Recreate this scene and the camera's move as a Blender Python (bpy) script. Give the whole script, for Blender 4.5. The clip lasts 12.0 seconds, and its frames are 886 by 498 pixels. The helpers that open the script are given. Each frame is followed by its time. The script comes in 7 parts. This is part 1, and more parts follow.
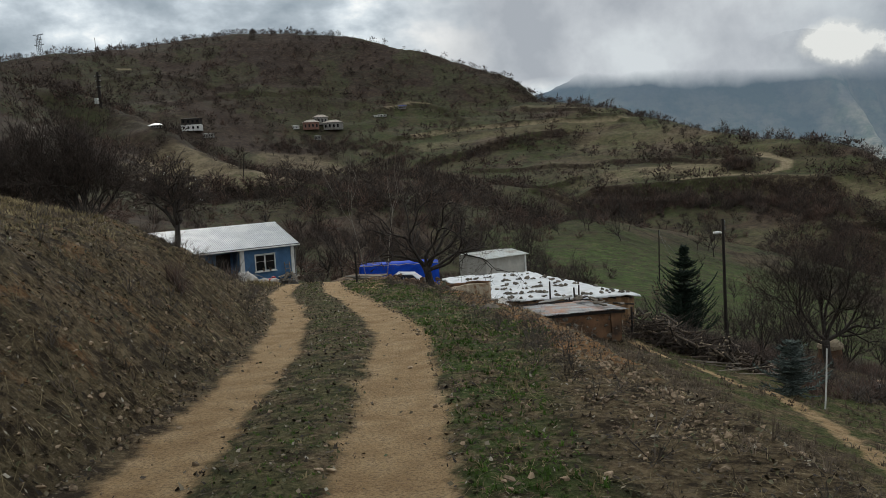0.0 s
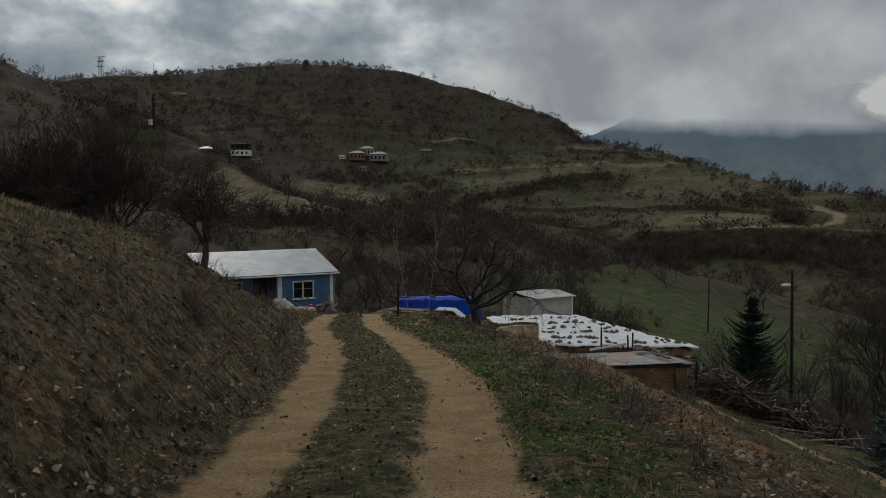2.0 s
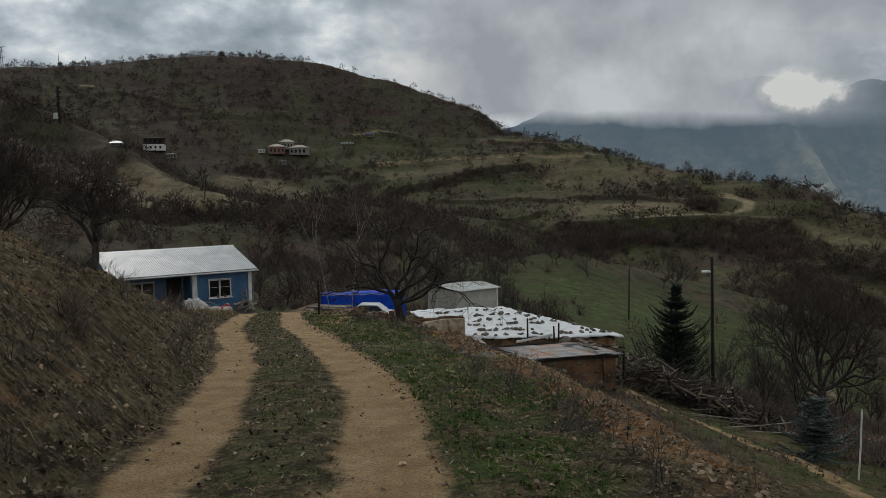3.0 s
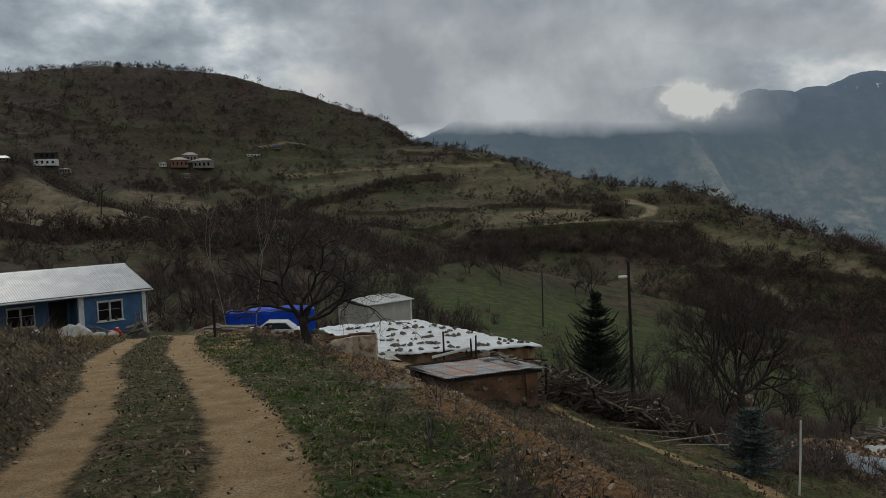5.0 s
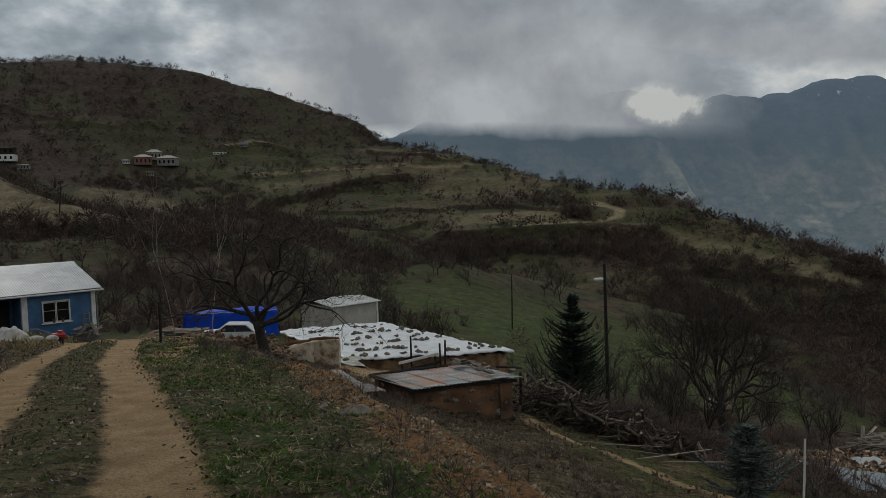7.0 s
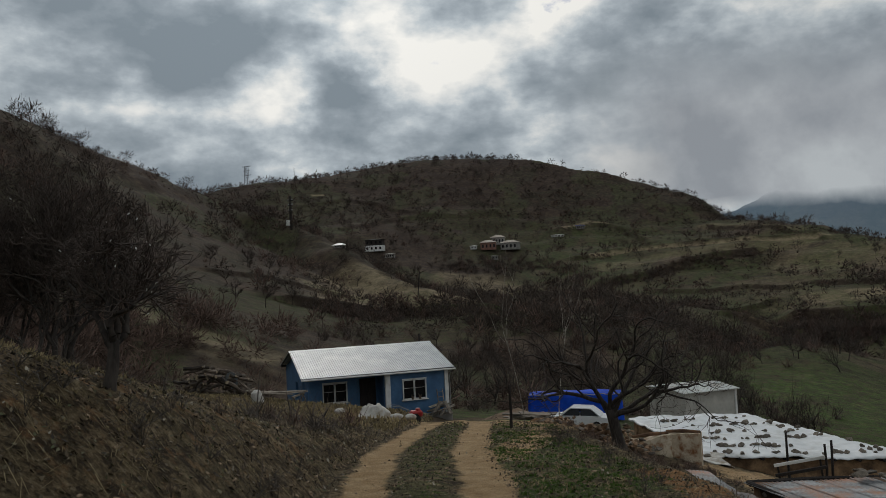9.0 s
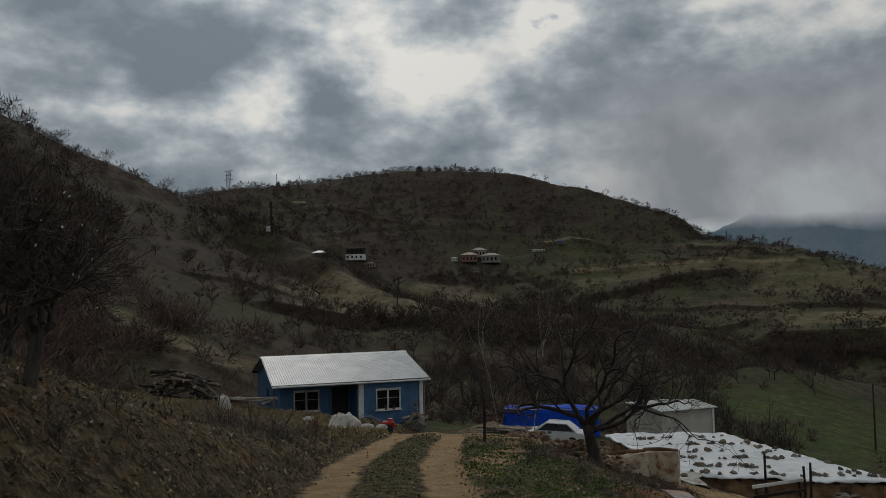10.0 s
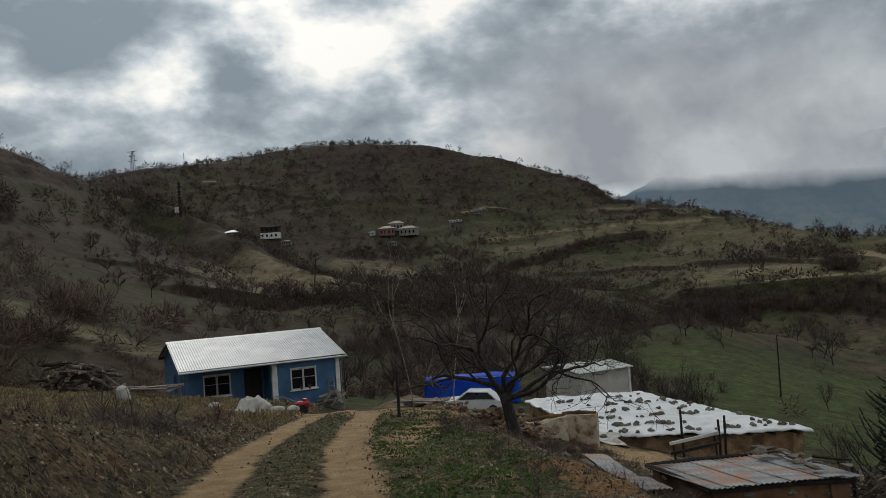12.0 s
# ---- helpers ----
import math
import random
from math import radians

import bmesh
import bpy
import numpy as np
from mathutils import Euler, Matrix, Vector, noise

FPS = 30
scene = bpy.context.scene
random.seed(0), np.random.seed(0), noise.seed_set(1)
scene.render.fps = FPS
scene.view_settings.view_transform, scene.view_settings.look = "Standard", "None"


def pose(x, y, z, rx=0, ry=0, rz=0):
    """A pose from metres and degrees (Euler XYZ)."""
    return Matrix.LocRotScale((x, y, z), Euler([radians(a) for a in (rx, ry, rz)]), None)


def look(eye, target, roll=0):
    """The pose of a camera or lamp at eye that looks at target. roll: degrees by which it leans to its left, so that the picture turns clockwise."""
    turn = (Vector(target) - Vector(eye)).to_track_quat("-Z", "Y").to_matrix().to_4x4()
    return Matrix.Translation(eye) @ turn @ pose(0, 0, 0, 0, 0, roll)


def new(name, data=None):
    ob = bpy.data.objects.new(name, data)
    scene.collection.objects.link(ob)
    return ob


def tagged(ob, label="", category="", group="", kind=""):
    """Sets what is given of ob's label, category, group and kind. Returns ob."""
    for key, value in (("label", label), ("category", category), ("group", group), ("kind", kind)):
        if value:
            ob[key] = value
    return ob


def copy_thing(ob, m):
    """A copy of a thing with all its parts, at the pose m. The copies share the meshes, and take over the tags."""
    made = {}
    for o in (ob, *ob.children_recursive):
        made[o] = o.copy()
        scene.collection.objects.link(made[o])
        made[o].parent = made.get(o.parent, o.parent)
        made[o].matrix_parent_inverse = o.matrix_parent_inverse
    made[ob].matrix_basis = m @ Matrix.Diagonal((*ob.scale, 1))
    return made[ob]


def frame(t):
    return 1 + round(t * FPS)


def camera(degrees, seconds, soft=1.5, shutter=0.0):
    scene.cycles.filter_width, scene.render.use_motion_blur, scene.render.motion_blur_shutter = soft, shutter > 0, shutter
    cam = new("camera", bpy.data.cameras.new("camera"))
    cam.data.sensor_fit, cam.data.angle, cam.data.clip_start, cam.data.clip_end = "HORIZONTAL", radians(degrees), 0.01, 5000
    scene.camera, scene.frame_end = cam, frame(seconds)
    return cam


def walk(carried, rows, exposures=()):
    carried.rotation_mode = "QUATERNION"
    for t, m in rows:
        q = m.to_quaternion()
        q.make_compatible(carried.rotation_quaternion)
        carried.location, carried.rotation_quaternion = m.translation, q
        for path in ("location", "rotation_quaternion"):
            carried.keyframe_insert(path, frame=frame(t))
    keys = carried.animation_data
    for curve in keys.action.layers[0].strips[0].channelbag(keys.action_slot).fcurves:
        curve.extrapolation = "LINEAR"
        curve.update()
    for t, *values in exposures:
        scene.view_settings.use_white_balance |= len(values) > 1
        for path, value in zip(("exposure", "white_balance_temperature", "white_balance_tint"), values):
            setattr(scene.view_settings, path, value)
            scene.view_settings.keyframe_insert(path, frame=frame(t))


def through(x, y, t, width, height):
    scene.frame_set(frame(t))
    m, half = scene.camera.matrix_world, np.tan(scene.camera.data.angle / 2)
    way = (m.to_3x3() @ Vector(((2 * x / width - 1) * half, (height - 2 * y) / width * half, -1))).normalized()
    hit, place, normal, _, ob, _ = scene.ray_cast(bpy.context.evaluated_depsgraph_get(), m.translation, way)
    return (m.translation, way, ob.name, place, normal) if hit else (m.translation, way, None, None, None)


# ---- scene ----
# ---- camera and walk ----
cam = camera(59.35, 12.0, soft=0.6)
PATH = [
    (0.0, pose(0.005, -0.000, -0.001, 82.84, 2.84, -1.91)),
    (0.5, pose(-0.145, 0.562, -0.078, 84.08, 1.95, -0.31)),
    (1.0, pose(-0.217, 1.077, -0.138, 85.76, 0.59, 0.91)),
    (1.5, pose(-0.331, 1.618, -0.197, 86.55, -0.11, 1.70)),
    (2.0, pose(-0.371, 2.054, -0.249, 85.56, 0.02, 1.24)),
    (2.5, pose(-0.366, 2.550, -0.284, 84.84, 0.42, -1.41)),
    (3.0, pose(-0.317, 3.020, -0.314, 85.00, 0.72, -4.44)),
    (3.5, pose(-0.227, 3.455, -0.363, 85.05, 1.02, -6.89)),
    (3.7, pose(-0.195, 3.636, -0.376, 85.17, 1.03, -7.83)),
    (5.3, pose(0.031, 5.238, -0.500, 85.67, 1.52, -12.35)),
    (5.5, pose(0.069, 5.433, -0.521, 85.31, 1.13, -13.69)),
    (6.0, pose(0.256, 5.931, -0.599, 84.58, 0.14, -18.06)),
    (6.5, pose(0.334, 6.368, -0.645, 84.11, 0.50, -21.23)),
    (7.0, pose(0.344, 6.758, -0.677, 85.67, 1.13, -13.28)),
    (7.5, pose(0.340, 7.190, -0.696, 88.02, 1.67, -4.01)),
    (7.7, pose(0.294, 7.373, -0.707, 89.60, 1.80, -0.31)),
    (9.3, pose(-0.096, 8.892, -0.771, 92.57, 2.77, 11.37)),
    (9.5, pose(-0.096, 9.031, -0.808, 92.74, 2.42, 10.72)),
    (10.0, pose(-0.105, 9.444, -0.896, 93.17, 0.97, 9.63)),
    (10.5, pose(-0.113, 9.772, -0.926, 93.16, 0.88, 8.50)),
    (11.0, pose(-0.119, 10.094, -0.933, 93.06, 1.67, 8.23)),
    (11.5, pose(-0.002, 10.414, -0.973, 92.23, 2.54, 8.29)),
    (12.0, pose(0.079, 10.604, -1.022, 90.96, 3.65, 3.71)),
]
EXPOSURES = [(t, e, 6450, 10) for t, e in ((0.0, 0.1), (0.5, -0.15), (0.8, -0.6), (1.1, -0.8), (2.0, -0.6), (2.5, -0.06), (3.0, -0.3), (3.7, -0.3), (5.5, -0.45), (6.5, -0.45), (7.0, -0.6), (7.6, -0.45), (9.5, -0.62), (10.2, -0.88), (11.0, -0.79), (11.6, -0.74), (12.0, -0.33))]
walk(cam, PATH, EXPOSURES)

# ---- world, sun ----
SUN_DIR = Vector((-0.30, 0.78, 0.55)).normalized()      # from the ground towards the veiled sun
world = bpy.data.worlds.new("sky")
scene.world = world
world.use_nodes = True


# heavier and thinner places in the cloud deck: direction, sharpness, weight
HEAVY_CLOUD = [((-0.444, 0.850, 0.284), 50, 0.16), ((-0.309, 0.921, 0.238), 620, 0.27), ((-0.047, 0.971, 0.233), 490, 0.09), ((0.337, 0.911, 0.237), 820, 0.12),
              ((0.408, 0.906, 0.113), 2100, 0.12), ((0.428, 0.885, 0.184), 160, 0.06), ((-0.485, 0.845, 0.228), 530, 0.10), ((-0.167, 0.965, 0.202), 390, 0.05),
              ((0.179, 0.973, 0.148), 300, 0.05), ((0.315, 0.937, 0.151), 110, 0.05), ((0.470, 0.865, 0.176), 230, 0.03), ((0.179, 0.958, 0.223), 80, 0.03)]
THIN_CLOUD = [((-0.372, 0.896, 0.243), 1180, -0.20), ((-0.275, 0.914, 0.299), 800, -0.10), ((-0.213, 0.938, 0.273), 930, -0.14), ((-0.410, 0.891, 0.192), 390, -0.15),
              ((-0.505, 0.842, 0.188), 530, -0.15), ((-0.518, 0.821, 0.241), 2410, -0.16), ((0.137, 0.971, 0.197), 1640, -0.08), ((0.132, 0.986, 0.097), 1180, -0.09),
              ((0.045, 0.982, 0.185), 7390, -0.07), ((0.381, 0.920, 0.095), 530, -0.05), ((-0.180, 0.932, 0.313), 400, -0.06), ((0.137, 0.971, 0.198), 1180, -0.08),
              ((0.123, 0.987, 0.100), 2410, -0.09), ((0.573, 0.803, 0.161), 3910, -0.08), ((-0.023, 0.940, 0.341), 2100, -0.34)]


def build_sky():
    nt = world.node_tree
    nt.nodes.clear()
    N, L = nt.nodes.new, nt.links.new
    out = N("ShaderNodeOutputWorld")
    bg = N("ShaderNodeBackground")
    sky = N("ShaderNodeTexSky")
    sky.sky_type, sky.sun_disc = "NISHITA", False
    sky.sun_elevation = math.asin(SUN_DIR.z)
    sky.sun_rotation = math.atan2(SUN_DIR.x, SUN_DIR.y)
    tc = N("ShaderNodeTexCoord")
    sep = N("ShaderNodeSeparateXYZ")
    L(tc.outputs["Generated"], sep.inputs[0])

    def math_node(op, a, b=None, clamp=False):
        n = N("ShaderNodeMath")
        n.operation, n.use_clamp = op, clamp
        for k, v in enumerate((a, b)):
            if v is None:
                continue
            if isinstance(v, (int, float)):
                n.inputs[k].default_value = v
            else:
                L(v, n.inputs[k])
        return n.outputs[0]

    # a heaped cloud deck: flattened billows round the whole sky
    comb = N("ShaderNodeVectorMath")
    comb.operation = "MULTIPLY"
    L(tc.outputs["Generated"], comb.inputs[0])
    comb.inputs[1].default_value = (1.0, 1.0, 1.75)

    def cloud(scale, detail, rough, dist, shift):
        mp = N("ShaderNodeMapping")
        mp.inputs["Location"].default_value = shift
        L(comb.outputs[0], mp.inputs[0])
        n = N("ShaderNodeTexNoise")
        n.inputs["Scale"].default_value, n.inputs["Detail"].default_value = scale, detail
        n.inputs["Roughness"].default_value, n.inputs["Distortion"].default_value = rough, dist
        L(mp.outputs[0], n.inputs["Vector"])
        return n.outputs["Fac"]

    big = cloud(4.6, 12.0, 0.52, 0.0, (3.1, 2.7, 0.4))
    small = cloud(11.0, 12.0, 0.55, 0.0, (1.3, 5.2, 2.0))
    dens = math_node("ADD", -0.325, math_node("ADD", math_node("MULTIPLY", big, 0.95), math_node("MULTIPLY", small, 0.62)))
    # billowing outlines: directions are shaken by a noise before they are compared
    shake = N("ShaderNodeTexNoise")
    shake.inputs["Scale"].default_value, shake.inputs["Detail"].default_value, shake.inputs["Roughness"].default_value = 13.0, 8.0, 0.55
    L(tc.outputs["Generated"], shake.inputs["Vector"])
    off, scaled, bent, norm = (N("ShaderNodeVectorMath") for _ in range(4))
    off.operation, scaled.operation, bent.operation, norm.operation = "SUBTRACT", "SCALE", "ADD", "NORMALIZE"
    L(shake.outputs["Color"], off.inputs[0])
    off.inputs[1].default_value = (0.5, 0.5, 0.5)
    L(off.outputs[0], scaled.inputs[0])
    scaled.inputs["Scale"].default_value = 0.09
    L(tc.outputs["Generated"], bent.inputs[0]), L(scaled.outputs[0], bent.inputs[1]), L(bent.outputs[0], norm.inputs[0])
    for way, sharp, heavy in HEAVY_CLOUD + THIN_CLOUD:
        d = N("ShaderNodeVectorMath")
        d.operation = "DOT_PRODUCT"
        L(norm.outputs[0], d.inputs[0])
        d.inputs[1].default_value = Vector(way).normalized()
        blob = math_node("POWER", math_node("MAXIMUM", d.outputs["Value"], 0.0), sharp)
        dens = math_node("ADD", dens, math_node("MULTIPLY", blob, heavy))
    ramp = N("ShaderNodeValToRGB")
    L(dens, ramp.inputs[0])
    e = ramp.color_ramp.elements
    e[0].position, e[0].color = 0.30, (1.0, 0.985, 0.93, 1)
    e[1].position, e[1].color = 0.66, (0.24, 0.287, 0.325, 1)
    for pos, c in ((0.38, (0.78, 0.80, 0.79)), (0.44, (0.57, 0.625, 0.655)), (0.50, (0.43, 0.485, 0.525)), (0.56, (0.33, 0.38, 0.42))):
        k = e.new(pos)
        k.color = (*c, 1)
    # the deck is brightest where the sun stands behind it
    dot = N("ShaderNodeVectorMath")
    dot.operation = "DOT_PRODUCT"
    L(tc.outputs["Generated"], dot.inputs[0])
    dot.inputs[1].default_value = SUN_DIR
    glow = math_node("POWER", math_node("MAXIMUM", dot.outputs["Value"], 0.0), 9.0)
    gain = math_node("ADD", math_node("MULTIPLY", glow, 0.40), 1.02)
    lit = N("ShaderNodeMix")
    lit.data_type, lit.blend_type = "RGBA", "MULTIPLY"
    lit.inputs["Factor"].default_value = 1.0
    L(ramp.outputs[0], lit.inputs["A"])
    cg = N("ShaderNodeCombineXYZ")
    for k in range(3):
        L(gain, cg.inputs[k])
    L(cg.outputs[0], lit.inputs["B"])
    # a little blue sky shows where the deck is thinnest
    blue = N("ShaderNodeMix")
    blue.data_type, blue.blend_type = "RGBA", "MULTIPLY"
    blue.inputs["Factor"].default_value = 1.0
    L(sky.outputs[0], blue.inputs["A"])
    blue.inputs["B"].default_value = (0.09, 0.09, 0.09, 1)
    mix = N("ShaderNodeMix")
    mix.data_type = "RGBA"
    thin = N("ShaderNodeMapRange")
    L(dens, thin.inputs["Value"])
    thin.inputs["From Min"].default_value, thin.inputs["From Max"].default_value = 0.10, 0.15
    L(thin.outputs[0], mix.inputs["Factor"])
    L(blue.outputs["Result"], mix.inputs["A"])
    L(lit.outputs["Result"], mix.inputs["B"])
    L(mix.outputs["Result"], bg.inputs["Color"])
    bg.inputs["Strength"].default_value = 1.0
    L(bg.outputs[0], out.inputs[0])


build_sky()
sun = new("sun", bpy.data.lights.new("sun", "SUN"))
sun.data.energy, sun.data.angle, sun.data.color = 0.8, radians(14), (1.0, 0.95, 0.87)
sun.matrix_world = look(SUN_DIR * 50, (0, 0, 0))

# ---- materials ----
def nodes_of(name):
    m = bpy.data.materials.new(name)
    m.use_nodes = True
    nt = m.node_tree
    return m, nt, nt.nodes["Principled BSDF"], nt.nodes.new, nt.links.new


def noise_fac(nt, scale, detail=4.0, rough=0.55, coord="Object", stretch=(1, 1, 1), distort=0.0):
    tc, mp, n = nt.nodes.new("ShaderNodeTexCoord"), nt.nodes.new("ShaderNodeMapping"), nt.nodes.new("ShaderNodeTexNoise")
    mp.inputs["Scale"].default_value = stretch
    nt.links.new(tc.outputs[coord], mp.inputs[0])
    nt.links.new(mp.outputs[0], n.inputs["Vector"])
    n.inputs["Scale"].default_value, n.inputs["Detail"].default_value = scale, detail
    n.inputs["Roughness"].default_value, n.inputs["Distortion"].default_value = rough, distort
    return n.outputs["Fac"]


def ramp_of(nt, fac, stops):
    r = nt.nodes.new("ShaderNodeValToRGB")
    e = r.color_ramp.elements
    while len(e) < len(stops):
        e.new(0.5)
    for k, (pos, c) in enumerate(stops):
        e[k].position, e[k].color = pos, (*c, 1)
    nt.links.new(fac, r.inputs[0])
    return r.outputs[0]


def mixed(nt, fac, a, b, blend="MIX"):
    m = nt.nodes.new("ShaderNodeMix")
    m.data_type, m.blend_type = "RGBA", blend
    for key, v in (("Factor", fac), ("A", a), ("B", b)):
        if isinstance(v, (int, float)):
            m.inputs[key].default_value = v
        elif isinstance(v, tuple):
            m.inputs[key].default_value = (*v, 1)
        else:
            nt.links.new(v, m.inputs[key])
    return m.outputs["Result"]


def calc(nt, op, a, b=0.0, clamp=False):
    n = nt.nodes.new("ShaderNodeMath")
    n.operation, n.use_clamp = op, clamp
    for k, v in enumerate((a, b)):
        if isinstance(v, (int, float)):
            n.inputs[k].default_value = v
        else:
            nt.links.new(v, n.inputs[k])
    return n.outputs[0]


def bumped(nt, bsdf, fac, strength=0.4, dist=0.02):
    b = nt.nodes.new("ShaderNodeBump")
    b.inputs["Strength"].default_value, b.inputs["Distance"].default_value = strength, dist
    nt.links.new(fac, b.inputs["Height"])
    nt.links.new(b.outputs[0], bsdf.inputs["Normal"])


def surface(name, dark, light, scale=6.0, rough=0.8, metal=0.0, bump=0.3, dist=0.01, stretch=(1, 1, 1), stain=None, stain_scale=1.2, per="none", spread=0.35, spec=0.3):
    """A worn surface: fine grain between two colours, larger stains, relief, and a random tint from piece to piece."""
    m, nt, bsdf, N, L = nodes_of(name)
    grain = noise_fac(nt, scale, 6.0, 0.62, stretch=stretch)
    col = ramp_of(nt, grain, [(0.33, dark), (0.67, light)])
    if stain:
        big = noise_fac(nt, stain_scale, 5.0, 0.6)
        f = nt.nodes.new("ShaderNodeMapRange")
        f.inputs["From Min"].default_value, f.inputs["From Max"].default_value = 0.48, 0.66
        L(big, f.inputs["Value"])
        col = mixed(nt, f.outputs[0], col, stain)
    if per != "none":
        src = N("ShaderNodeObjectInfo").outputs["Random"] if per == "object" else N("ShaderNodeNewGeometry").outputs["Random Per Island"]
        f = nt.nodes.new("ShaderNodeMapRange")
        f.inputs["To Min"].default_value, f.inputs["To Max"].default_value = 1 - spread, 1 + spread
        L(src, f.inputs["Value"])
        vec = N("ShaderNodeCombineXYZ")
        for k in range(3):
            L(f.outputs[0], vec.inputs[k])
        col = mixed(nt, 1.0, col, vec.outputs[0], "MULTIPLY")
    L(col, bsdf.inputs["Base Color"])
    bsdf.inputs["Roughness"].default_value, bsdf.inputs["Metallic"].default_value = rough, metal
    bsdf.inputs["Specular IOR Level"].default_value = spec
    if bump:
        bumped(nt, bsdf, grain, bump, dist)
    return m


def leafy(name, dark, light, scale=1.5, spread=0.45, through=0.45):
    """Blades and leaves: light comes through them."""
    m = surface(name, dark, light, scale, 0.85, bump=0, per="island", spread=spread, spec=0.15)
    nt = m.node_tree
    bsdf, out = nt.nodes["Principled BSDF"], nt.nodes["Material Output"]
    tr, mx = nt.nodes.new("ShaderNodeBsdfTranslucent"), nt.nodes.new("ShaderNodeMixShader")
    nt.links.new(bsdf.inputs["Base Color"].links[0].from_socket, tr.inputs["Color"])
    mx.inputs[0].default_value = through
    nt.links.new(bsdf.outputs[0], mx.inputs[1]), nt.links.new(tr.outputs[0], mx.inputs[2]), nt.links.new(mx.outputs[0], out.inputs["Surface"])
    return m


def ground_material():
    m, nt, bsdf, N, L = nodes_of("ground")
    zone = N("ShaderNodeVertexColor")
    zone.layer_name = "zone"
    sep = N("ShaderNodeSeparateColor")
    L(zone.outputs["Color"], sep.inputs[0])
    fine = noise_fac(nt, 13.0, 8.0, 0.78)
    mid = noise_fac(nt, 0.9, 6.0, 0.6)
    wide = noise_fac(nt, 0.022, 7.0, 0.62)
    dry = ramp_of(nt, fine, [(0.34, (0.044, 0.030, 0.018)), (0.46, (0.128, 0.090, 0.051)), (0.55, (0.205, 0.150, 0.086)), (0.68, (0.37, 0.295, 0.20))])
    dry = mixed(nt, ramp_of(nt, mid, [(0.4, (0, 0, 0)), (0.65, (1, 1, 1))]), dry, mixed(nt, 0.5, dry, (0.075, 0.068, 0.035)))
    pale = N("ShaderNodeVertexColor")
    pale.layer_name = "pale"
    far = N("ShaderNodeSeparateColor")
    L(pale.outputs["Color"], far.inputs[0])
    hill = ramp_of(nt, wide, [(0.34, (0.053, 0.036, 0.026)), (0.43, (0.088, 0.062, 0.043)), (0.49, (0.073, 0.065, 0.035)), (0.55, (0.057, 0.070, 0.027)), (0.60, (0.092, 0.073, 0.045)), (0.70, (0.125, 0.095, 0.062))])
    russet = ramp_of(nt, wide, [(0.36, (0.045, 0.031, 0.025)), (0.5, (0.073, 0.051, 0.039)), (0.57, (0.055, 0.050, 0.033)), (0.66, (0.090, 0.062, 0.046))])
    hill = mixed(nt, pale.outputs["Alpha"], hill, russet)
    patch = noise_fac(nt, 0.13, 8.0, 0.78)
    hill = mixed(nt, ramp_of(nt, patch, [(0.47, (0, 0, 0)), (0.60, (0.7, 0.7, 0.7))]), hill, (0.042, 0.031, 0.024))
    mott = noise_fac(nt, 0.42, 9.0, 0.82)
    hill = mixed(nt, ramp_of(nt, mott, [(0.50, (0, 0, 0)), (0.58, (0.7, 0.7, 0.7))]), hill, (0.030, 0.021, 0.016))
    hill = mixed(nt, ramp_of(nt, mott, [(0.40, (0.5, 0.5, 0.5)), (0.47, (0, 0, 0))]), hill, (0.125, 0.095, 0.062))
    sward = ramp_of(nt, mott, [(0.38, (0.27, 0.215, 0.135)), (0.5, (0.20, 0.158, 0.096)), (0.62, (0.12, 0.102, 0.058))])
    hill = mixed(nt, calc(nt, "MULTIPLY", far.outputs["Red"], ramp_of(nt, patch, [(0.44, (1, 1, 1)), (0.64, (0.35, 0.35, 0.35))])), hill, sward)
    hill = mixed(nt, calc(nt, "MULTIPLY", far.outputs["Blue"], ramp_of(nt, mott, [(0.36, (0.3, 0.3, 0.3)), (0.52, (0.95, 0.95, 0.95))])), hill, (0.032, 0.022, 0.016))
    hill = mixed(nt, far.outputs["Green"], hill, ramp_of(nt, mott, [(0.36, (0.40, 0.315, 0.21)), (0.6, (0.22, 0.165, 0.105))]))
    dry = mixed(nt, zone.outputs["Alpha"], dry, hill)
    # blots of dark soil and of bleached straw, a hand to an arm across
    blot = noise_fac(nt, 4.2, 7.0, 0.72)
    close = calc(nt, "SUBTRACT", 1.0, zone.outputs["Alpha"])
    dry = mixed(nt, calc(nt, "MULTIPLY", close, ramp_of(nt, blot, [(0.50, (0, 0, 0)), (0.57, (0.8, 0.8, 0.8))])), dry, (0.028, 0.019, 0.012))
    dry = mixed(nt, calc(nt, "MULTIPLY", close, ramp_of(nt, blot, [(0.36, (0.7, 0.7, 0.7)), (0.43, (0, 0, 0))])), dry, (0.30, 0.225, 0.13))
    grass = ramp_of(nt, fine, [(0.34, (0.022, 0.034, 0.009)), (0.5, (0.060, 0.094, 0.022)), (0.68, (0.14, 0.165, 0.055))])
    gm = calc(nt, "MULTIPLY", sep.outputs["Green"], ramp_of(nt, noise_fac(nt, 1.25, 9.0, 0.72), [(0.44, (0.05, 0.05, 0.05)), (0.53, (0.95, 0.95, 0.95))]))
    meadow = ramp_of(nt, noise_fac(nt, 0.35, 6.0, 0.7), [(0.36, (0.050, 0.048, 0.024)), (0.46, (0.058, 0.082, 0.024)), (0.54, (0.070, 0.112, 0.028)), (0.66, (0.12, 0.125, 0.052))])
    col = mixed(nt, gm, dry, mixed(nt, zone.outputs["Alpha"], grass, meadow))
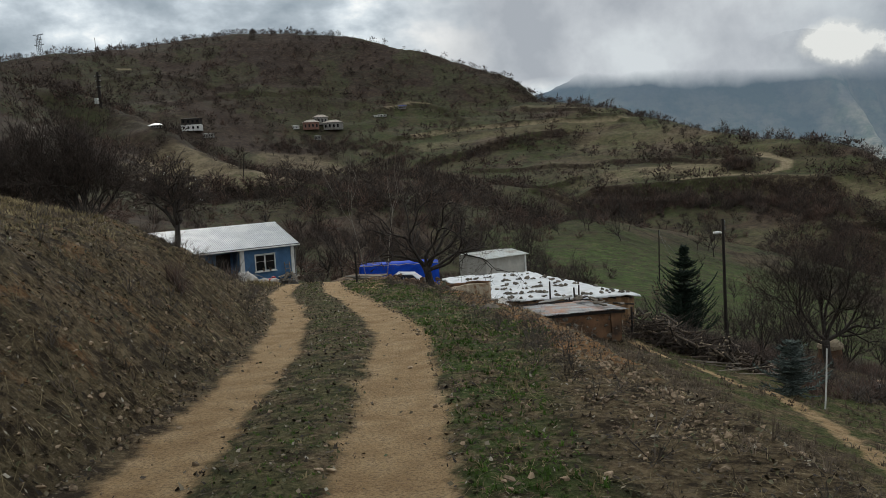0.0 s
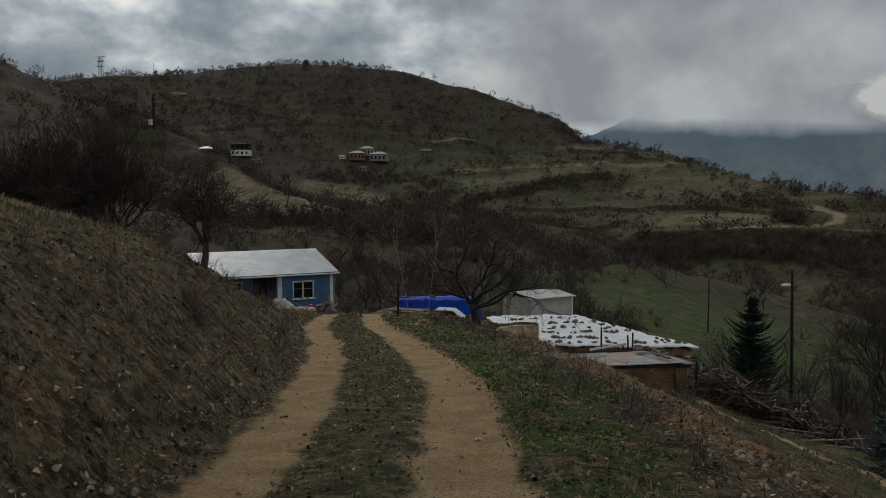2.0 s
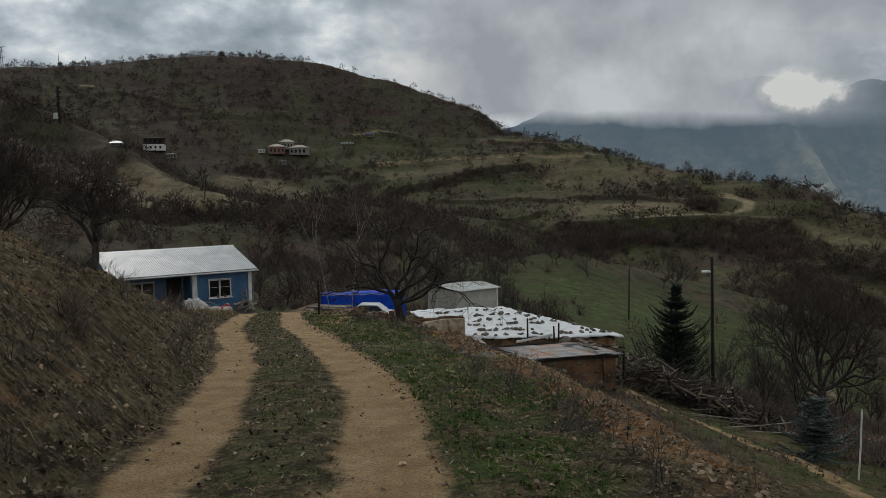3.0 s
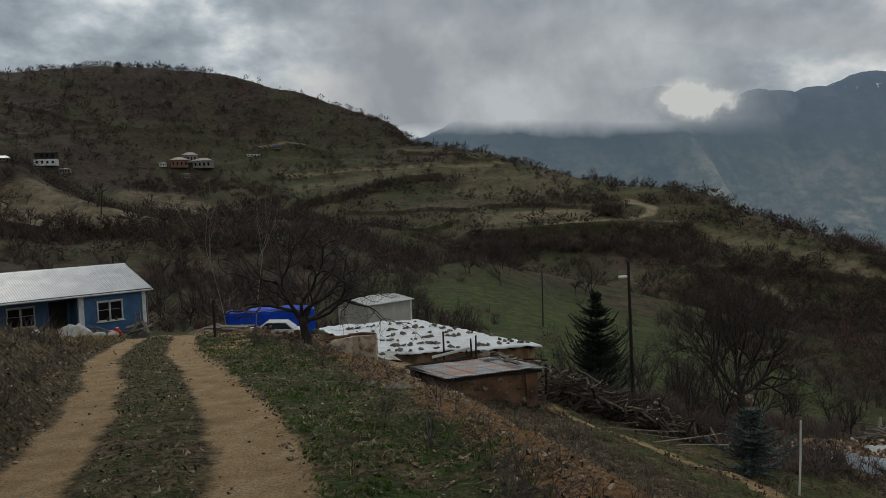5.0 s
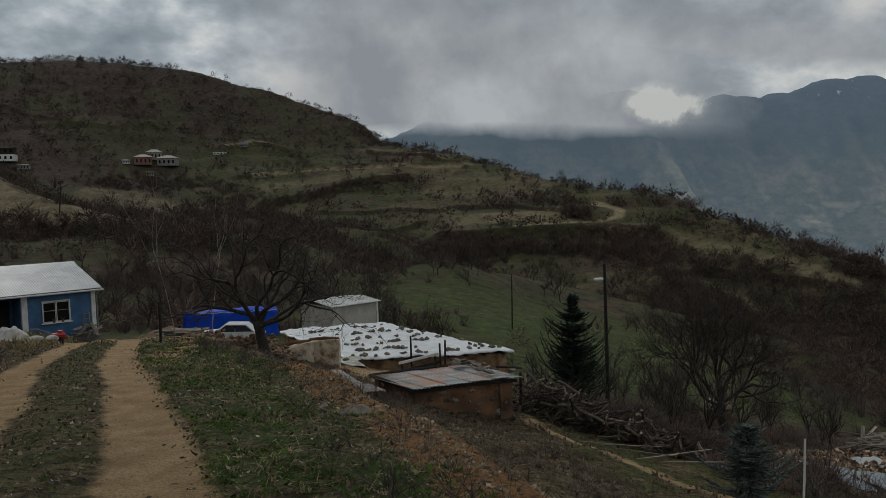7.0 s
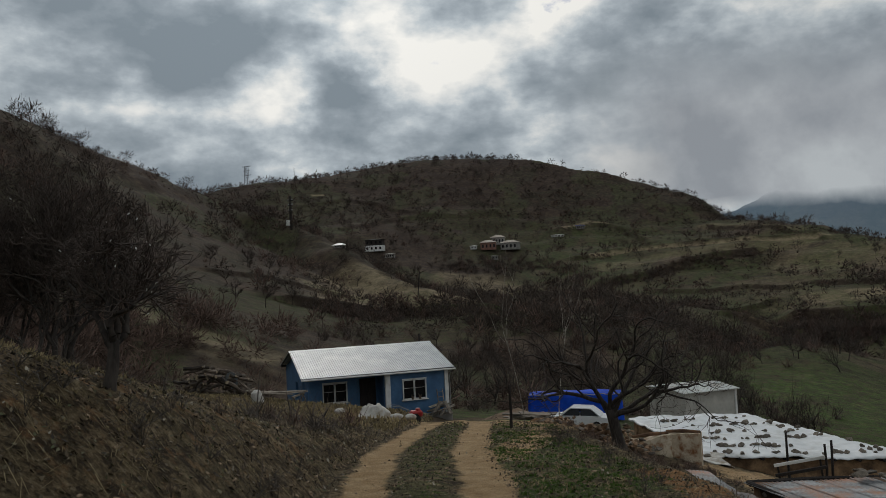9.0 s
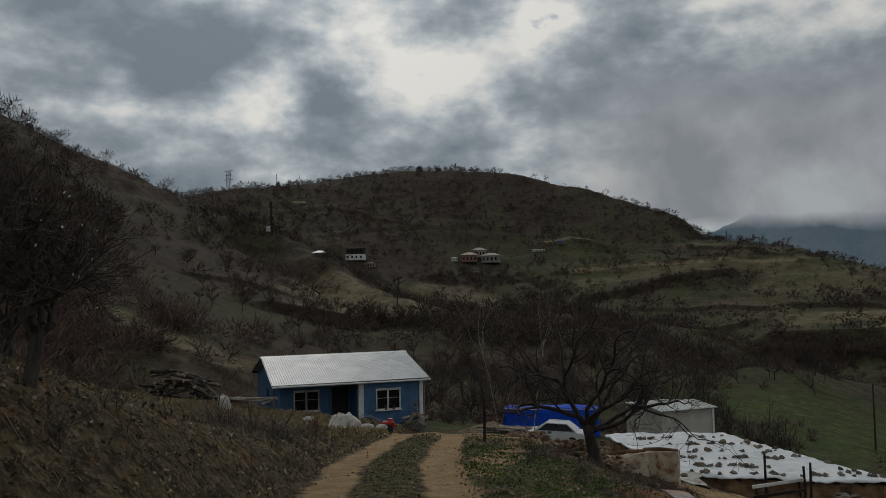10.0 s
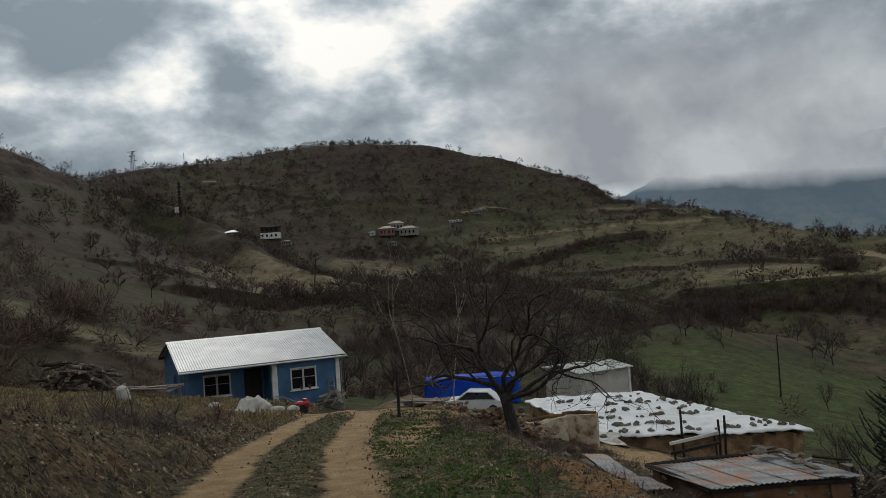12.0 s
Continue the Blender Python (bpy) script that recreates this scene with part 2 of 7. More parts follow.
    clay = ramp_of(nt, fine, [(0.34, (0.11, 0.052, 0.022)), (0.5, (0.30, 0.155, 0.066)), (0.66, (0.44, 0.27, 0.145))])
    worn = calc(nt, "ADD", noise_fac(nt, 1.7, 8.0, 0.7), calc(nt, "MULTIPLY", calc(nt, "SUBTRACT", sep.outputs["Blue"], 0.8), 0.34))
    cm = calc(nt, "MULTIPLY", sep.outputs["Blue"], ramp_of(nt, worn, [(0.48, (0, 0, 0)), (0.57, (0.92, 0.92, 0.92))]), True)
    col = mixed(nt, cm, col, clay)
    grit = noise_fac(nt, 42.0, 4.0, 0.7)
    sand = ramp_of(nt, noise_fac(nt, 2.4, 7.0, 0.65), [(0.3, (0.39, 0.245, 0.120)), (0.5, (0.53, 0.360, 0.190)), (0.72, (0.66, 0.48, 0.285))])
    sand = mixed(nt, ramp_of(nt, grit, [(0.47, (0, 0, 0)), (0.62, (0.75, 0.75, 0.75))]), sand, (0.20, 0.140, 0.088))
    edge = calc(nt, "ADD", sep.outputs["Red"], calc(nt, "MULTIPLY", calc(nt, "SUBTRACT", noise_fac(nt, 2.2, 9.0, 0.72), 0.5), 1.7))
    tm = ramp_of(nt, edge, [(0.30, (0, 0, 0)), (0.66, (1, 1, 1))])
    col = mixed(nt, tm, col, sand)
    L(col, bsdf.inputs["Base Color"])
    bsdf.inputs["Roughness"].default_value = 0.95
    bsdf.inputs["Specular IOR Level"].default_value = 0.12
    bumped(nt, bsdf, calc(nt, "ADD", fine, calc(nt, "MULTIPLY", grit, 0.35)), 1.0, 0.09)
    return m


M_GROUND = ground_material()


def mountain_material():
    m, nt, bsdf, N, L = nodes_of("far_mountain")
    big, fine = noise_fac(nt, 0.0040, 9.0, 0.62), noise_fac(nt, 0.022, 9.0, 0.72)
    geo, sep = N("ShaderNodeNewGeometry"), N("ShaderNodeSeparateXYZ")
    L(geo.outputs["Position"], sep.inputs[0])
    # woods and fallow land above, tilled terraces and bare earth towards the valley floor
    wild = ramp_of(nt, big, [(0.36, (0.055, 0.075, 0.060)), (0.47, (0.16, 0.155, 0.105)), (0.53, (0.10, 0.125, 0.075)), (0.60, (0.24, 0.215, 0.145))])
    farm = ramp_of(nt, big, [(0.36, (0.13, 0.145, 0.085)), (0.44, (0.36, 0.31, 0.20)), (0.50, (0.18, 0.20, 0.105)), (0.55, (0.48, 0.41, 0.27)), (0.62, (0.75, 0.64, 0.43))])
    low = N("ShaderNodeMapRange")
    low.inputs["From Min"].default_value, low.inputs["From Max"].default_value = 130.0, -60.0
    L(calc(nt, "ADD", sep.outputs[2], calc(nt, "MULTIPLY", calc(nt, "SUBTRACT", big, 0.5), 420.0)), low.inputs["Value"])
    col = mixed(nt, low.outputs[0], wild, farm)
    lev = calc(nt, "FRACT", calc(nt, "ADD", calc(nt, "MULTIPLY", sep.outputs[2], 0.04), calc(nt, "MULTIPLY", fine, 2.6)))
    strip = calc(nt, "MULTIPLY", ramp_of(nt, lev, [(0.0, (1, 1, 1)), (0.22, (0, 0, 0)), (0.80, (0, 0, 0)), (1.0, (1, 1, 1))]), calc(nt, "MULTIPLY", low.outputs[0], 0.4))
    col = mixed(nt, strip, col, (0.075, 0.080, 0.055))
    col = mixed(nt, ramp_of(nt, fine, [(0.45, (0, 0, 0)), (0.60, (0.4, 0.4, 0.4))]), col, (0.060, 0.070, 0.055))
    # gullies painted darker green: woods, plus relief shade that the backlight leaves out
    fold = N("ShaderNodeVertexColor")
    fold.layer_name = "fold"
    col = mixed(nt, ramp_of(nt, fold.outputs["Color"], [(0.0, (0.15, 0.15, 0.15)), (0.35, (0.3, 0.3, 0.3)), (0.85, (0.6, 0.6, 0.6))]), col, (0.045, 0.060, 0.045))
    # bare rock high up, tinted blue for distance haze, with a little old snow
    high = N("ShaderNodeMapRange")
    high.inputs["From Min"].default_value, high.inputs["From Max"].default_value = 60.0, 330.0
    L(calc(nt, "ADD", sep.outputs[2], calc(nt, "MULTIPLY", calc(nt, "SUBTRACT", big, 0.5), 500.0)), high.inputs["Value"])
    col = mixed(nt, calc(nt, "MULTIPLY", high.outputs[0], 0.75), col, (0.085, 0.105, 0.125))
    snow = calc(nt, "MULTIPLY", calc(nt, "GREATER_THAN", sep.outputs[2], 255.0), ramp_of(nt, noise_fac(nt, 0.05, 6.0, 0.7), [(0.655, (0, 0, 0)), (0.69, (0.8, 0.8, 0.8))]))
    col = mixed(nt, snow, col, (0.8, 0.82, 0.85))
    L(col, bsdf.inputs["Base Color"])
    bsdf.inputs["Roughness"].default_value, bsdf.inputs["Specular IOR Level"].default_value = 1.0, 0.0
    # blue emission paints the haze of the air over the range
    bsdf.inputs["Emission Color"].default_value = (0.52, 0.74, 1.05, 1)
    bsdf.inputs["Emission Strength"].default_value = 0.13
    bumped(nt, bsdf, fine, 0.8, 7.0)
    return m


def cloud_material():
    m, nt, bsdf, N, L = nodes_of("low_cloud")
    nt.nodes.remove(bsdf)
    tc, sep = N("ShaderNodeTexCoord"), N("ShaderNodeSeparateXYZ")
    L(tc.outputs["Object"], sep.inputs[0])
    az = calc(nt, "DIVIDE", sep.outputs[0], calc(nt, "MAXIMUM", sep.outputs[1], 1.0))
    el = calc(nt, "DIVIDE", sep.outputs[2], calc(nt, "MAXIMUM", sep.outputs[1], 1.0))
    puff = noise_fac(nt, 0.0060, 9.0, 0.55)
    wide = noise_fac(nt, 0.0016, 5.0, 0.5)
    # the base of the deck, and where it thins out over the peaks
    base = calc(nt, "ADD", el, calc(nt, "MULTIPLY", calc(nt, "SUBTRACT", puff, 0.5), 0.035))
    deck = N("ShaderNodeMapRange")
    deck.inputs["From Min"].default_value, deck.inputs["From Max"].default_value = 0.066, 0.086
    L(base, deck.inputs["Value"])
    thin = N("ShaderNodeMapRange")
    thin.inputs["From Min"].default_value, thin.inputs["From Max"].default_value = 0.44, 0.72
    thin.inputs["To Min"].default_value, thin.inputs["To Max"].default_value = 1.0, 0.0
    L(calc(nt, "ADD", az, calc(nt, "MULTIPLY", calc(nt, "SUBTRACT", puff, 0.5), 0.3)), thin.inputs["Value"])
    wisp = N("ShaderNodeMapRange")
    wisp.inputs["From Min"].default_value, wisp.inputs["From Max"].default_value = 0.158, 0.19
    L(base, wisp.inputs["Value"])
    dens = calc(nt, "MAXIMUM", calc(nt, "MULTIPLY", deck.outputs[0], thin.outputs[0]), calc(nt, "MULTIPLY", wisp.outputs[0], 0.9))
    top = N("ShaderNodeMapRange")
    top.inputs["From Min"].default_value, top.inputs["From Max"].default_value = 0.30, 0.20
    L(el, top.inputs["Value"])
    side = N("ShaderNodeMapRange")
    side.inputs["From Min"].default_value, side.inputs["From Max"].default_value = -0.08, 0.10
    L(calc(nt, "ADD", az, calc(nt, "MULTIPLY", calc(nt, "SUBTRACT", wide, 0.5), 0.3)), side.inputs["Value"])
    dens = calc(nt, "MULTIPLY", calc(nt, "MULTIPLY", dens, top.outputs[0], True), side.outputs[0], True)
    # one bright heap of cloud in front of the slope
    dx = calc(nt, "MULTIPLY", calc(nt, "SUBTRACT", az, 0.56), 13.0)
    dz = calc(nt, "MULTIPLY", calc(nt, "SUBTRACT", el, 0.114), 32.0)
    d2 = calc(nt, "ADD", calc(nt, "MULTIPLY", dx, dx), calc(nt, "MULTIPLY", dz, dz))
    heap = N("ShaderNodeMapRange")
    heap.inputs["From Min"].default_value, heap.inputs["From Max"].default_value = 0.95, 0.3
    L(calc(nt, "ADD", d2, calc(nt, "MULTIPLY", calc(nt, "SUBTRACT", noise_fac(nt, 0.011, 9.0, 0.6), 0.5), 2.6)), heap.inputs["Value"])
    grey = ramp_of(nt, noise_fac(nt, 0.0045, 9.0, 0.55), [(0.34, (0.60, 0.64, 0.66)), (0.5, (0.47, 0.50, 0.53)), (0.66, (0.36, 0.39, 0.425))])
    col = mixed(nt, heap.outputs[0], grey, (0.74, 0.75, 0.72))
    em, tr, mx, out = N("ShaderNodeEmission"), N("ShaderNodeBsdfTransparent"), N("ShaderNodeMixShader"), nt.nodes["Material Output"]
    L(col, em.inputs["Color"])
    L(calc(nt, "MAXIMUM", dens, calc(nt, "MULTIPLY", heap.outputs[0], 0.95)), mx.inputs[0])
    L(tr.outputs[0], mx.inputs[1]), L(em.outputs[0], mx.inputs[2]), L(mx.outputs[0], out.inputs["Surface"])
    return m


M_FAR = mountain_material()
M_CLOUD = cloud_material()

# ---- the lie of the land ----
def lattice(ix, iy, seed):
    h = (ix * 374761393 + iy * 668265263 + seed * 974634777) & 0x7FFFFFFF
    h = ((h ^ (h >> 13)) * 1274126177) & 0x7FFFFFFF
    return ((h ^ (h >> 16)) & 0xFFFF) / 65535.0


def value_noise(x, y, seed=0):
    """Smooth noise of -1..1 on a unit lattice."""
    x0, y0 = np.floor(x), np.floor(y)
    fx, fy = x - x0, y - y0
    ix, iy = x0.astype(np.int64), y0.astype(np.int64)
    fx, fy = fx * fx * fx * (fx * (fx * 6 - 15) + 10), fy * fy * fy * (fy * (fy * 6 - 15) + 10)
    a, b = lattice(ix, iy, seed), lattice(ix + 1, iy, seed)
    c, d = lattice(ix, iy + 1, seed), lattice(ix + 1, iy + 1, seed)
    return 2 * ((a * (1 - fx) + b * fx) * (1 - fy) + (c * (1 - fx) + d * fx) * fy) - 1


def fbm(x, y, seed=0, octaves=4, gain=0.5):
    total, amp, norm = 0.0, 1.0, 0.0
    for k in range(octaves):
        total, norm = total + amp * value_noise(x, y, seed + 17 * k), norm + amp
        x, y, amp = x * 1.93 + 11.3, y * 1.93 - 7.1, amp * gain
    return total / norm


def step(a, b, x):
    s = np.clip((x - a) / (b - a), 0, 1)
    return s * s * (3 - 2 * s)


def smax(a, b, k):
    h = np.clip(0.5 + 0.5 * (a - b) / k, 0, 1)
    return b * (1 - h) + a * h + k * h * (1 - h)


def smin(a, b, k):
    return -smax(-a, -b, k)


def road_x(y):
    """The middle of the cart road."""
    return np.interp(y, (-40, 0, 8, 11, 15, 20, 25, 29, 34, 42, 50), (-1.4, -1.1, -1.15, -1.28, -1.75, -2.75, -3.8, -4.3, -4.9, -6.2, -7.4))


def road_z(y):
    y = np.minimum(y, 75)
    return -1.6 - 0.09 * y - 0.0007 * y * y - 0.45 * step(36, 48, y)


def brow_x(y):
    """Where the grass shelf right of the road breaks off."""
    return np.interp(y, (-30, 0, 10.5, 13, 15, 17, 20, 24, 28, 33, 40, 60), (2.4, 2.4, 2.3, 2.08, 2.0, 1.62, 1.35, 0.5, -0.5, -1.2, -2.0, -3.0))


# ridges: x, y, height, how far the flank reaches, foot level
MAIN_RIDGE = [(-312, 520, 63, 190, -22), (-241, 560, 80, 210, -22), (-184, 600, 91, 215, -22), (-136, 630, 100, 215, -22), (-95, 640, 101, 215, -22), (-44, 640, 94, 215, -22), (12, 620, 80, 215, -22), (59, 580, 56, 210, -22), (86, 540, 31, 210, -22), (115, 480, 22, 190, -22), (147, 380, 1, 110, -23), (163, 330, -3, 75, -25), (169, 250, -18, 60, -38), (172, 170, -31, 60, -48), (176, 110, -37, 60, -52)]
LEFT_RIDGE = [(-195, -150, 87, 92, -30), (-180, 0, 79, 90, -30), (-170, 100, 69, 88, -30), (-163, 195, 54, 86, -30), (-157, 240, 45, 80, -30), (-153, 300, 38, 62, -30)]
SPUR = [(-154, 308, 39, 70, -24), (-139, 301, 32.5, 68, -24), (-120, 291, 26.5, 66, -24), (-101, 277, 17.5, 60, -24), (-86, 261, 12, 54, -24), (-70, 245, 4.5, 50, -24), (-50, 227, -2.4, 42, -24), (-33, 213, -7.2, 32, -24)]
MOUNTAINS = [(-300, 2700, 150, 700, -420), (366, 2500, 190, 700, -420), (743, 2350, 270, 650, -420), (1050, 2300, 290, 620, -420), (1419, 2300, 272, 600, -420),
             (1690, 2300, 292, 600, -420), (1858, 2300, 344, 600, -420), (2045, 2300, 367, 600, -420), (2200, 2280, 343, 600, -420),
             (2440, 2260, 315, 600, -420), (2790, 2200, 310, 600, -420), (3300, 1900, 300, 600, -420), (3700, 1200, 320, 600, -420)]


def ridge(x, y, points, wobble=0.0):
    """The height of a long ridge: its flanks fall away from the line of its crest."""
    total, weight = 0.0, 0.0
    for a, b in zip(points, points[1:]):
        ux, uy = b[0] - a[0], b[1] - a[1]
        s = np.clip(((x - a[0]) * ux + (y - a[1]) * uy) / (ux * ux + uy * uy), 0, 1)
        d = np.hypot(x - a[0] - s * ux, y - a[1] - s * uy)
        top, reach, foot = (a[k] + s * (b[k] - a[k]) for k in (2, 3, 4))
        w = 1 / (d + 0.06 * reach) ** 5
        d = np.maximum(d * (1 + wobble), 0)
        d = np.sqrt(d * d + (0.09 * reach) ** 2) - 0.09 * reach
        total, weight = total + w * (foot + (top - foot) * np.exp(-d / reach)), weight + w
    return total / weight


# banks and old terrace edges on the far slopes: plan line from left to right, step in metres, how far the shelf behind it reaches
TERRACES = [(((-19, 509), (-2, 522), (11, 522), (23, 507), (32, 475)), 2.2, 10),
            (((-10, 452), (14, 461), (37, 466), (62, 459), (84, 446), (109, 440)), 2.6, 12),
            (((4, 393), (25, 408), (37, 419), (47, 424), (64, 430), (81, 429)), 3.2, 16),
            (((92, 364), (101, 359), (109, 346), (117, 333), (124, 311)), 1.8, 10),
            (((70, 302), (85, 300), (96, 298), (109, 296), (121, 290), (133, 284), (143, 272)), 5.0, 26),
            (((29, 377), (44, 373), (63, 372), (80, 362)), 1.8, 10),
            (((69, 505), (87, 486), (103, 459), (116, 433)), 2.0, 9),
            (((36, 330), (52, 322), (66, 330)), 2.2, 8),
            (((44, 290), (50, 292), (57, 291), (63, 288)), 2.4, 5),
            (((-193, 497), (-169, 524), (-135, 514), (-111, 506)), 1.5, 8),
            (((-147, 455), (-124, 496), (-83, 509), (-62, 527)), 1.5, 8),
            (((-56, 88), (-50, 87), (-46, 87), (-41, 86), (-35, 83)), 0.5, 9),
            (((-84, 170), (-80, 177), (-74, 194), (-65, 204)), 1.0, 6),
            (((-62, 166), (-54, 172), (-44, 176), (-34, 180), (-25, 188)), 2.2, 12),
            (((128, 232), (140, 222), (150, 208), (158, 190)), 2.0, 8)]


def along(x, y, line):
    """Signed distance from a plan line, positive uphill of it, and how far past its ends."""
    best, side, past = np.full(x.shape, 1e9), np.zeros(x.shape), np.zeros(x.shape)
    last = len(line) - 2
    for k, ((ax, ay), (bx, by)) in enumerate(zip(line, line[1:])):
        ux, uy = bx - ax, by - ay
        n = math.hypot(ux, uy)
        s = ((x - ax) * ux + (y - ay) * uy) / n
        q = np.clip(s, 0, n)
        d = np.hypot(x - ax - q * ux / n, y - ay - q * uy / n)
        near = d < best
        best = np.where(near, d, best)
        side = np.where(near, np.where(ux * (y - ay) - uy * (x - ax) > 0, 1.0, -1.0), side)
        past = np.where(near, np.maximum(-s if k == 0 else 0, s - n if k == last else 0), past)
    return best * side, np.maximum(past, 0)


def terraced(x, y):
    """How much the old terraces lift the slopes, and where their steep faces are."""
    lift, face = np.zeros(x.shape), np.zeros(x.shape)
    wob = 1.6 * fbm(x / 11.0, y / 11.0, 47, 3)
    for line, rise, back in TERRACES:
        xs, ys = [p[0] for p in line], [p[1] for p in line]
        k = (x > min(xs) - 50) & (x < max(xs) + 50) & (y > min(ys) - 50) & (y < max(ys) + 50)
        if not k.any():
            continue
        d, past = along(x[k], y[k], line)
        d = d + wob[k]
        fade = np.exp(-(past / 7.0) ** 2)
        wide = 0.8 * rise
        lift[k] += rise * fade * np.where(d < 0, np.clip(1 + d / wide, 0, 1), np.exp(-np.maximum(d, 0) / back))
        face[k] = np.maximum(face[k], fade * np.clip(1.3 - np.abs(d + wide / 2) / wide, 0, 1))
    return lift, face


def field_brow(x):
    """Where the meadow breaks off into the ravine."""
    return np.interp(x, (20, 34, 46, 58, 68, 75, 82, 92), (150, 153, 160, 168, 163, 156, 146, 124))


def lower_ground(x, y):
    xe = np.where(x > 0, np.minimum(x, 140), 0.25 * np.maximum(x, -30))
    ye = np.interp(y, (-100, 28, 60, 64, 70, 90), (-100, 28, 71, 74.5, 76, 77))
    fold = 6.5 * np.exp(-(((y - 108) / 38) ** 2)) / (1 + np.exp(np.clip((x - 12) / 7, -30, 30)))
    return -2.85 - 0.25 * xe - 0.092 * ye - fold


def height(x, y):
    x, y = np.asarray(x, float), np.asarray(y, float)
    centre, rz = road_x(y), road_z(y)
    # bank and terrace uphill of the road
    terrace = np.interp(y, (-60, 0, 14, 18, 21, 25, 30, 45, 49, 60, 90), (7, 1.0, -0.72, -1.78, -2.75, -3.78, -4.7, -7.05, -7.9, -10.2, -16.5))
    terrace = terrace + 0.1 * (-8 - np.maximum(x, -70)) + 0.14 * np.clip(-5.2 - x, 0, 3.2) * (1 - step(13, 21, y))
    u = centre - 1.38 - x
    rough = fbm(x * 0.55, y * 0.55, 3, 4)
    bank = rz + np.maximum(u, 0) * (1.0 + 0.14 * rough) - 0.05
    left = smin(bank, terrace + 0.12 * rough, 0.5)
    # shelf and drop downhill of the road
    v = x - brow_x(y) - 0.25 * rough
    shelf = rz - 0.03 * np.maximum(x - centre - 1.4, 0)
    right = shelf - 1.3 * np.maximum(np.sqrt(v * v + 0.06) - 0.245, 0) * (v > 0)
    low = lower_ground(x, y) + 0.16 * rough
    right = smax(right, low, 0.6)
    near = np.where(x < centre, np.where(u > 0, left, np.maximum(rz, rz)), right)
    away = step(46, 75, y)
    near = near * (1 - away) + away * np.where(x < centre, smax(np.minimum(terrace, low + 3), low, 1.0), low)
    near = near - 0.6 * np.exp(-((x + 7.9) / 1.5) ** 2 - ((y - 43.5) / 3.4) ** 2)
    # wheel tracks pressed into the road
    for side in (-0.83, 0.87):
        w = np.abs(x - centre - side)
        near = near - 0.05 * (1 - step(0.2, 0.7, w)) * (y < 40) * (np.abs(x - centre) < 3)
    r = np.hypot(x, y)
    past = y - field_brow(x) + 2.5 * fbm(x / 9.0, y / 9.0, 58, 2)
    meadow = step(18, 36, x) * (1 - step(92, 112, x))
    near = near + meadow * (4.0 * np.exp(-((np.minimum(past, 0) / 26.0) ** 2)) - 9.0 * step(-1, 16, past) * (1 - step(90, 140, past)))
    near = near + 0.045 * fbm(x * 2.3, y * 2.3, 9, 3) * (np.abs(x - centre) > 1.6) * (r < 90)
    near = near - 330 * step(300, 1300, r) * step(-200, 200, x + 0.2 * y) - 60 * step(330, 900, r)
    lump = fbm(x / 45.0, y / 45.0, 21, 5)
    far = smax(ridge(x, y, LEFT_RIDGE, 0.10 * lump), ridge(x, y, SPUR), 2.0)
    far = far - 0.4 * np.maximum(x - 10, 0)
    far = smax(far, ridge(x, y, MAIN_RIDGE, 0.16 * lump), 4.0)
    beyond = np.maximum(x - np.interp(y, (110, 330, 480, 580, 640, 900), (176, 163, 115, 59, -95, -300)) - 12, 0)
    far = far - 0.4 * beyond
    far = far + 3.2 * lump * step(60, 220, r) * (1 - step(1200, 1500, r))
    far = far + 0.9 * step(120, 200, r) * (1 - step(600, 700, r)) * np.sin(far * 0.75 + 3 * lump) * (1 - 0.6 * step(30, 60, far)) * (0.5 + 0.5 * fbm(x / 80.0, y / 80.0, 55, 2))
    z = smax(near, far, 1.5)
    if np.max(r) > 80:
        z = z + terraced(x, y)[0]
    return z


def mountain_height(x, y, folds=False):
    warp = 160 * fbm(x / 500.0, y / 500.0, 33, 3)
    crag = np.sqrt(fbm((x + warp) / 420.0, (y - 0.6 * x) / 1150.0, 31, 5, 0.5) ** 2 + 0.012) - 0.1
    spread = 0.35 * fbm(x / 600.0, y / 600.0, 5, 3)
    if folds:
        return crag
    z = ridge(x, y, MOUNTAINS, spread) - 250 * crag * (1 - 0.65 * step(80, 260, ridge(x, y, MOUNTAINS, spread))) + 22 + 12 * fbm(x / 70.0, y / 70.0, 91, 4)
    return z + 4.0 * np.sin(z / 7.0 + 4 * spread) * (1 - step(-60, 60, z))


GRID_X, GRID_Y, GRID_STEP = -62.0, -12.0, 0.25
GRID = height(*np.meshgrid(np.arange(GRID_X, 62.0, GRID_STEP), np.arange(GRID_Y, 132.0, GRID_STEP)))


def at_ground(x, y):
    i, j = (x - GRID_X) / GRID_STEP, (y - GRID_Y) / GRID_STEP
    a, b = int(i), int(j)
    if 0 <= a < GRID.shape[1] - 1 and 0 <= b < GRID.shape[0] - 1:
        u, v = i - a, j - b
        return float((GRID[b, a] * (1 - u) + GRID[b, a + 1] * u) * (1 - v) + (GRID[b + 1, a] * (1 - u) + GRID[b + 1, a + 1] * u) * v)
    return float(height(np.array([float(x)]), np.array([float(y)]))[0])

# ---- shared builders ----
def part(name, bm, material, parent=None, label="", smooth=False):
    """Links a bmesh as one mesh object, under a thing where one is given."""
    me = bpy.data.meshes.new(name)
    bm.to_mesh(me)
    bm.free()
    if material:
        me.materials.append(material)
    if smooth:
        me.shade_smooth()
    ob = new(name, me)
    ob.parent = parent
    return tagged(ob, label)


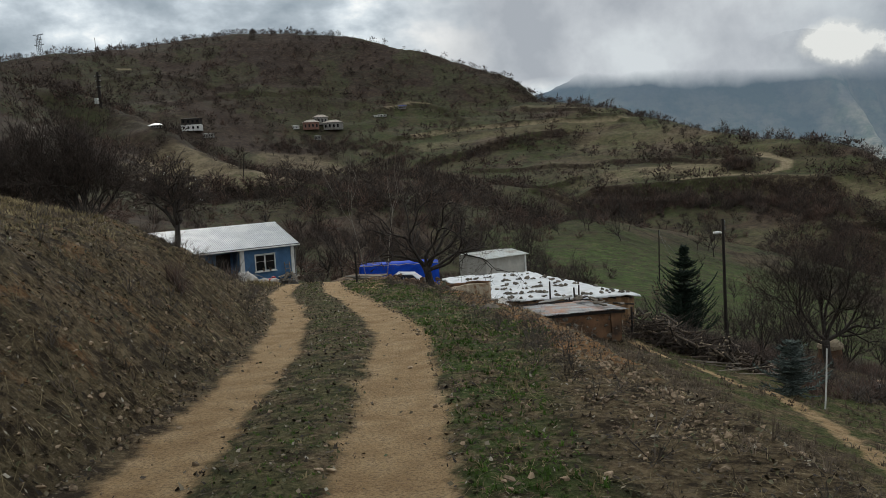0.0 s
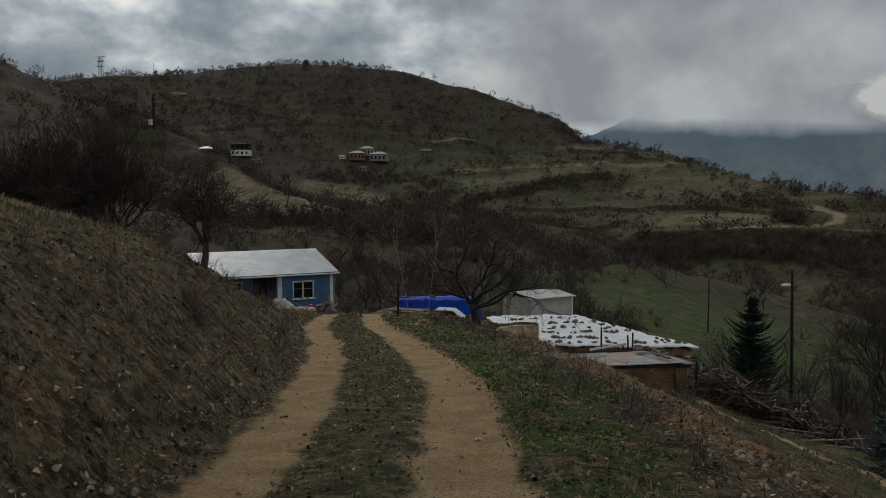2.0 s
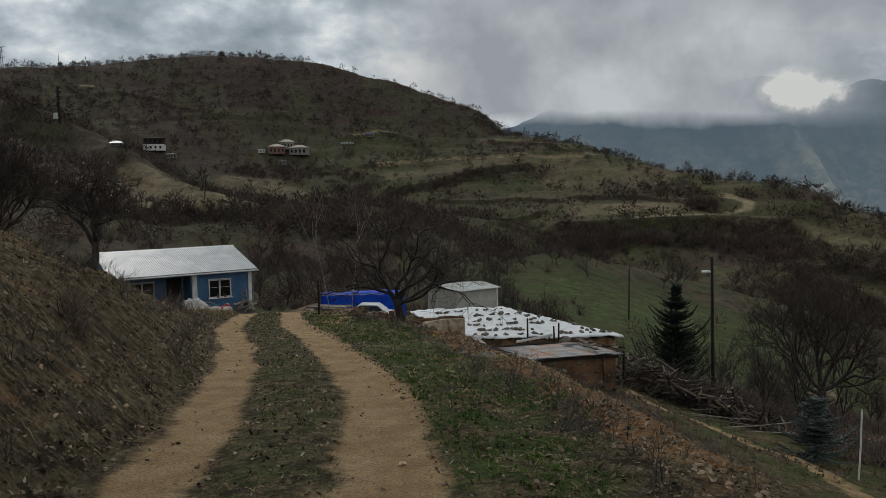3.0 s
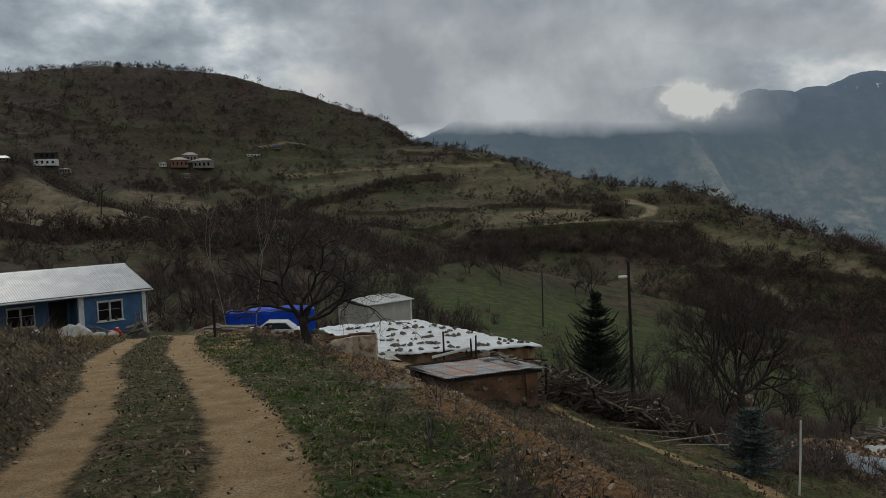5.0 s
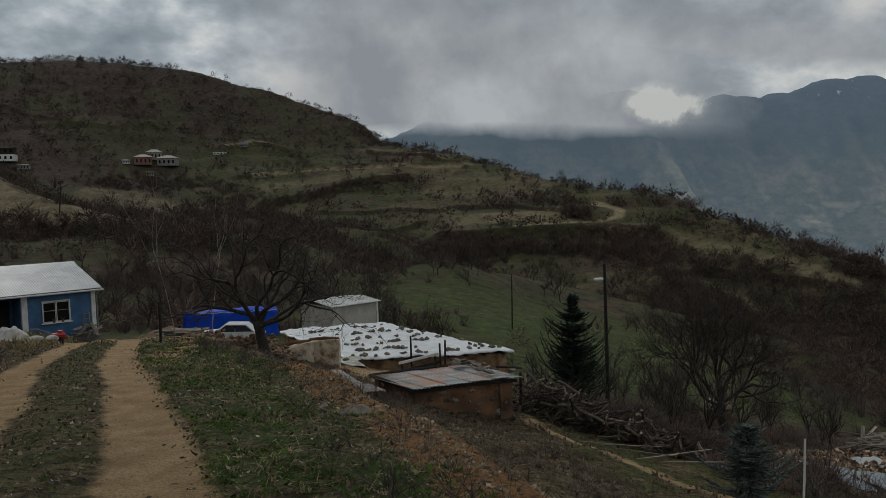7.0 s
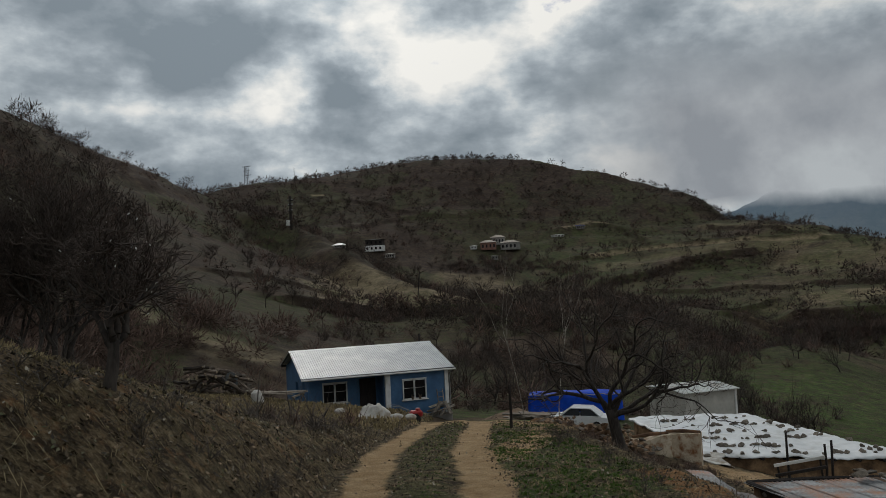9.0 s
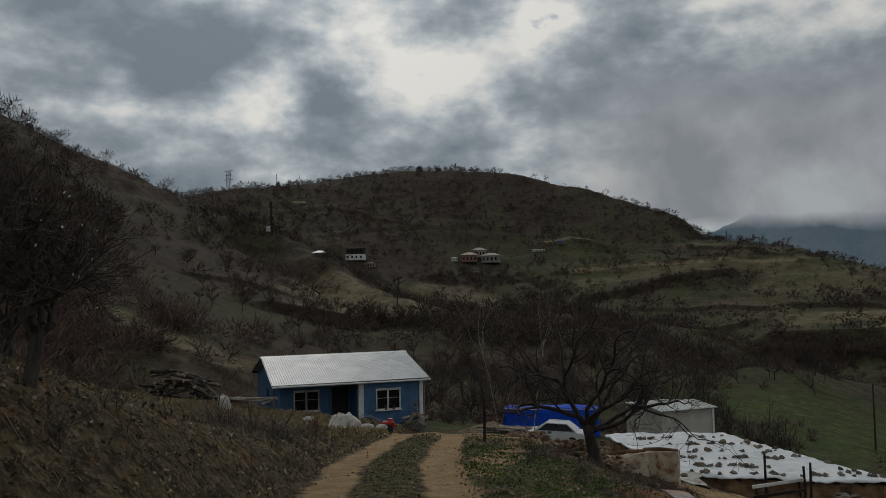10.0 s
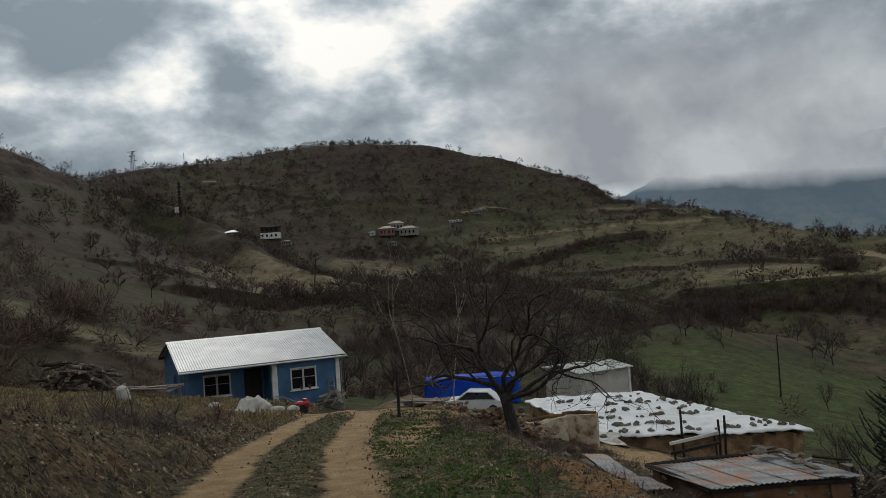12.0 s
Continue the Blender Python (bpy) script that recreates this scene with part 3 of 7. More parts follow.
def raw(name, verts, faces, material, parent=None, smooth=False):
    me = bpy.data.meshes.new(name)
    me.from_pydata(verts, [], faces)
    if material:
        me.materials.append(material)
    if smooth:
        me.shade_smooth()
    ob = new(name, me)
    ob.parent = parent
    return ob


def arrays(name, verts, quads, material, tris=None, smooth=False):
    """A big mesh from arrays: verts n x 3, quads m x 4, tris k x 3."""
    me = bpy.data.meshes.new(name)
    nq, nt3 = (0 if quads is None else len(quads)), (0 if tris is None else len(tris))
    me.vertices.add(len(verts))
    me.vertices.foreach_set("co", np.asarray(verts, np.float32).ravel())
    idx = np.concatenate([np.asarray(a, np.int32).ravel() for a in (quads, tris) if a is not None])
    me.loops.add(len(idx))
    me.loops.foreach_set("vertex_index", idx)
    me.polygons.add(nq + nt3)
    me.polygons.foreach_set("loop_start", np.concatenate([np.arange(nq) * 4, nq * 4 + np.arange(nt3) * 3]).astype(np.int32))
    me.polygons.foreach_set("loop_total", np.concatenate([np.full(nq, 4), np.full(nt3, 3)]).astype(np.int32))
    me.update(calc_edges=True)
    me.validate()
    if material:
        me.materials.append(material)
    if smooth:
        me.shade_smooth()
    return new(name, me)


def thing(name, m, label, category, group=""):
    e = new(name)
    e.matrix_basis = m
    e.empty_display_size = 0.2
    return tagged(e, label, category, group)


def box(bm, size, centre=(0, 0, 0), m=None, bevel=0.0):
    """A box added to a bmesh, with softened edges where wanted."""
    g = bmesh.ops.create_cube(bm, size=1.0)
    vs = g["verts"]
    t = Matrix.Translation(centre) @ Matrix.Diagonal((*size, 1))
    bmesh.ops.transform(bm, matrix=(m @ t) if m else t, verts=vs)
    if bevel:
        es = list({e for v in vs for e in v.link_edges})
        bmesh.ops.bevel(bm, geom=es, offset=bevel, segments=1, affect="EDGES")
    return bm


def tube(bm, points, radii, sides=6):
    """A tapering tube through points."""
    rings = []
    for k, p in enumerate(points):
        p = Vector(p)
        a = Vector(points[max(k - 1, 0)])
        b = Vector(points[min(k + 1, len(points) - 1)])
        d = (b - a).normalized() if (b - a).length > 1e-9 else Vector((0, 0, 1))
        s = d.orthogonal().normalized()
        w = d.cross(s)
        rings.append([bm.verts.new(p + radii[k] * (math.cos(2 * math.pi * j / sides) * s + math.sin(2 * math.pi * j / sides) * w)) for j in range(sides)])
    for r0, r1 in zip(rings, rings[1:]):
        for j in range(sides):
            bm.faces.new((r0[j], r0[(j + 1) % sides], r1[(j + 1) % sides], r1[j]))
    bm.faces.new(list(reversed(rings[0])))
    bm.faces.new(rings[-1])
    return bm


# ---- ground: one sheet out to the mountains ----
PALE_STRIPS = [(((84, 325), (96, 325), (108, 320), (117, 312), (122, 305)), 12, 0.95), (((7, 430), (28, 437), (53, 442), (78, 438), (103, 432)), 9, 0.55),
               (((98, 405), (121, 396), (138, 378)), 22, 0.5), (((-73, 396), (-57, 398), (-37, 378)), 13, 0.7), (((49, 294), (55, 293), (61, 290)), 3, 0.9),
               (((150, 269), (152, 242), (156, 225), (158, 208), (159, 191)), 5, 0.7), (((132, 220), (136, 208), (134, 197)), 1.5, 0.8),
               (((-76, 241), (-64, 231), (-51, 219), (-41, 210), (-31, 203)), 11, 1.0), (((-60, 186), (-53, 190), (-43, 192), (-36, 194)), 10, 0.9), (((-66, 214), (-54, 206), (-44, 200)), 14, 0.95), (((-60, 98), (-50, 92), (-43, 90), (-37, 88)), 4, 0.7),
               (((69, 509), (90, 490), (108, 462)), 8, 0.5), (((95, 290), (125, 286), (140, 276)), 5, 0.8)]
EARTH_TRACKS = [(((143, 324), (145, 311), (144, 300), (140, 294), (130, 294), (118, 298), (100, 302)), 2.2), (((-2, 455), (14, 459), (37, 464), (62, 457), (84, 444), (118, 436)), 1.3),
                (((-193, 529), (-187, 532)), 1.6), (((-19, 512), (-2, 525), (11, 525)), 1.4), (((-30, 648), (10, 618)), 2.0)]


def build_ground():
    front = np.linspace(-52, 58, 601)
    back = np.linspace(58, 308, 51)[1:-1]
    ang = np.radians(np.concatenate([front, back]))
    r = np.concatenate([[0.0], np.geomspace(0.9, 110, 380), np.geomspace(111, 700, 440), np.geomspace(708, 4700, 50)])
    A, R = np.meshgrid(ang, r)
    X, Y = R * np.sin(A), 1.0 + R * np.cos(A)
    Z = height(X, Y)
    n, k = len(ang), len(r)
    verts = np.stack([X, Y, Z], -1).reshape(-1, 3)
    i, j = np.meshgrid(np.arange(k - 1), np.arange(n), indexing="ij")
    a, b = i * n + j, i * n + (j + 1) % n
    quads = np.stack([a, b, b + n, a + n], -1).reshape(-1, 4)[:, ::-1]
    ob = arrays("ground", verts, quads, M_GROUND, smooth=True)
    # what grows or lies where: red wheel tracks, green grass, blue bare clay, alpha distance scrub
    x, y = verts[:, 0], verts[:, 1]
    c = road_x(y)
    track = np.zeros(len(x))
    for side, wide in ((-0.86, 0.28), (0.92, 0.36)):
        wob = 0.16 * fbm(x * 0.0 + side * 9, y * 0.6, 77, 3)
        track = np.maximum(track, 1 - step(wide - 0.2, wide + 0.28, np.abs(x - c - side - wob)))
    track *= (1 - step(33, 40, y)) * (y > -60)
    # the yard in front of the house, the small branch towards the car, the foot path below
    yard = 1 - step(1.2, 2.6, np.abs((y - 36 - 0.55 * (-5 - x)) * 0.85))
    track = np.maximum(track, 0.62 * yard * step(-13, -10, x) * (1 - step(-1.5, 0.5, x)))
    bx = np.interp(y, (20, 24, 28, 34, 44), (-1.9, -2.0, -1.7, -1.6, -2.6))
    track = np.maximum(track, 0.8 * (1 - step(0.25, 0.8, np.abs(x - bx))) * step(21, 24, y) * (1 - step(42, 48, y)))
    fx = np.interp(y, (6, 10, 14, 17, 20, 23.5, 26.6, 32), (6.0, 7.6, 8.5, 9.2, 9.6, 8.7, 7.5, 8.0))
    track = np.maximum(track, 0.62 * (1 - step(0.1, 0.6, np.abs(x - fx))) * (y > 3) * (1 - step(27, 30, y)))
    verge = step(0.9, 1.5, x - c) * (1 - step(-0.9, 0.0, x - brow_x(y) + 0.9 * (1 - step(6, 12, y)))) * (y < 60)
    middle = 0.42 * (1 - step(0.3, 0.7, np.abs(x - c))) * (y < 40)
    field = step(50, 62, y) * (1 - step(118, 150, y)) * step(2, 12, x) * (1 - step(55, 75, x))
    behind = 0.8 * step(56, 64, y) * (1 - step(78, 92, y)) * step(-22, -14, x) * (1 - step(-2, 4, x))
    lower = 0.7 * step(6.5, 8, x) * (1 - step(12.5, 15, x)) * (y < 32) * (y > 5)
    lawn = np.maximum.reduce([verge, middle, field, behind, lower, 0.35 * step(30, 60, np.hypot(x, y)) * (fbm(x / 30, y / 30, 8, 3) > 0.1)])
    u = c - 1.38 - x
    face = step(0.15, 0.5, u) * (1 - step(2.2, 3.4, u)) * (y > 2) * (y < 40)
    drop = step(-1.1, -0.35, x - brow_x(y)) * (1 - step(2.0, 3.0, x - brow_x(y))) * (y < 22) * step(5, 10, y)
    heap = 0.9 * np.exp(-(((x + 4.2) / 2.6) ** 2 + ((y - 46) / 3.2) ** 2))
    mud = 0.85 * np.exp(-(((x - 4.6) / 2.0) ** 2 + ((y - 35.5) / 3.4) ** 2))
    track = np.maximum(track, mud)
    clay = np.maximum.reduce([0.62 * face, 1.2 * drop, heap])
    dist = step(18, 55, np.hypot(x, y - 8))
    col = ob.data.color_attributes.new("zone", "FLOAT_COLOR", "POINT")
    col.data.foreach_set("color", np.stack([track, lawn, clay, dist], -1).astype(np.float32).ravel())
    # far slopes: red bleached grass, green bare tan earth, blue dark bank faces, alpha russet upper slopes
    def strip(line, wide, soft=1.0):
        d, past = along(x, y, line)
        return 1 - step(wide - soft, wide + soft, np.hypot(d, past) + 0.35 * wide * patchy)

    patchy = fbm(x / 7.0, y / 7.0, 64, 4)
    spill = 0.28 * step(0.05, 0.35, fbm(x / 38.0, y / 38.0, 63, 3)) * step(120, 220, np.hypot(x, y)) * step(-20, 60, x) * (1 - step(420, 520, y))
    for line, wide, much in PALE_STRIPS:
        spill = np.maximum(spill, much * strip(line, wide, 0.5 * wide))
    earth = np.zeros(len(x))
    for line, wide in EARTH_TRACKS:
        earth = np.maximum(earth, strip(line, wide, 0.7))
    upper = step(14, 48, verts[:, 2] + 14 * fbm(x / 60.0, y / 60.0, 65, 3)) * step(150, 250, np.hypot(x, y))
    upper = np.maximum(upper, 0.85 * step(22, 48, -x) * step(70, 100, np.hypot(x, y)))
    pale = ob.data.color_attributes.new("pale", "FLOAT_COLOR", "POINT")
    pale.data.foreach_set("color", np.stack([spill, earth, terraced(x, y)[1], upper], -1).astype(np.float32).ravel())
    return tagged(ob, "rough hillside ground with dry grass, clay and a rutted cart road", "ground", kind="structure")


build_ground()


def build_mountains():
    """The far side of the great valley."""
    ang, r = np.radians(np.linspace(2, 66, 460)), np.linspace(900, 3300, 240)
    A, R = np.meshgrid(ang, r)
    X, Y = R * np.sin(A), R * np.cos(A)
    Z = mountain_height(X, Y)
    n, k = len(ang), len(r)
    i, j = np.meshgrid(np.arange(k - 1), np.arange(n - 1), indexing="ij")
    a = i * n + j
    quads = np.stack([a, a + 1, a + n + 1, a + n], -1).reshape(-1, 4)[:, ::-1]
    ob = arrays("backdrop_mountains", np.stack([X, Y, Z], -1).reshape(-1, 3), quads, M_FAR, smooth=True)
    fold = np.clip(mountain_height(X, Y, True).ravel() * 2.6, 0, 1)
    col = ob.data.color_attributes.new("fold", "FLOAT_COLOR", "POINT")
    col.data.foreach_set("color", np.stack([fold, fold, fold, np.ones(fold.size)], -1).astype(np.float32).ravel())
    tagged(ob, "hazy terraced mountain range across the valley", "mountain", kind="structure")


build_mountains()


def build_cloud_bank():
    """Low cloud lying along the mountain tops."""
    az, el = np.radians(np.linspace(-8, 72, 81)), np.linspace(0.03, 0.33, 25)
    A, H = np.meshgrid(az, el)
    X, Y, Z = 1900 * np.sin(A), 1900 * np.cos(A), 1900 * H
    n, k = len(az), len(el)
    i, j = np.meshgrid(np.arange(k - 1), np.arange(n - 1), indexing="ij")
    a = i * n + j
    ob = arrays("backdrop_cloud", np.stack([X, Y, Z], -1).reshape(-1, 3), np.stack([a, a + 1, a + n + 1, a + n], -1).reshape(-1, 4), M_CLOUD, smooth=True)
    ob.visible_shadow = False
    tagged(ob, "low grey cloud lying over the mountain tops", "cloud", kind="structure")


build_cloud_bank()

# ---- plants ----
M_BARK = surface("bark", (0.016, 0.013, 0.011), (0.070, 0.058, 0.049), 14.0, 0.9, bump=0.6, dist=0.01, stretch=(1, 1, 0.25))
M_TWIG = leafy("twigs", (0.048, 0.038, 0.033), (0.125, 0.098, 0.083), 5.0, 0.4, 0.25)
M_THICKET = leafy("brown_thicket", (0.070, 0.047, 0.038), (0.160, 0.110, 0.088), 0.6, 0.55, 0.25)
M_TWIG_GREY = leafy("grey_twigs", (0.060, 0.052, 0.045), (0.16, 0.138, 0.12), 5.0, 0.4, 0.25)
M_BUSH = surface("far_scrub", (0.038, 0.029, 0.023), (0.088, 0.066, 0.052), 1.6, 0.95, bump=0, per="island", spread=0.55)
M_SCRUB = surface("brown_scrub", (0.046, 0.030, 0.024), (0.108, 0.070, 0.055), 1.6, 0.95, bump=0, per="island", spread=0.5)
M_EVERGREEN = surface("spruce_needles", (0.008, 0.016, 0.010), (0.024, 0.042, 0.026), 6.0, 0.8, bump=0, per="island", spread=0.4)
M_BLUE_SPRUCE = surface("blue_spruce_needles", (0.045, 0.060, 0.052), (0.105, 0.130, 0.115), 6.0, 0.8, bump=0, per="island", spread=0.4)
M_STRAW = leafy("dry_grass", (0.13, 0.100, 0.052), (0.38, 0.31, 0.18))
M_STRAW_GREY = leafy("grey_weeds", (0.075, 0.058, 0.042), (0.22, 0.175, 0.13))
M_BLADE = leafy("green_grass", (0.034, 0.068, 0.012), (0.105, 0.175, 0.036))
M_LEAF = surface("dead_leaf", (0.10, 0.055, 0.025), (0.22, 0.14, 0.07), 8.0, 0.9, bump=0, per="island", spread=0.4)
M_BUD = surface("pale_tuft", (0.42, 0.42, 0.38), (0.62, 0.62, 0.58), 8.0, 0.9, bump=0)


class Sticks:
    """Gathers tapering prisms in arrays."""

    def __init__(self):
        self.rows = {3: [], 4: [], 6: []}

    def add(self, a, b, ra, rb, sides=3):
        self.rows[sides].append((*a, *b, ra, rb))

    def build(self, name, material, parent=None):
        verts, quads, base = [], [], 0
        for n, rows in self.rows.items():
            if not rows:
                continue
            q = np.array(rows)
            a, b, ra, rb = q[:, :3], q[:, 3:6], q[:, 6:7], q[:, 7:8]
            d = b - a
            d /= np.linalg.norm(d, axis=1, keepdims=True) + 1e-9
            ref = np.where(np.abs(d[:, 2:3]) < 0.9, [[0, 0, 1.0]], [[1.0, 0, 0]])
            s = np.cross(d, ref)
            s /= np.linalg.norm(s, axis=1, keepdims=True)
            w = np.cross(d, s)
            ring = [np.cos(2 * math.pi * k / n) * s + np.sin(2 * math.pi * k / n) * w for k in range(n)]
            v = np.stack([a + ra * o for o in ring] + [b + rb * o for o in ring], 1)
            m = len(q)
            f = np.array([(k, (k + 1) % n, n + (k + 1) % n, n + k) for k in range(n)])
            quads.append((np.arange(m)[:, None, None] * 2 * n + f[None] + base).reshape(-1, 4))
            verts.append(v.reshape(-1, 3))
            base += m * 2 * n
        ob = arrays(name, np.concatenate(verts), np.concatenate(quads), material)
        ob.parent = parent
        return ob


def grow(rng, wood, twigs, p, d, length, radius, depth, bend=0.25, spread=0.75, lift=0.12, droop=0.0, thick=0.012, forks=(2, 4), tips=None):
    """A limb with its side limbs: thick wood and twigs go to different meshes."""
    n, radius = max(2, int(3 + depth * 0.6)), max(radius, 0.006)
    pts = [Vector(p)]
    d = Vector(d).normalized()
    for k in range(n):
        d = (d + Vector((rng.gauss(0, bend), rng.gauss(0, bend), rng.gauss(0, bend) + lift - droop * k / n)) * 0.5).normalized()
        pts.append(pts[-1] + d * length / n)
    for k in range(n):
        r0, r1 = radius * (1 - 0.38 * k / n), radius * (1 - 0.38 * (k + 1) / n)
        (wood if r0 > thick else twigs).add(pts[k], pts[k + 1], r0, r1, 6 if r0 > 0.045 else 4 if r0 > thick else 3)
    if depth == 0:
        if tips is not None:
            tips.append(pts[-1])
        return
    for c in range(rng.randint(*forks) + (1 if depth > 2 else 0)):
        at = pts[-1] if c == 0 else pts[rng.randint(max(1, n // 3), n)]
        side = Vector((rng.gauss(0, 1), rng.gauss(0, 1), rng.gauss(0, 0.7)))
        side = (side - d * side.dot(d)).normalized()
        w = spread * rng.uniform(0.6, 1.25) * (0.55 if c == 0 else 1)
        grow(rng, wood, twigs, at, d + side * w, length * rng.uniform(0.58, 0.86), radius * (0.61 if c == 0 else 0.5), depth - 1, bend, spread, lift, droop, thick, forks, tips)


def bare_tree(name, label, seed, base, tall, stems=1, bend=0.3, girth=0.09, lean=(0, 0), depth=5, spread=0.75, droop=0.0, lift=0.12, fork=0.3, bark=None, twig=None, group="", forks=(2, 4), tufts=0, scale_len=0.36, ways=()):
    rng = random.Random(seed)
    t = thing(name, pose(*base), label, "tree", group)
    twigs, tips = Sticks(), []
    for s in range(stems):
        a = 2 * math.pi * s / stems + rng.uniform(-0.5, 0.5)
        out = 0.0 if stems == 1 else 0.28
        foot = Vector((math.cos(a), math.sin(a), 0)) * (0.0 if stems == 1 else rng.uniform(0.1, 0.45))
        g = girth * (1 if stems == 1 else rng.uniform(0.6, 1.0))
        p, d = foot - Vector((0, 0, 0.3)), Vector((lean[0] + out * math.cos(a), lean[1] + out * math.sin(a), 1)).normalized()
        n, line, thick = 5, [p.copy()], [g * 1.4]
        for k in range(n):
            p = p + d * (tall * fork + 0.3) / n
            d = (d + Vector((rng.gauss(0, 0.09), rng.gauss(0, 0.09), 0.03))).normalized()
            line.append(p.copy()), thick.append(g * (1.3 - 0.3 * min((k + 1) / 2, 1)) * (1 - 0.06 * (k + 1)))
        bm = bmesh.new()
        tube(bm, line, thick, 8)
        part("trunk" if stems == 1 else "stem", bm, bark or M_BARK, t, smooth=True)
        for c in range(len(ways) or (3 if stems > 1 else 4)):
            b = 2 * math.pi * c / 4 + rng.uniform(-0.6, 0.6)
            w, wood = spread * rng.uniform(0.5, 1.2) * (0.4 if c == 0 else 1), Sticks()
            way = Vector(ways[c]) if ways else d + Vector((math.cos(b), math.sin(b), 0)) * w
            grow(rng, wood, twigs, p - d * rng.uniform(0, 0.2) * tall * fork * (c > 0), way, tall * scale_len * rng.uniform(0.8, 1.1), g * (0.38 if ways else 0.62), depth, bend, spread, lift, droop, forks=forks, tips=tips)
            if any(wood.rows.values()):
                wood.build("limb", bark or M_BARK, t)
    twigs.build("crown", twig or M_TWIG, t)
    if tufts and tips:
        f = Sticks()
        for p in rng.sample(tips, min(tufts, len(tips))):
            f.add(p, p + Vector((rng.uniform(-0.03, 0.03), rng.uniform(-0.03, 0.03), 0.02)), 0.006, 0.006, 4)
        tagged(f.build("dried_fruit", M_BUD, t), kind="stuff")
    return t


def conifer(name, label, seed, base, tall, wide, material):
    """Whorls of drooping boughs, each set with short needle sprays."""
    rng = random.Random(seed)
    t = thing(name, pose(*base), label, "tree")
    trunk, boughs = Sticks(), Sticks()
    for k in range(6):
        trunk.add((0, 0, tall * k / 6 - 0.15), (0, 0, tall * (k + 1) / 6 - 0.05), 0.05 * tall / 3 * (1 - k / 6.5), 0.05 * tall / 3 * (1 - (k + 1) / 6.5), 6)
    trunk.build("trunk", M_BARK, t)
    levels = int(tall * 17)
    for k in range(levels):
        h = min((k + rng.uniform(-2, 3)) / levels, 0.99) if k > 2 else k / levels
        reach = wide * 0.5 * (1 - h) ** 0.8 * rng.uniform(0.4, 1.25) + 0.06
        for j in range(rng.randint(7, 10)):
            a = rng.uniform(0, 2 * math.pi)
            r = reach * rng.uniform(0.4, 1.2) * (1 + 0.22 * math.sin(3 * a + 9 * h + seed))
            p, d = Vector((0, 0, tall * (0.06 + 0.92 * h))), Vector((math.cos(a), math.sin(a), 0.28 - 0.55 * (1 - h)))
            n = max(3, int(r / 0.11))
            for i in range(n):
                q = p + d * (r / n)
                d = (d + Vector((0, 0, 0.10))).normalized()
                boughs.add(p, q, 0.016, 0.010, 3)
                for s in (-1, 1, -0.6, 0.5, 0):
                    side = Vector((-d.y, d.x, rng.uniform(-0.5, 0.5))) * s
                    e = p + (d * 0.6 + side * 0.8 + Vector((0, 0, -0.10 + rng.uniform(-0.15, 0.2)))) * rng.uniform(0.06, 0.22) * (0.6 + 0.6 * (1 - i / n))
                    boughs.add(p, e, 0.026, 0.006, 3)
                p = q
    boughs.build("foliage", material, t)
    return t


bare_tree("bare_tree", "small bare fruit tree with a few dried fruits", 4, (-4.95, 15.7, at_ground(-4.95, 15.7)), 1.75, girth=0.075, lean=(0.08, 0), depth=5, spread=0.85, fork=0.27, tufts=26, lift=0.06, bend=0.45, scale_len=0.33, forks=(2, 3))
bare_tree("bare_tree", "dense bare tree with many stems on top of the bank", 9, (-8.6, 19.4, at_ground(-8.6, 19.4)), 3.7, stems=8, girth=0.06, depth=5, spread=0.8, fork=0.22, lift=0.14, scale_len=0.25, tufts=14, forks=(2, 3))
bare_tree("bare_tree", "dense bare tree with many stems on top of the bank", 12, (-10.9, 20.2, at_ground(-10.9, 20.2)), 3.5, stems=6, girth=0.06, depth=5, spread=0.8, fork=0.22, lift=0.14, scale_len=0.25, forks=(2, 3))
bare_tree("bare_tree", "spreading bare orchard tree rooted in a dry-stone wall", 27, (0.45, 32.2, at_ground(0.45, 32.2) + 0.05), 5.2, bend=0.38, girth=0.20, lean=(-0.16, 0), depth=5, spread=1.15, droop=0.0, fork=0.27, lift=0.08, scale_len=0.34, forks=(1, 3),
          ways=((-1.0, 0.1, 0.55), (-0.75, 0.4, 0.95), (-0.2, 0.2, 1.3), (0.30, -0.2, 1.35), (0.75, -0.4, 0.7), (1.0, 0.1, 0.55), (0.95, 0.4, 0.4), (0.6, -0.2, 0.8)))
bare_tree("bare_tree", "big bare tree with a leaning forked trunk", 33, (18.9, 34.9, at_ground(18.9, 34.9)), 6.2, bend=0.36, girth=0.24, lean=(-0.18, 0), depth=6, spread=0.8, fork=0.24, lift=0.13, scale_len=0.30, forks=(2, 3), ways=((-0.9, 0.1, 0.8), (-0.4, 0.3, 1.1), (0.3, -0.2, 1.1), (0.9, 0.1, 0.8), (0.1, 0.4, 1.2), (-0.8, -0.3, 0.45), (1.0, -0.2, 0.4)))
M_PALE_BARK = surface("pale_bark", (0.16, 0.14, 0.115), (0.36, 0.33, 0.28), 9.0, 0.85, bump=0.2)
bare_tree("sapling", "tall thin sapling with pale bark", 61, (-2.46, 32.8, at_ground(-2.46, 32.8)), 5.4, girth=0.015, depth=2, spread=0.4, fork=0.55, lift=0.5, scale_len=0.22, forks=(1, 2), bark=M_PALE_BARK, twig=M_PALE_BARK, group="saplings")
bare_tree("sapling", "tall thin sapling with pale bark", 62, (-2.14, 46.5, at_ground(-2.14, 46.5)), 7.8, girth=0.022, depth=2, spread=0.4, fork=0.6, lift=0.5, scale_len=0.2, forks=(1, 2), bark=M_PALE_BARK, twig=M_PALE_BARK, group="saplings")
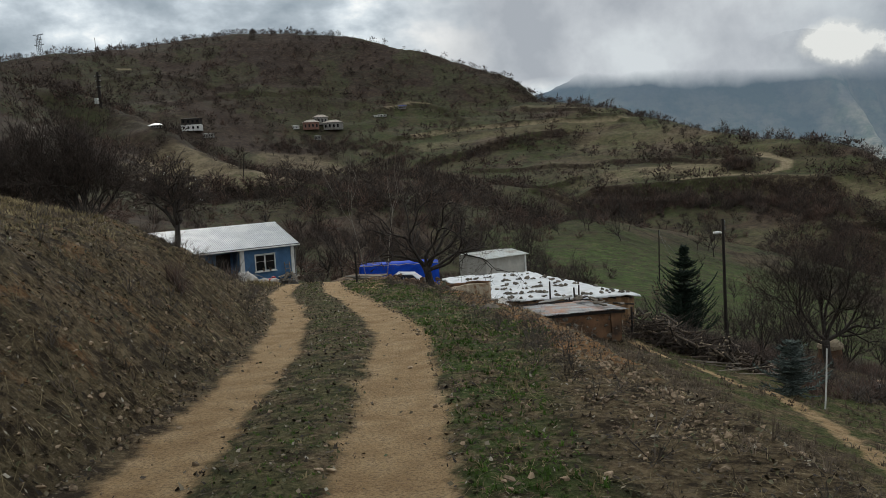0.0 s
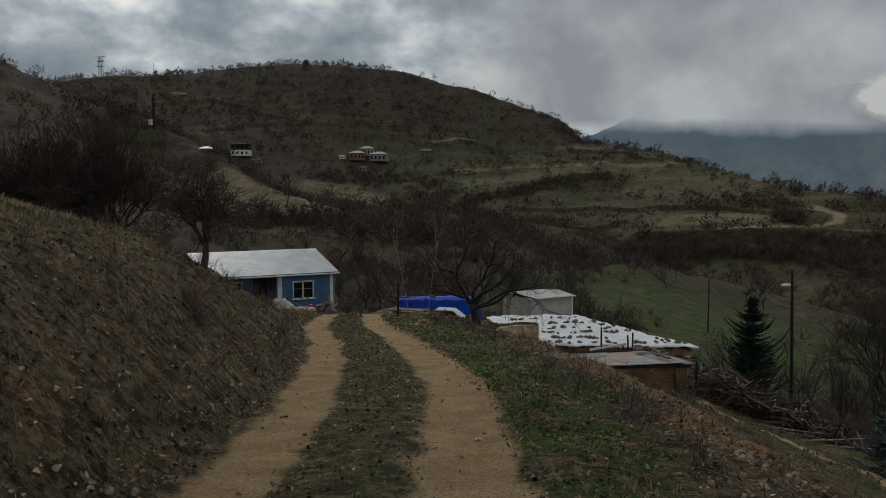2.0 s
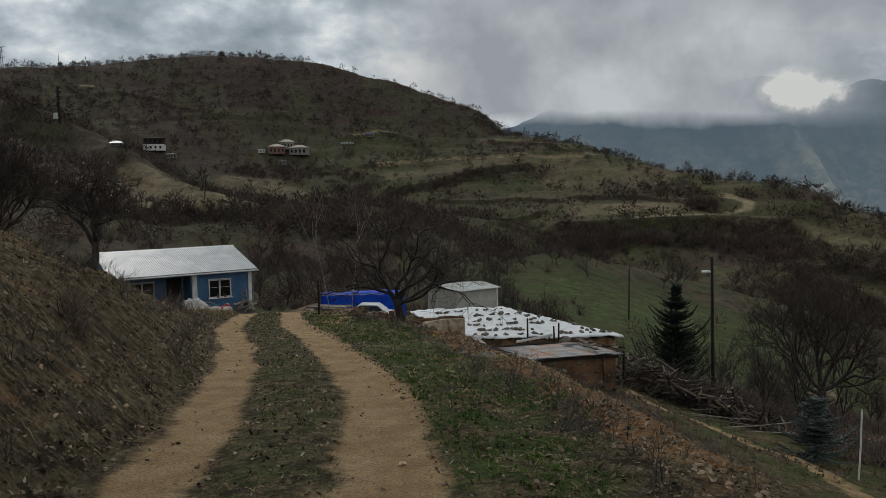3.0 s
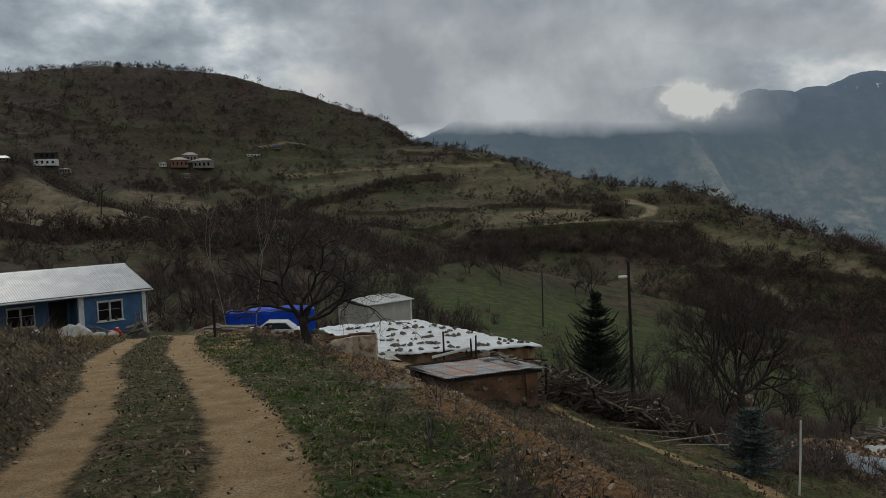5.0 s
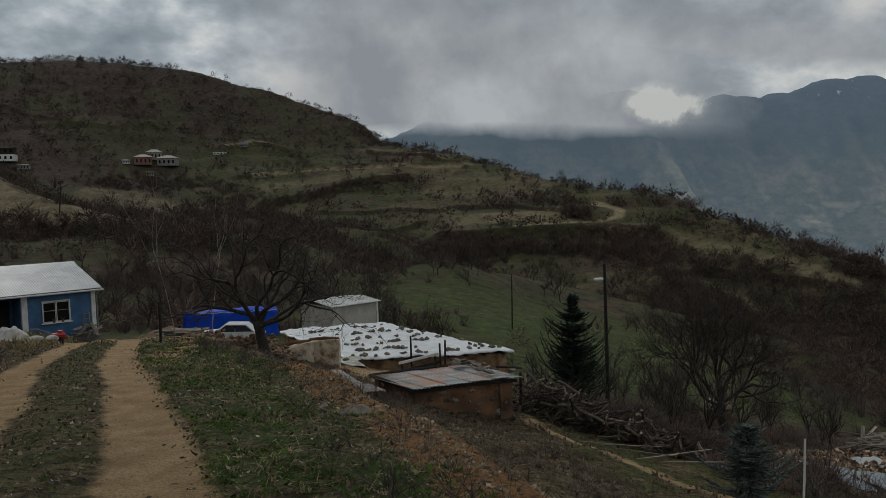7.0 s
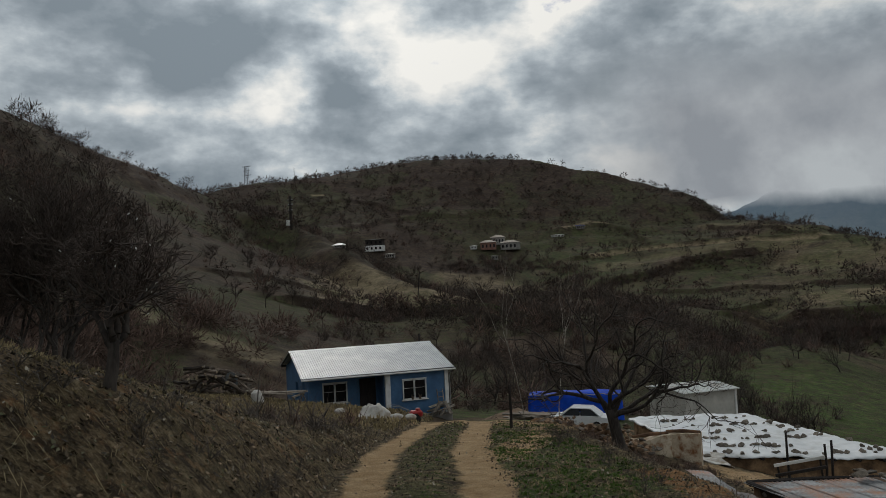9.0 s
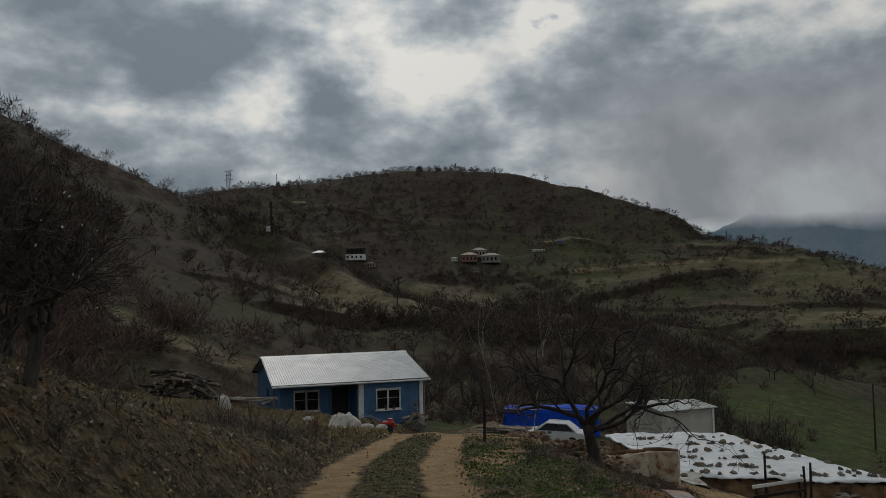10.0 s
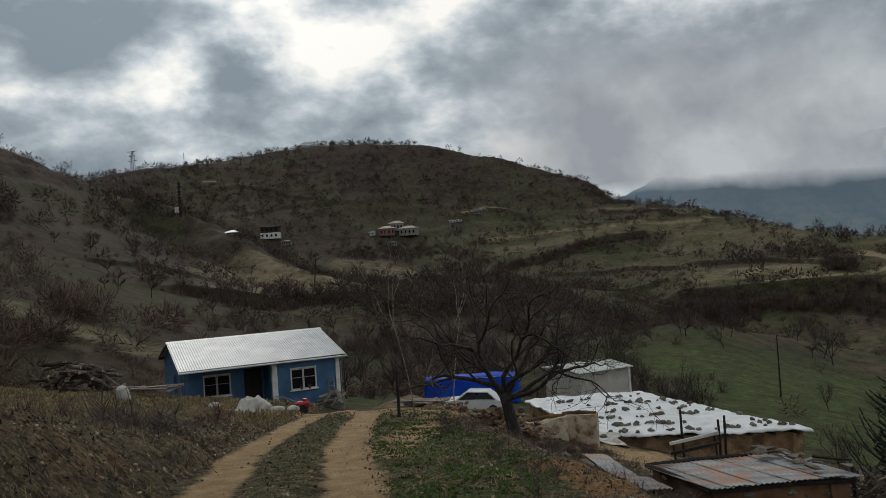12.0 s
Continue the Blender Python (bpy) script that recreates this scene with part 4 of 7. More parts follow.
conifer("spruce", "dark green spruce beside the log pile", 5, (11.3, 33.0, at_ground(11.3, 33.0)), 4.4, 3.5, M_EVERGREEN)
conifer("spruce", "young blue-grey spruce beside the foot path", 6, (10.15, 20.9, at_ground(10.15, 20.9)), 1.65, 2.0, M_BLUE_SPRUCE)


def scatter_copies(makers, spots, group, label):
    """Copies of a few bare trees set out over the ground."""
    rng = random.Random(77)
    for k, (x, y, s) in enumerate(spots):
        if k < len(makers):
            ob = makers[k]
            ob.matrix_basis = pose(x, y, at_ground(x, y) - 0.1, 0, 0, rng.uniform(0, 360)) @ Matrix.Scale(s, 4)
        else:
            src = makers[rng.randrange(len(makers))]
            keep = src.scale.copy()
            src.scale = (s, s, s * rng.uniform(0.85, 1.2))
            ob = copy_thing(src, pose(x, y, at_ground(x, y) - 0.1, rng.uniform(-6, 6), rng.uniform(-6, 6), rng.uniform(0, 360)))
            src.scale = keep


def valley_trees():
    rng = random.Random(5)
    label = "bare brown tree in the valley"
    makers = [bare_tree("valley_tree", label, 100 + k, (0, 0, 0), 3.6, girth=0.075, depth=4, spread=0.85, fork=0.22, lift=0.12, scale_len=0.32, group="valley trees", forks=(2, 3)) for k in range(5)]
    spots = []
    # orchard and gully behind the house
    for _ in range(70):
        x, y = rng.uniform(-16, 16), rng.uniform(70, 125)
        if -13 < x < 10 and y < 78:
            continue
        spots.append((x, y, rng.uniform(0.8, 1.45)))
    # edge of the field and the slope to its right
    for _ in range(70):
        x, y = rng.uniform(24, 95), rng.uniform(48, 130)
        if x < 55 and 62 < y < 160 and rng.random() < 0.98:
            continue
        spots.append((x, y, rng.uniform(0.7, 1.25)))
    for x, y, s in ((33, 92, 0.8), (36, 88, 0.75), (22.5, 62, 0.7), (14, 64, 0.8), (11.5, 62, 0.75), (20, 43, 0.75), (24, 47, 0.9), (21.5, 38.5, 0.8), (27, 40, 0.9), (15, 47, 0.6)):
        spots.append((x, y, s))
    # thicket round the log pile and the fallen house
    for _ in range(46):
        x, y = rng.uniform(12.5, 34), rng.uniform(27, 52)
        if math.hypot(x - 23, y - 30) < 6.5:
            continue
        spots.append((x, y, rng.uniform(0.35, 0.8)))
    # single trees on the opposite slopes
    while len(spots) < 296:
        x, y = rng.uniform(-130, 185), rng.uniform(125, 420)
        if abs(x / y) > 0.85 or (fbm(np.array([x / 60.0]), np.array([y / 60.0]), 41, 2)[0] < -0.05 and y > 200):
            continue
        if math.hypot((x + 58) * 0.6, y - 214) < 19 or (x < -15 and y < 270 and rng.random() < 0.88):
            continue
        spots.append((x, y, rng.uniform(0.7, 1.6)))
    scatter_copies(makers, spots, "valley trees", label)


valley_trees()


def far_trees():
    """The small bare trees of the opposite slopes, too many to count."""
    rng, s = random.Random(6), Sticks()
    made = 0
    while made < 420:
        y = rng.uniform(130, 470)
        x = y * rng.uniform(-0.55, 0.95)
        if math.hypot((x + 58) * 0.6, y - 214) < 19 or fbm(np.array([x / 60.0]), np.array([y / 60.0]), 41, 2)[0] < -0.15:
            continue
        made += 1
        z, h = at_ground(x, y), rng.uniform(2.4, 5.4)
        base = Vector((x, y, z - 0.2))
        top = base + Vector((rng.gauss(0, 0.3), 0, h * 0.45))
        s.add(base, top, 0.12, 0.09, 3)
        for k in range(9):
            a = rng.uniform(0, 6.28)
            q = top + Vector((math.cos(a) * h * rng.uniform(0.15, 0.42), math.sin(a) * h * 0.3, h * rng.uniform(0.08, 0.4)))
            s.add(top, q, 0.06, 0.03, 3)
            for j in range(7):
                s.add(top.lerp(q, rng.uniform(0.4, 1)), q + Vector((rng.gauss(0, 0.13), rng.gauss(0, 0.13), rng.uniform(-0.02, 0.20))) * h, 0.03, 0.012, 3)
    tagged(s.build("far_trees", M_TWIG), "small bare trees scattered over the opposite slopes", "trees", kind="stuff")


far_trees()


def shrubs(name, spots, material, label, stalks=26, seed=1, wide=0.016, squat=0.8):
    """Leafless shrubs: slender stalks that fan out into a round head and split twice; all in one mesh."""
    rng = np.random.default_rng(seed)
    x, y, s = np.array(spots).T
    n = len(x)
    foot = np.stack([x, y, height(x, y) - 0.04], -1)[:, None, :] + rng.normal(0, 0.12, (n, stalks, 3)) * s[:, None, None] * [1, 1, 0]
    a, lean = rng.uniform(0, 2 * np.pi, (n, stalks)), 1.35 * rng.uniform(0, 1, (n, stalks)) ** 0.6
    h = s[:, None] * rng.uniform(0.35, 0.72, (n, stalks))
    way = np.stack([np.cos(a) * np.sin(lean), np.sin(a) * np.sin(lean), np.cos(lean) * squat], -1)
    tip = foot + way * h[..., None]
    side = np.stack([-np.sin(a), np.cos(a), 0 * a], -1) * (wide * s[:, None] * rng.uniform(0.5, 1.3, (n, stalks)))[..., None]
    tris = [np.stack([foot - side, foot + side, tip], 2)]
    for _ in range(3):
        f = rng.uniform(0.35, 0.85, (n, stalks, 1))
        at = foot * (1 - f) + tip * f
        out = (way + rng.normal(0, 0.65, (n, stalks, 3))) * (0.36 * s)[:, None, None]
        tris.append(np.stack([at - side * 0.8, at + side * 0.8, at + out], 2))
    v = np.concatenate([q.reshape(-1, 3) for q in tris])
    return tagged(arrays(name, v, None, material, np.arange(len(v)).reshape(-1, 3)), label, "bushes", kind="stuff")


def bushes(name, spots, material, label, twigs=24, seed=1, slim=0.06, stem=0.0):
    """Leafless bushes or small trees: a rounded head of twigs that point outwards, on a stem where wanted; all in one mesh."""
    rng = np.random.default_rng(seed)
    x, y, s = np.array(spots).T
    n = len(x)
    base = np.stack([x, y, height(x, y) - 0.1], -1)[:, None, :]
    squash = np.stack([rng.uniform(0.75, 1.2, n), rng.uniform(0.75, 1.2, n), rng.uniform(0.65, 1.1, n)], -1)[:, None, :]
    way = rng.normal(0, 1, (n, twigs, 3))
    way /= np.linalg.norm(way, axis=-1, keepdims=True)
    far = rng.uniform(0.0, 0.85, (n, twigs, 1)) ** 0.6
    S = s[:, None, None]
    mid = base + [0, 0, stem + 0.34] * S + way * far * 0.5 * S * squash
    tip = mid + (way + rng.normal(0, 0.45, (n, twigs, 3)) + [0, 0, 0.45]) * 0.16 * S * rng.uniform(0.6, 1.3, (n, twigs, 1))
    side = np.cross(way, rng.normal(0, 1, (n, twigs, 3)))
    side *= slim * S / (np.linalg.norm(side, axis=-1, keepdims=True) + 1e-6)
    tris = [np.stack([mid - side, mid + side, tip], 2).reshape(-1, 3)]
    if stem:
        for k in range(4):
            a = 2.1 * k + rng.uniform(0, 1, n)
            foot = base[:, 0] + np.stack([np.cos(a), np.sin(a), 0 * a], -1) * (0.03 * s)[:, None]
            top = base[:, 0] + np.stack([np.cos(a) * 0.24 * s, np.sin(a) * 0.24 * s, (stem + 0.16) * s], -1)
            e = np.stack([np.cos(a + 1.57), np.sin(a + 1.57), 0 * a], -1) * (0.035 * s)[:, None]
            tris.append(np.stack([foot - e, foot + e, top], 1).reshape(-1, 3))
    v = np.concatenate(tris)
    return tagged(arrays(name, v, None, material, np.arange(len(v)).reshape(-1, 3)), label, "bushes", kind="stuff")


def far_scrub():
    rng = np.random.default_rng(3)
    # on the opposite hill and the left flank, thicker in folds and in lines along the terrace edges
    n = 165000
    az, r = np.arctan(rng.uniform(-0.95, 1.3, n)), np.exp(rng.uniform(np.log(66), np.log(720), n))
    x, y = r * np.sin(az), r * np.cos(az)
    level, bank = height(x, y), terraced(x, y)[1]
    line = np.abs(np.sin(level * 0.42 + 1.5 * fbm(x / 50.0, y / 50.0, 19, 2))) < 0.16
    dens = 0.16 + 0.5 * step(92, 118, x) * (1 - step(270, 300, y)) + 0.12 * (r > 300) + 0.75 * fbm(x / 42.0, y / 42.0, 14, 4) + 0.45 * fbm(x / 12.0, y / 12.0, 15, 2) + 0.25 * line + 0.9 * bank + 0.5 * step(14, 45, level) * (r > 300)
    chance = rng.uniform(0, 1, n)
    bare = np.zeros(n, bool)
    for strip, wide, much in PALE_STRIPS:
        d, past = along(x, y, strip)
        bare |= (np.hypot(d, past) < wide * 0.9) & (bank < 0.3) & (chance > 0.03)
    lawn = (x > 2) & (x < 66 + 0.1 * y) & (y < field_brow(x) + 2) & (y > 46)
    yard = (x < 2) & (x > -42) & (y < 150) & (chance > 0.05)
    keep = (chance < dens * 0.8) & ~bare & ~(lawn & (chance > 0.004)) & ~yard
    x, y, r, level = x[keep], y[keep], r[keep], level[keep]
    s = (1.3 + 4.4 * rng.uniform(0, 1, len(x)) ** 2.6) * (0.7 + np.minimum(r, 420) / 700.0)
    s = s * np.where((level > 30) & (x < -100) & (y < 400), 0.55, 1.0)
    few = rng.uniform(0, 1, len(x))
    rows = np.stack([x, y, s], -1)
    hue = rng.uniform(0, 1, len(x)) + 0.25 * fbm(x / 30.0, y / 30.0, 18, 2) < 0.6
    away, mid, near = (r > 300) & (few < 0.62), (r <= 300) & (r > 150) & (few < 0.5 + 0.2 * (x < -40)), (r <= 150) & (few < 0.14 + 0.3 * (x < -26))
    bushes("scrub", rows[away & hue], M_BUSH, "dark leafless scrub scattered over the hillsides", 34, 2, 0.055)
    bushes("brown_scrub", rows[away & ~hue], M_SCRUB, "russet leafless scrub scattered over the hillsides", 34, 12, 0.055)
    bushes("slope_scrub", rows[mid & hue], M_BUSH, "dark leafless bushes on the valley slopes", 90, 22, 0.026)
    bushes("russet_slope_scrub", rows[mid & ~hue], M_THICKET, "russet leafless bushes on the valley slopes", 90, 32, 0.026)
    bushes("near_scrub", rows[near], M_THICKET, "leafless brown scrub on the nearer slopes", 120, 6, 0.02)
    # small trees on stems, and the trees along the skyline of the hill
    m = 1900
    az, r = np.arctan(rng.uniform(-0.8, 1.1, m)), np.exp(rng.uniform(np.log(170), np.log(560), m))
    x, y = r * np.sin(az), r * np.cos(az)
    ok = (fbm(x / 42.0, y / 42.0, 14, 4) + 0.9 * terraced(x, y)[1] > rng.uniform(-0.3, 0.5, m)) & ~((x > 2) & (x < 100) & (y < field_brow(x) + 4))
    bushes("small_trees", np.stack([x, y, 3.0 + 4.2 * rng.uniform(0, 1, m) ** 1.5], -1)[ok], M_BUSH, "small bare trees scattered over the slopes", 130, 9, 0.017, 0.26)
    m = 900
    pts = np.array(MAIN_RIDGE)
    k = rng.uniform(0, len(pts) - 1.01, m)
    i, f = k.astype(int), (k % 1)[:, None]
    q = pts[i, :2] * (1 - f) + pts[i + 1, :2] * f + rng.normal(0, 4, (m, 2)) - [0, 3]
    tall = 1.4 + 3.4 * rng.uniform(0, 1, m) ** 2.2
    tall = tall * np.where(q[:, 0] > 100, 0.75, 1.0)
    grown = rng.uniform(0, 1, m) < 0.4
    crest = np.column_stack([q, tall])
    bushes("scrub_on_crest", crest[~grown], M_BUSH, "dark bushes along the crest of the hill", 60, 4, 0.05)
    bushes("trees_on_crest", crest[grown], M_BUSH, "small dark trees along the crest of the hill", 90, 5, 0.032, 0.22)


far_scrub()


def valley_thickets():
    """Bands of tangled leafless undergrowth: along the back of the field, in the ravine and on the valley floor."""
    rng = np.random.default_rng(37)
    rows = []
    for line, wide, n, lo, hi in ((((66, 284), (85, 283), (104, 284), (124, 276), (134, 260), (136, 240)), 10, 420, 2.5, 6.5), (((104, 228), (120, 205), (132, 180), (132, 150)), 15, 300, 1.5, 3.8),
                                  (((-34, 128), (-12, 138), (12, 142), (34, 158)), 14, 240, 1.4, 3.4), (((-76, 424), (-61, 431), (-36, 439), (-12, 425), (-3, 380)), 16, 260, 2.0, 5.0), (((-30, 200), (-20, 200), (4, 196)), 10, 150, 1.5, 3.6),
                                  (((30, 345), (50, 303), (72, 292)), 6, 110, 2.0, 4.5), (((-80, 120), (-88, 172), (-72, 190)), 26, 60, 0.9, 2.4), (((-14, 88), (6, 84), (20, 100)), 8, 150, 1.0, 2.4),
                                  (((60, 70), (84, 96), (96, 130)), 12, 200, 1.0, 2.6), (((40, 44), (58, 58)), 7, 90, 0.8, 1.8), (((4, 391), (25, 405), (47, 421), (81, 426)), 5, 150, 1.8, 4.0),
                                  (((125, 307), (130, 303)), 5, 34, 3.5, 6.0), (((20, 225), (34, 232), (52, 262)), 16, 110, 2.0, 4.5), (((-56, 166), (-44, 170), (-28, 182)), 6, 130, 1.6, 4.0)):
        q = np.array(line, float)
        k = rng.uniform(0, len(q) - 1.001, n)
        i, f = k.astype(int), (k % 1)[:, None]
        at = q[i] * (1 - f) + q[i + 1] * f + rng.normal(0, wide * 0.5, (n, 2))
        rows.append(np.column_stack([at, lo + (hi - lo) * rng.uniform(0, 1, n) ** 1.7]))
    rows = np.concatenate(rows)
    russet = rng.uniform(0, 1, len(rows)) < 0.45
    shrubs("dark_thickets", rows[~russet], M_TWIG, "dense dark leafless thickets in the valley", 26, 16, wide=0.022, squat=0.9)
    shrubs("russet_thickets", rows[russet], M_THICKET, "dense russet leafless thickets in the valley", 26, 17, wide=0.022, squat=0.9)


valley_thickets()


def dry_thickets():
    rng = np.random.default_rng(29)
    rows = []
    for cx, cy, sx, sy, n in ((0.9, 31.5, 0.9, 1.6, 40), (0.6, 28.3, 0.7, 1.0, 26), (2.6, 33.5, 0.8, 1.5, 26), (3.0, 26.6, 0.5, 0.9, 14), (13.0, 29.0, 1.5, 2.0, 34), (14.0, 24.0, 1.4, 1.0, 16),
                              (11.8, 23.6, 0.9, 1.0, 10), (19.0, 37.5, 3.0, 2.5, 60), (25.0, 38.0, 4.0, 3.0, 70), (-6.6, 24.0, 0.6, 0.8, 5), (-9.5, 27.5, 1.6, 1.5, 6)):
        q = rng.normal(0, 1, (n, 2)) * [sx, sy] + [cx, cy]
        size = rng.uniform(0.2, 0.5, n) if cx > -5 and cy < 35 and cx < 7 else rng.uniform(0.4, 1.3, n)
        rows.append(np.column_stack([q, size]))
    rows.append(np.array([(-3.85, 12.0, 0.62), (-4.0, 12.3, 0.55), (-3.7, 11.7, 0.4)]))
    rows = np.concatenate(rows)
    half = rng.uniform(0, 1, len(rows)) < 0.6
    shrubs("dry_shrubs", rows[half], M_THICKET, "dark leafless shrubs and brambles", 40, 7)
    shrubs("grey_shrubs", rows[~half], M_TWIG_GREY, "pale grey leafless shrubs and brambles", 34, 8)


dry_thickets()


def tufts(name, x, y, tall, material, label, blades=9, seed=1, wide=0.006, splay=0.55, category="grass"):
    """Tufts of blades: each blade a bent strip of two faces."""
    rng = np.random.default_rng(seed)
    n = len(x)
    z = height(x, y)
    a = rng.uniform(0, 2 * np.pi, (n, blades))
    lean = rng.uniform(0.08, splay, (n, blades))
    h = tall[:, None] * rng.uniform(0.45, 1.0, (n, blades))
    foot = np.stack([x[:, None] + 0.3 * tall[:, None] * rng.normal(0, 0.35, (n, blades)), y[:, None] + 0.3 * tall[:, None] * rng.normal(0, 0.35, (n, blades)), np.repeat(z[:, None] - 0.03, blades, 1)], -1)
    out = np.stack([np.cos(a), np.sin(a), 0 * a], -1)
    side = np.stack([-np.sin(a), np.cos(a), 0 * a], -1) * (wide * rng.uniform(0.7, 1.5, (n, blades)) * (0.8 + 0.035 * np.minimum(y, 40))[:, None])[..., None]
    mid = foot + out * (lean * h * 0.4)[..., None] + np.stack([0 * a, 0 * a, h * 0.62], -1)
    tip = foot + out * (lean * h * 1.25)[..., None] + np.stack([0 * a, 0 * a, h * (1.02 - 0.35 * lean)], -1)
    v = np.stack([foot - side, foot + side, mid + side * 0.8, mid - side * 0.8, tip], 2).reshape(-1, 3)
    b = np.arange(n * blades)[:, None] * 5
    ob = arrays(name, v, (b + [0, 1, 2, 3]), material, (b + [3, 2, 4]))
    return tagged(ob, label, category, kind="stuff")


def near_grass():
    rng = np.random.default_rng(8)

    def pick(n, x0, x1, y0, y1, test):
        x, y = rng.uniform(x0, x1, n), rng.uniform(y0, y1, n)
        k = test(x, y)
        return x[k], y[k]

    bank = lambda x, y: (road_x(y) - 1.5 - x > 0) & (fbm(x * 0.7, y * 0.7, 51, 3) + 0.85 * np.clip((road_x(y) - 2.9 - x) / 1.5, -0.75, 1) > rng.uniform(-0.3, 0.6, len(x)))
    x, y = pick(60000, -17, -2, 1.5, 36, bank)
    top = np.clip((road_x(y) - 2.6 - x) / 2.0, 0.25, 1)
    tufts("dry_grass", x, y, rng.uniform(0.05, 0.22, len(x)) * (0.3 + 0.75 * top ** 1.5), M_STRAW, "dry straw-coloured grass on the bank", 8, 3, splay=1.2, wide=0.0065)
    x, y = pick(30000, -17, -2, 1.5, 36, lambda x, y: (road_x(y) - 1.5 - x > 0) & (fbm(x * 0.9, y * 0.9, 57, 3) > rng.uniform(-0.05, 0.5, len(x))))
    tufts("bank_weeds", x, y, rng.uniform(0.05, 0.22, len(x)), M_STRAW_GREY, "withered grey-brown weeds on the bank", 8, 4, splay=1.0)
    shelf = lambda x, y: (x - road_x(y) > 1.35) & (x - brow_x(y) < -0.3 - 1.0 * (1 - step(6, 12, y))) & (fbm(x * 0.9, y * 0.9, 52, 4) > rng.uniform(-0.16, 0.18, len(x)))
    x, y = pick(46000, -4, 5, 2.0, 34, shelf)
    tufts("green_grass", x, y, rng.uniform(0.03, 0.10, len(x)), M_BLADE, "short green grass on the verge", 9, 5, splay=1.0)
    x, y = pick(9000, -4, 5, 2.0, 34, shelf)
    tufts("verge_straw", x, y, rng.uniform(0.03, 0.13, len(x)), M_STRAW, "dry grass among the green on the verge", 6, 6, splay=1.1)
    mid = lambda x, y: (np.abs(x - road_x(y)) < 0.42) & (fbm(x * 1.3, y * 1.3, 53, 3) > rng.uniform(-0.4, 0.5, len(x)))
    x, y = pick(40000, -7, 0, 2.0, 36, mid)
    tufts("road_middle_grass", x, y, rng.uniform(0.02, 0.07, len(x)), M_BLADE, "trodden grass between the wheel tracks", 7, 7, splay=1.1)
    x, y = pick(16000, -7, 0, 2.0, 36, mid)
    tufts("road_middle_straw", x, y, rng.uniform(0.02, 0.08, len(x)), M_STRAW, "dry straw between the wheel tracks", 5, 17, splay=1.3)
    slope = lambda x, y: (x - brow_x(y) > rng.uniform(-1.3, 4.5, len(x))) & (x < 7.5) & (fbm(x * 0.6, y * 0.6, 54, 3) > rng.uniform(-0.5, 0.4, len(x)))
    x, y = pick(14000, 0, 8, 2.0, 30, slope)
    tufts("slope_weeds", x, y, rng.uniform(0.06, 0.24, len(x)), M_STRAW_GREY, "tangled grey weeds on the slope below the verge", 8, 8, splay=1.5, wide=0.004)
    low = lambda x, y: (fbm(x * 0.35, y * 0.35, 56, 3) > rng.uniform(-0.4, 0.5, len(x)))
    x, y = pick(14000, 6, 30, 8.0, 46, low)
    tufts("lower_grass", x, y, rng.uniform(0.05, 0.22, len(x)), M_STRAW_GREY, "withered grass beside the foot path", 6, 9, splay=1.0, wide=0.008)
    x, y = pick(7000, -26, -6, 30, 50, lambda x, y: (road_x(y) - 1.6 - x > 0))
    tufts("terrace_grass", x, y, rng.uniform(0.06, 0.26, len(x)), M_STRAW, "dry grass on the terrace by the house", 6, 10, wide=0.012)


near_grass()


def leaf_litter():
    """Dead leaves, chips and matted bits lying on bank, verge and between the wheel tracks."""
    rng = np.random.default_rng(61)
    n = 150000
    y = 2.0 + 34 * rng.uniform(0, 1, n) ** 1.5
    x = rng.uniform(-10, 7, n)
    c = road_x(y)
    off = np.abs(x - c)
    rut = (np.abs(off - 0.865) < 0.36)
    w = np.where(rut, 0.03, 1.0) * np.where(x < c - 1.3, 1.0, np.where(off < 0.5, 0.55, 0.65))
    keep = (rng.uniform(0, 1, n) < w) & (np.abs(x / np.maximum(y - 1, 1)) < 1.6)
    x, y = x[keep], y[keep]
    n = len(x)
    z = height(x, y) + 0.006
    s = rng.uniform(0.005, 0.026, n) * (1 + 0.02 * y)
    a = rng.uniform(0, 2 * np.pi, n)
    u = np.stack([np.cos(a), np.sin(a), rng.normal(0, 0.7, n)], -1) * s[:, None]
    v = np.stack([-np.sin(a), np.cos(a), rng.normal(0, 0.45, n)], -1) * (s * rng.uniform(0.3, 0.8, n))[:, None]
    p = np.stack([x, y, z], -1)
    verts = np.stack([p - u, p - v, p + u, p + v], 1).reshape(-1, 3)
    ob = arrays("leaf_litter", verts, np.arange(len(verts)).reshape(-1, 4), M_LITTER)
    tagged(ob, "dead leaves and withered bits matted on the ground", "litter", kind="stuff")


def litter_material():
    m, nt, bsdf, N, L = nodes_of("leaf_litter")
    pick = N("ShaderNodeNewGeometry").outputs["Random Per Island"]
    col = ramp_of(nt, pick, [(0.0, (0.018, 0.013, 0.009)), (0.35, (0.060, 0.042, 0.026)), (0.6, (0.13, 0.098, 0.060)), (0.8, (0.060, 0.070, 0.026)), (0.93, (0.22, 0.18, 0.12)), (1.0, (0.40, 0.36, 0.29))])
    L(col, bsdf.inputs["Base Color"])
    bsdf.inputs["Roughness"].default_value = 0.9
    return m


M_LITTER = litter_material()
leaf_litter()


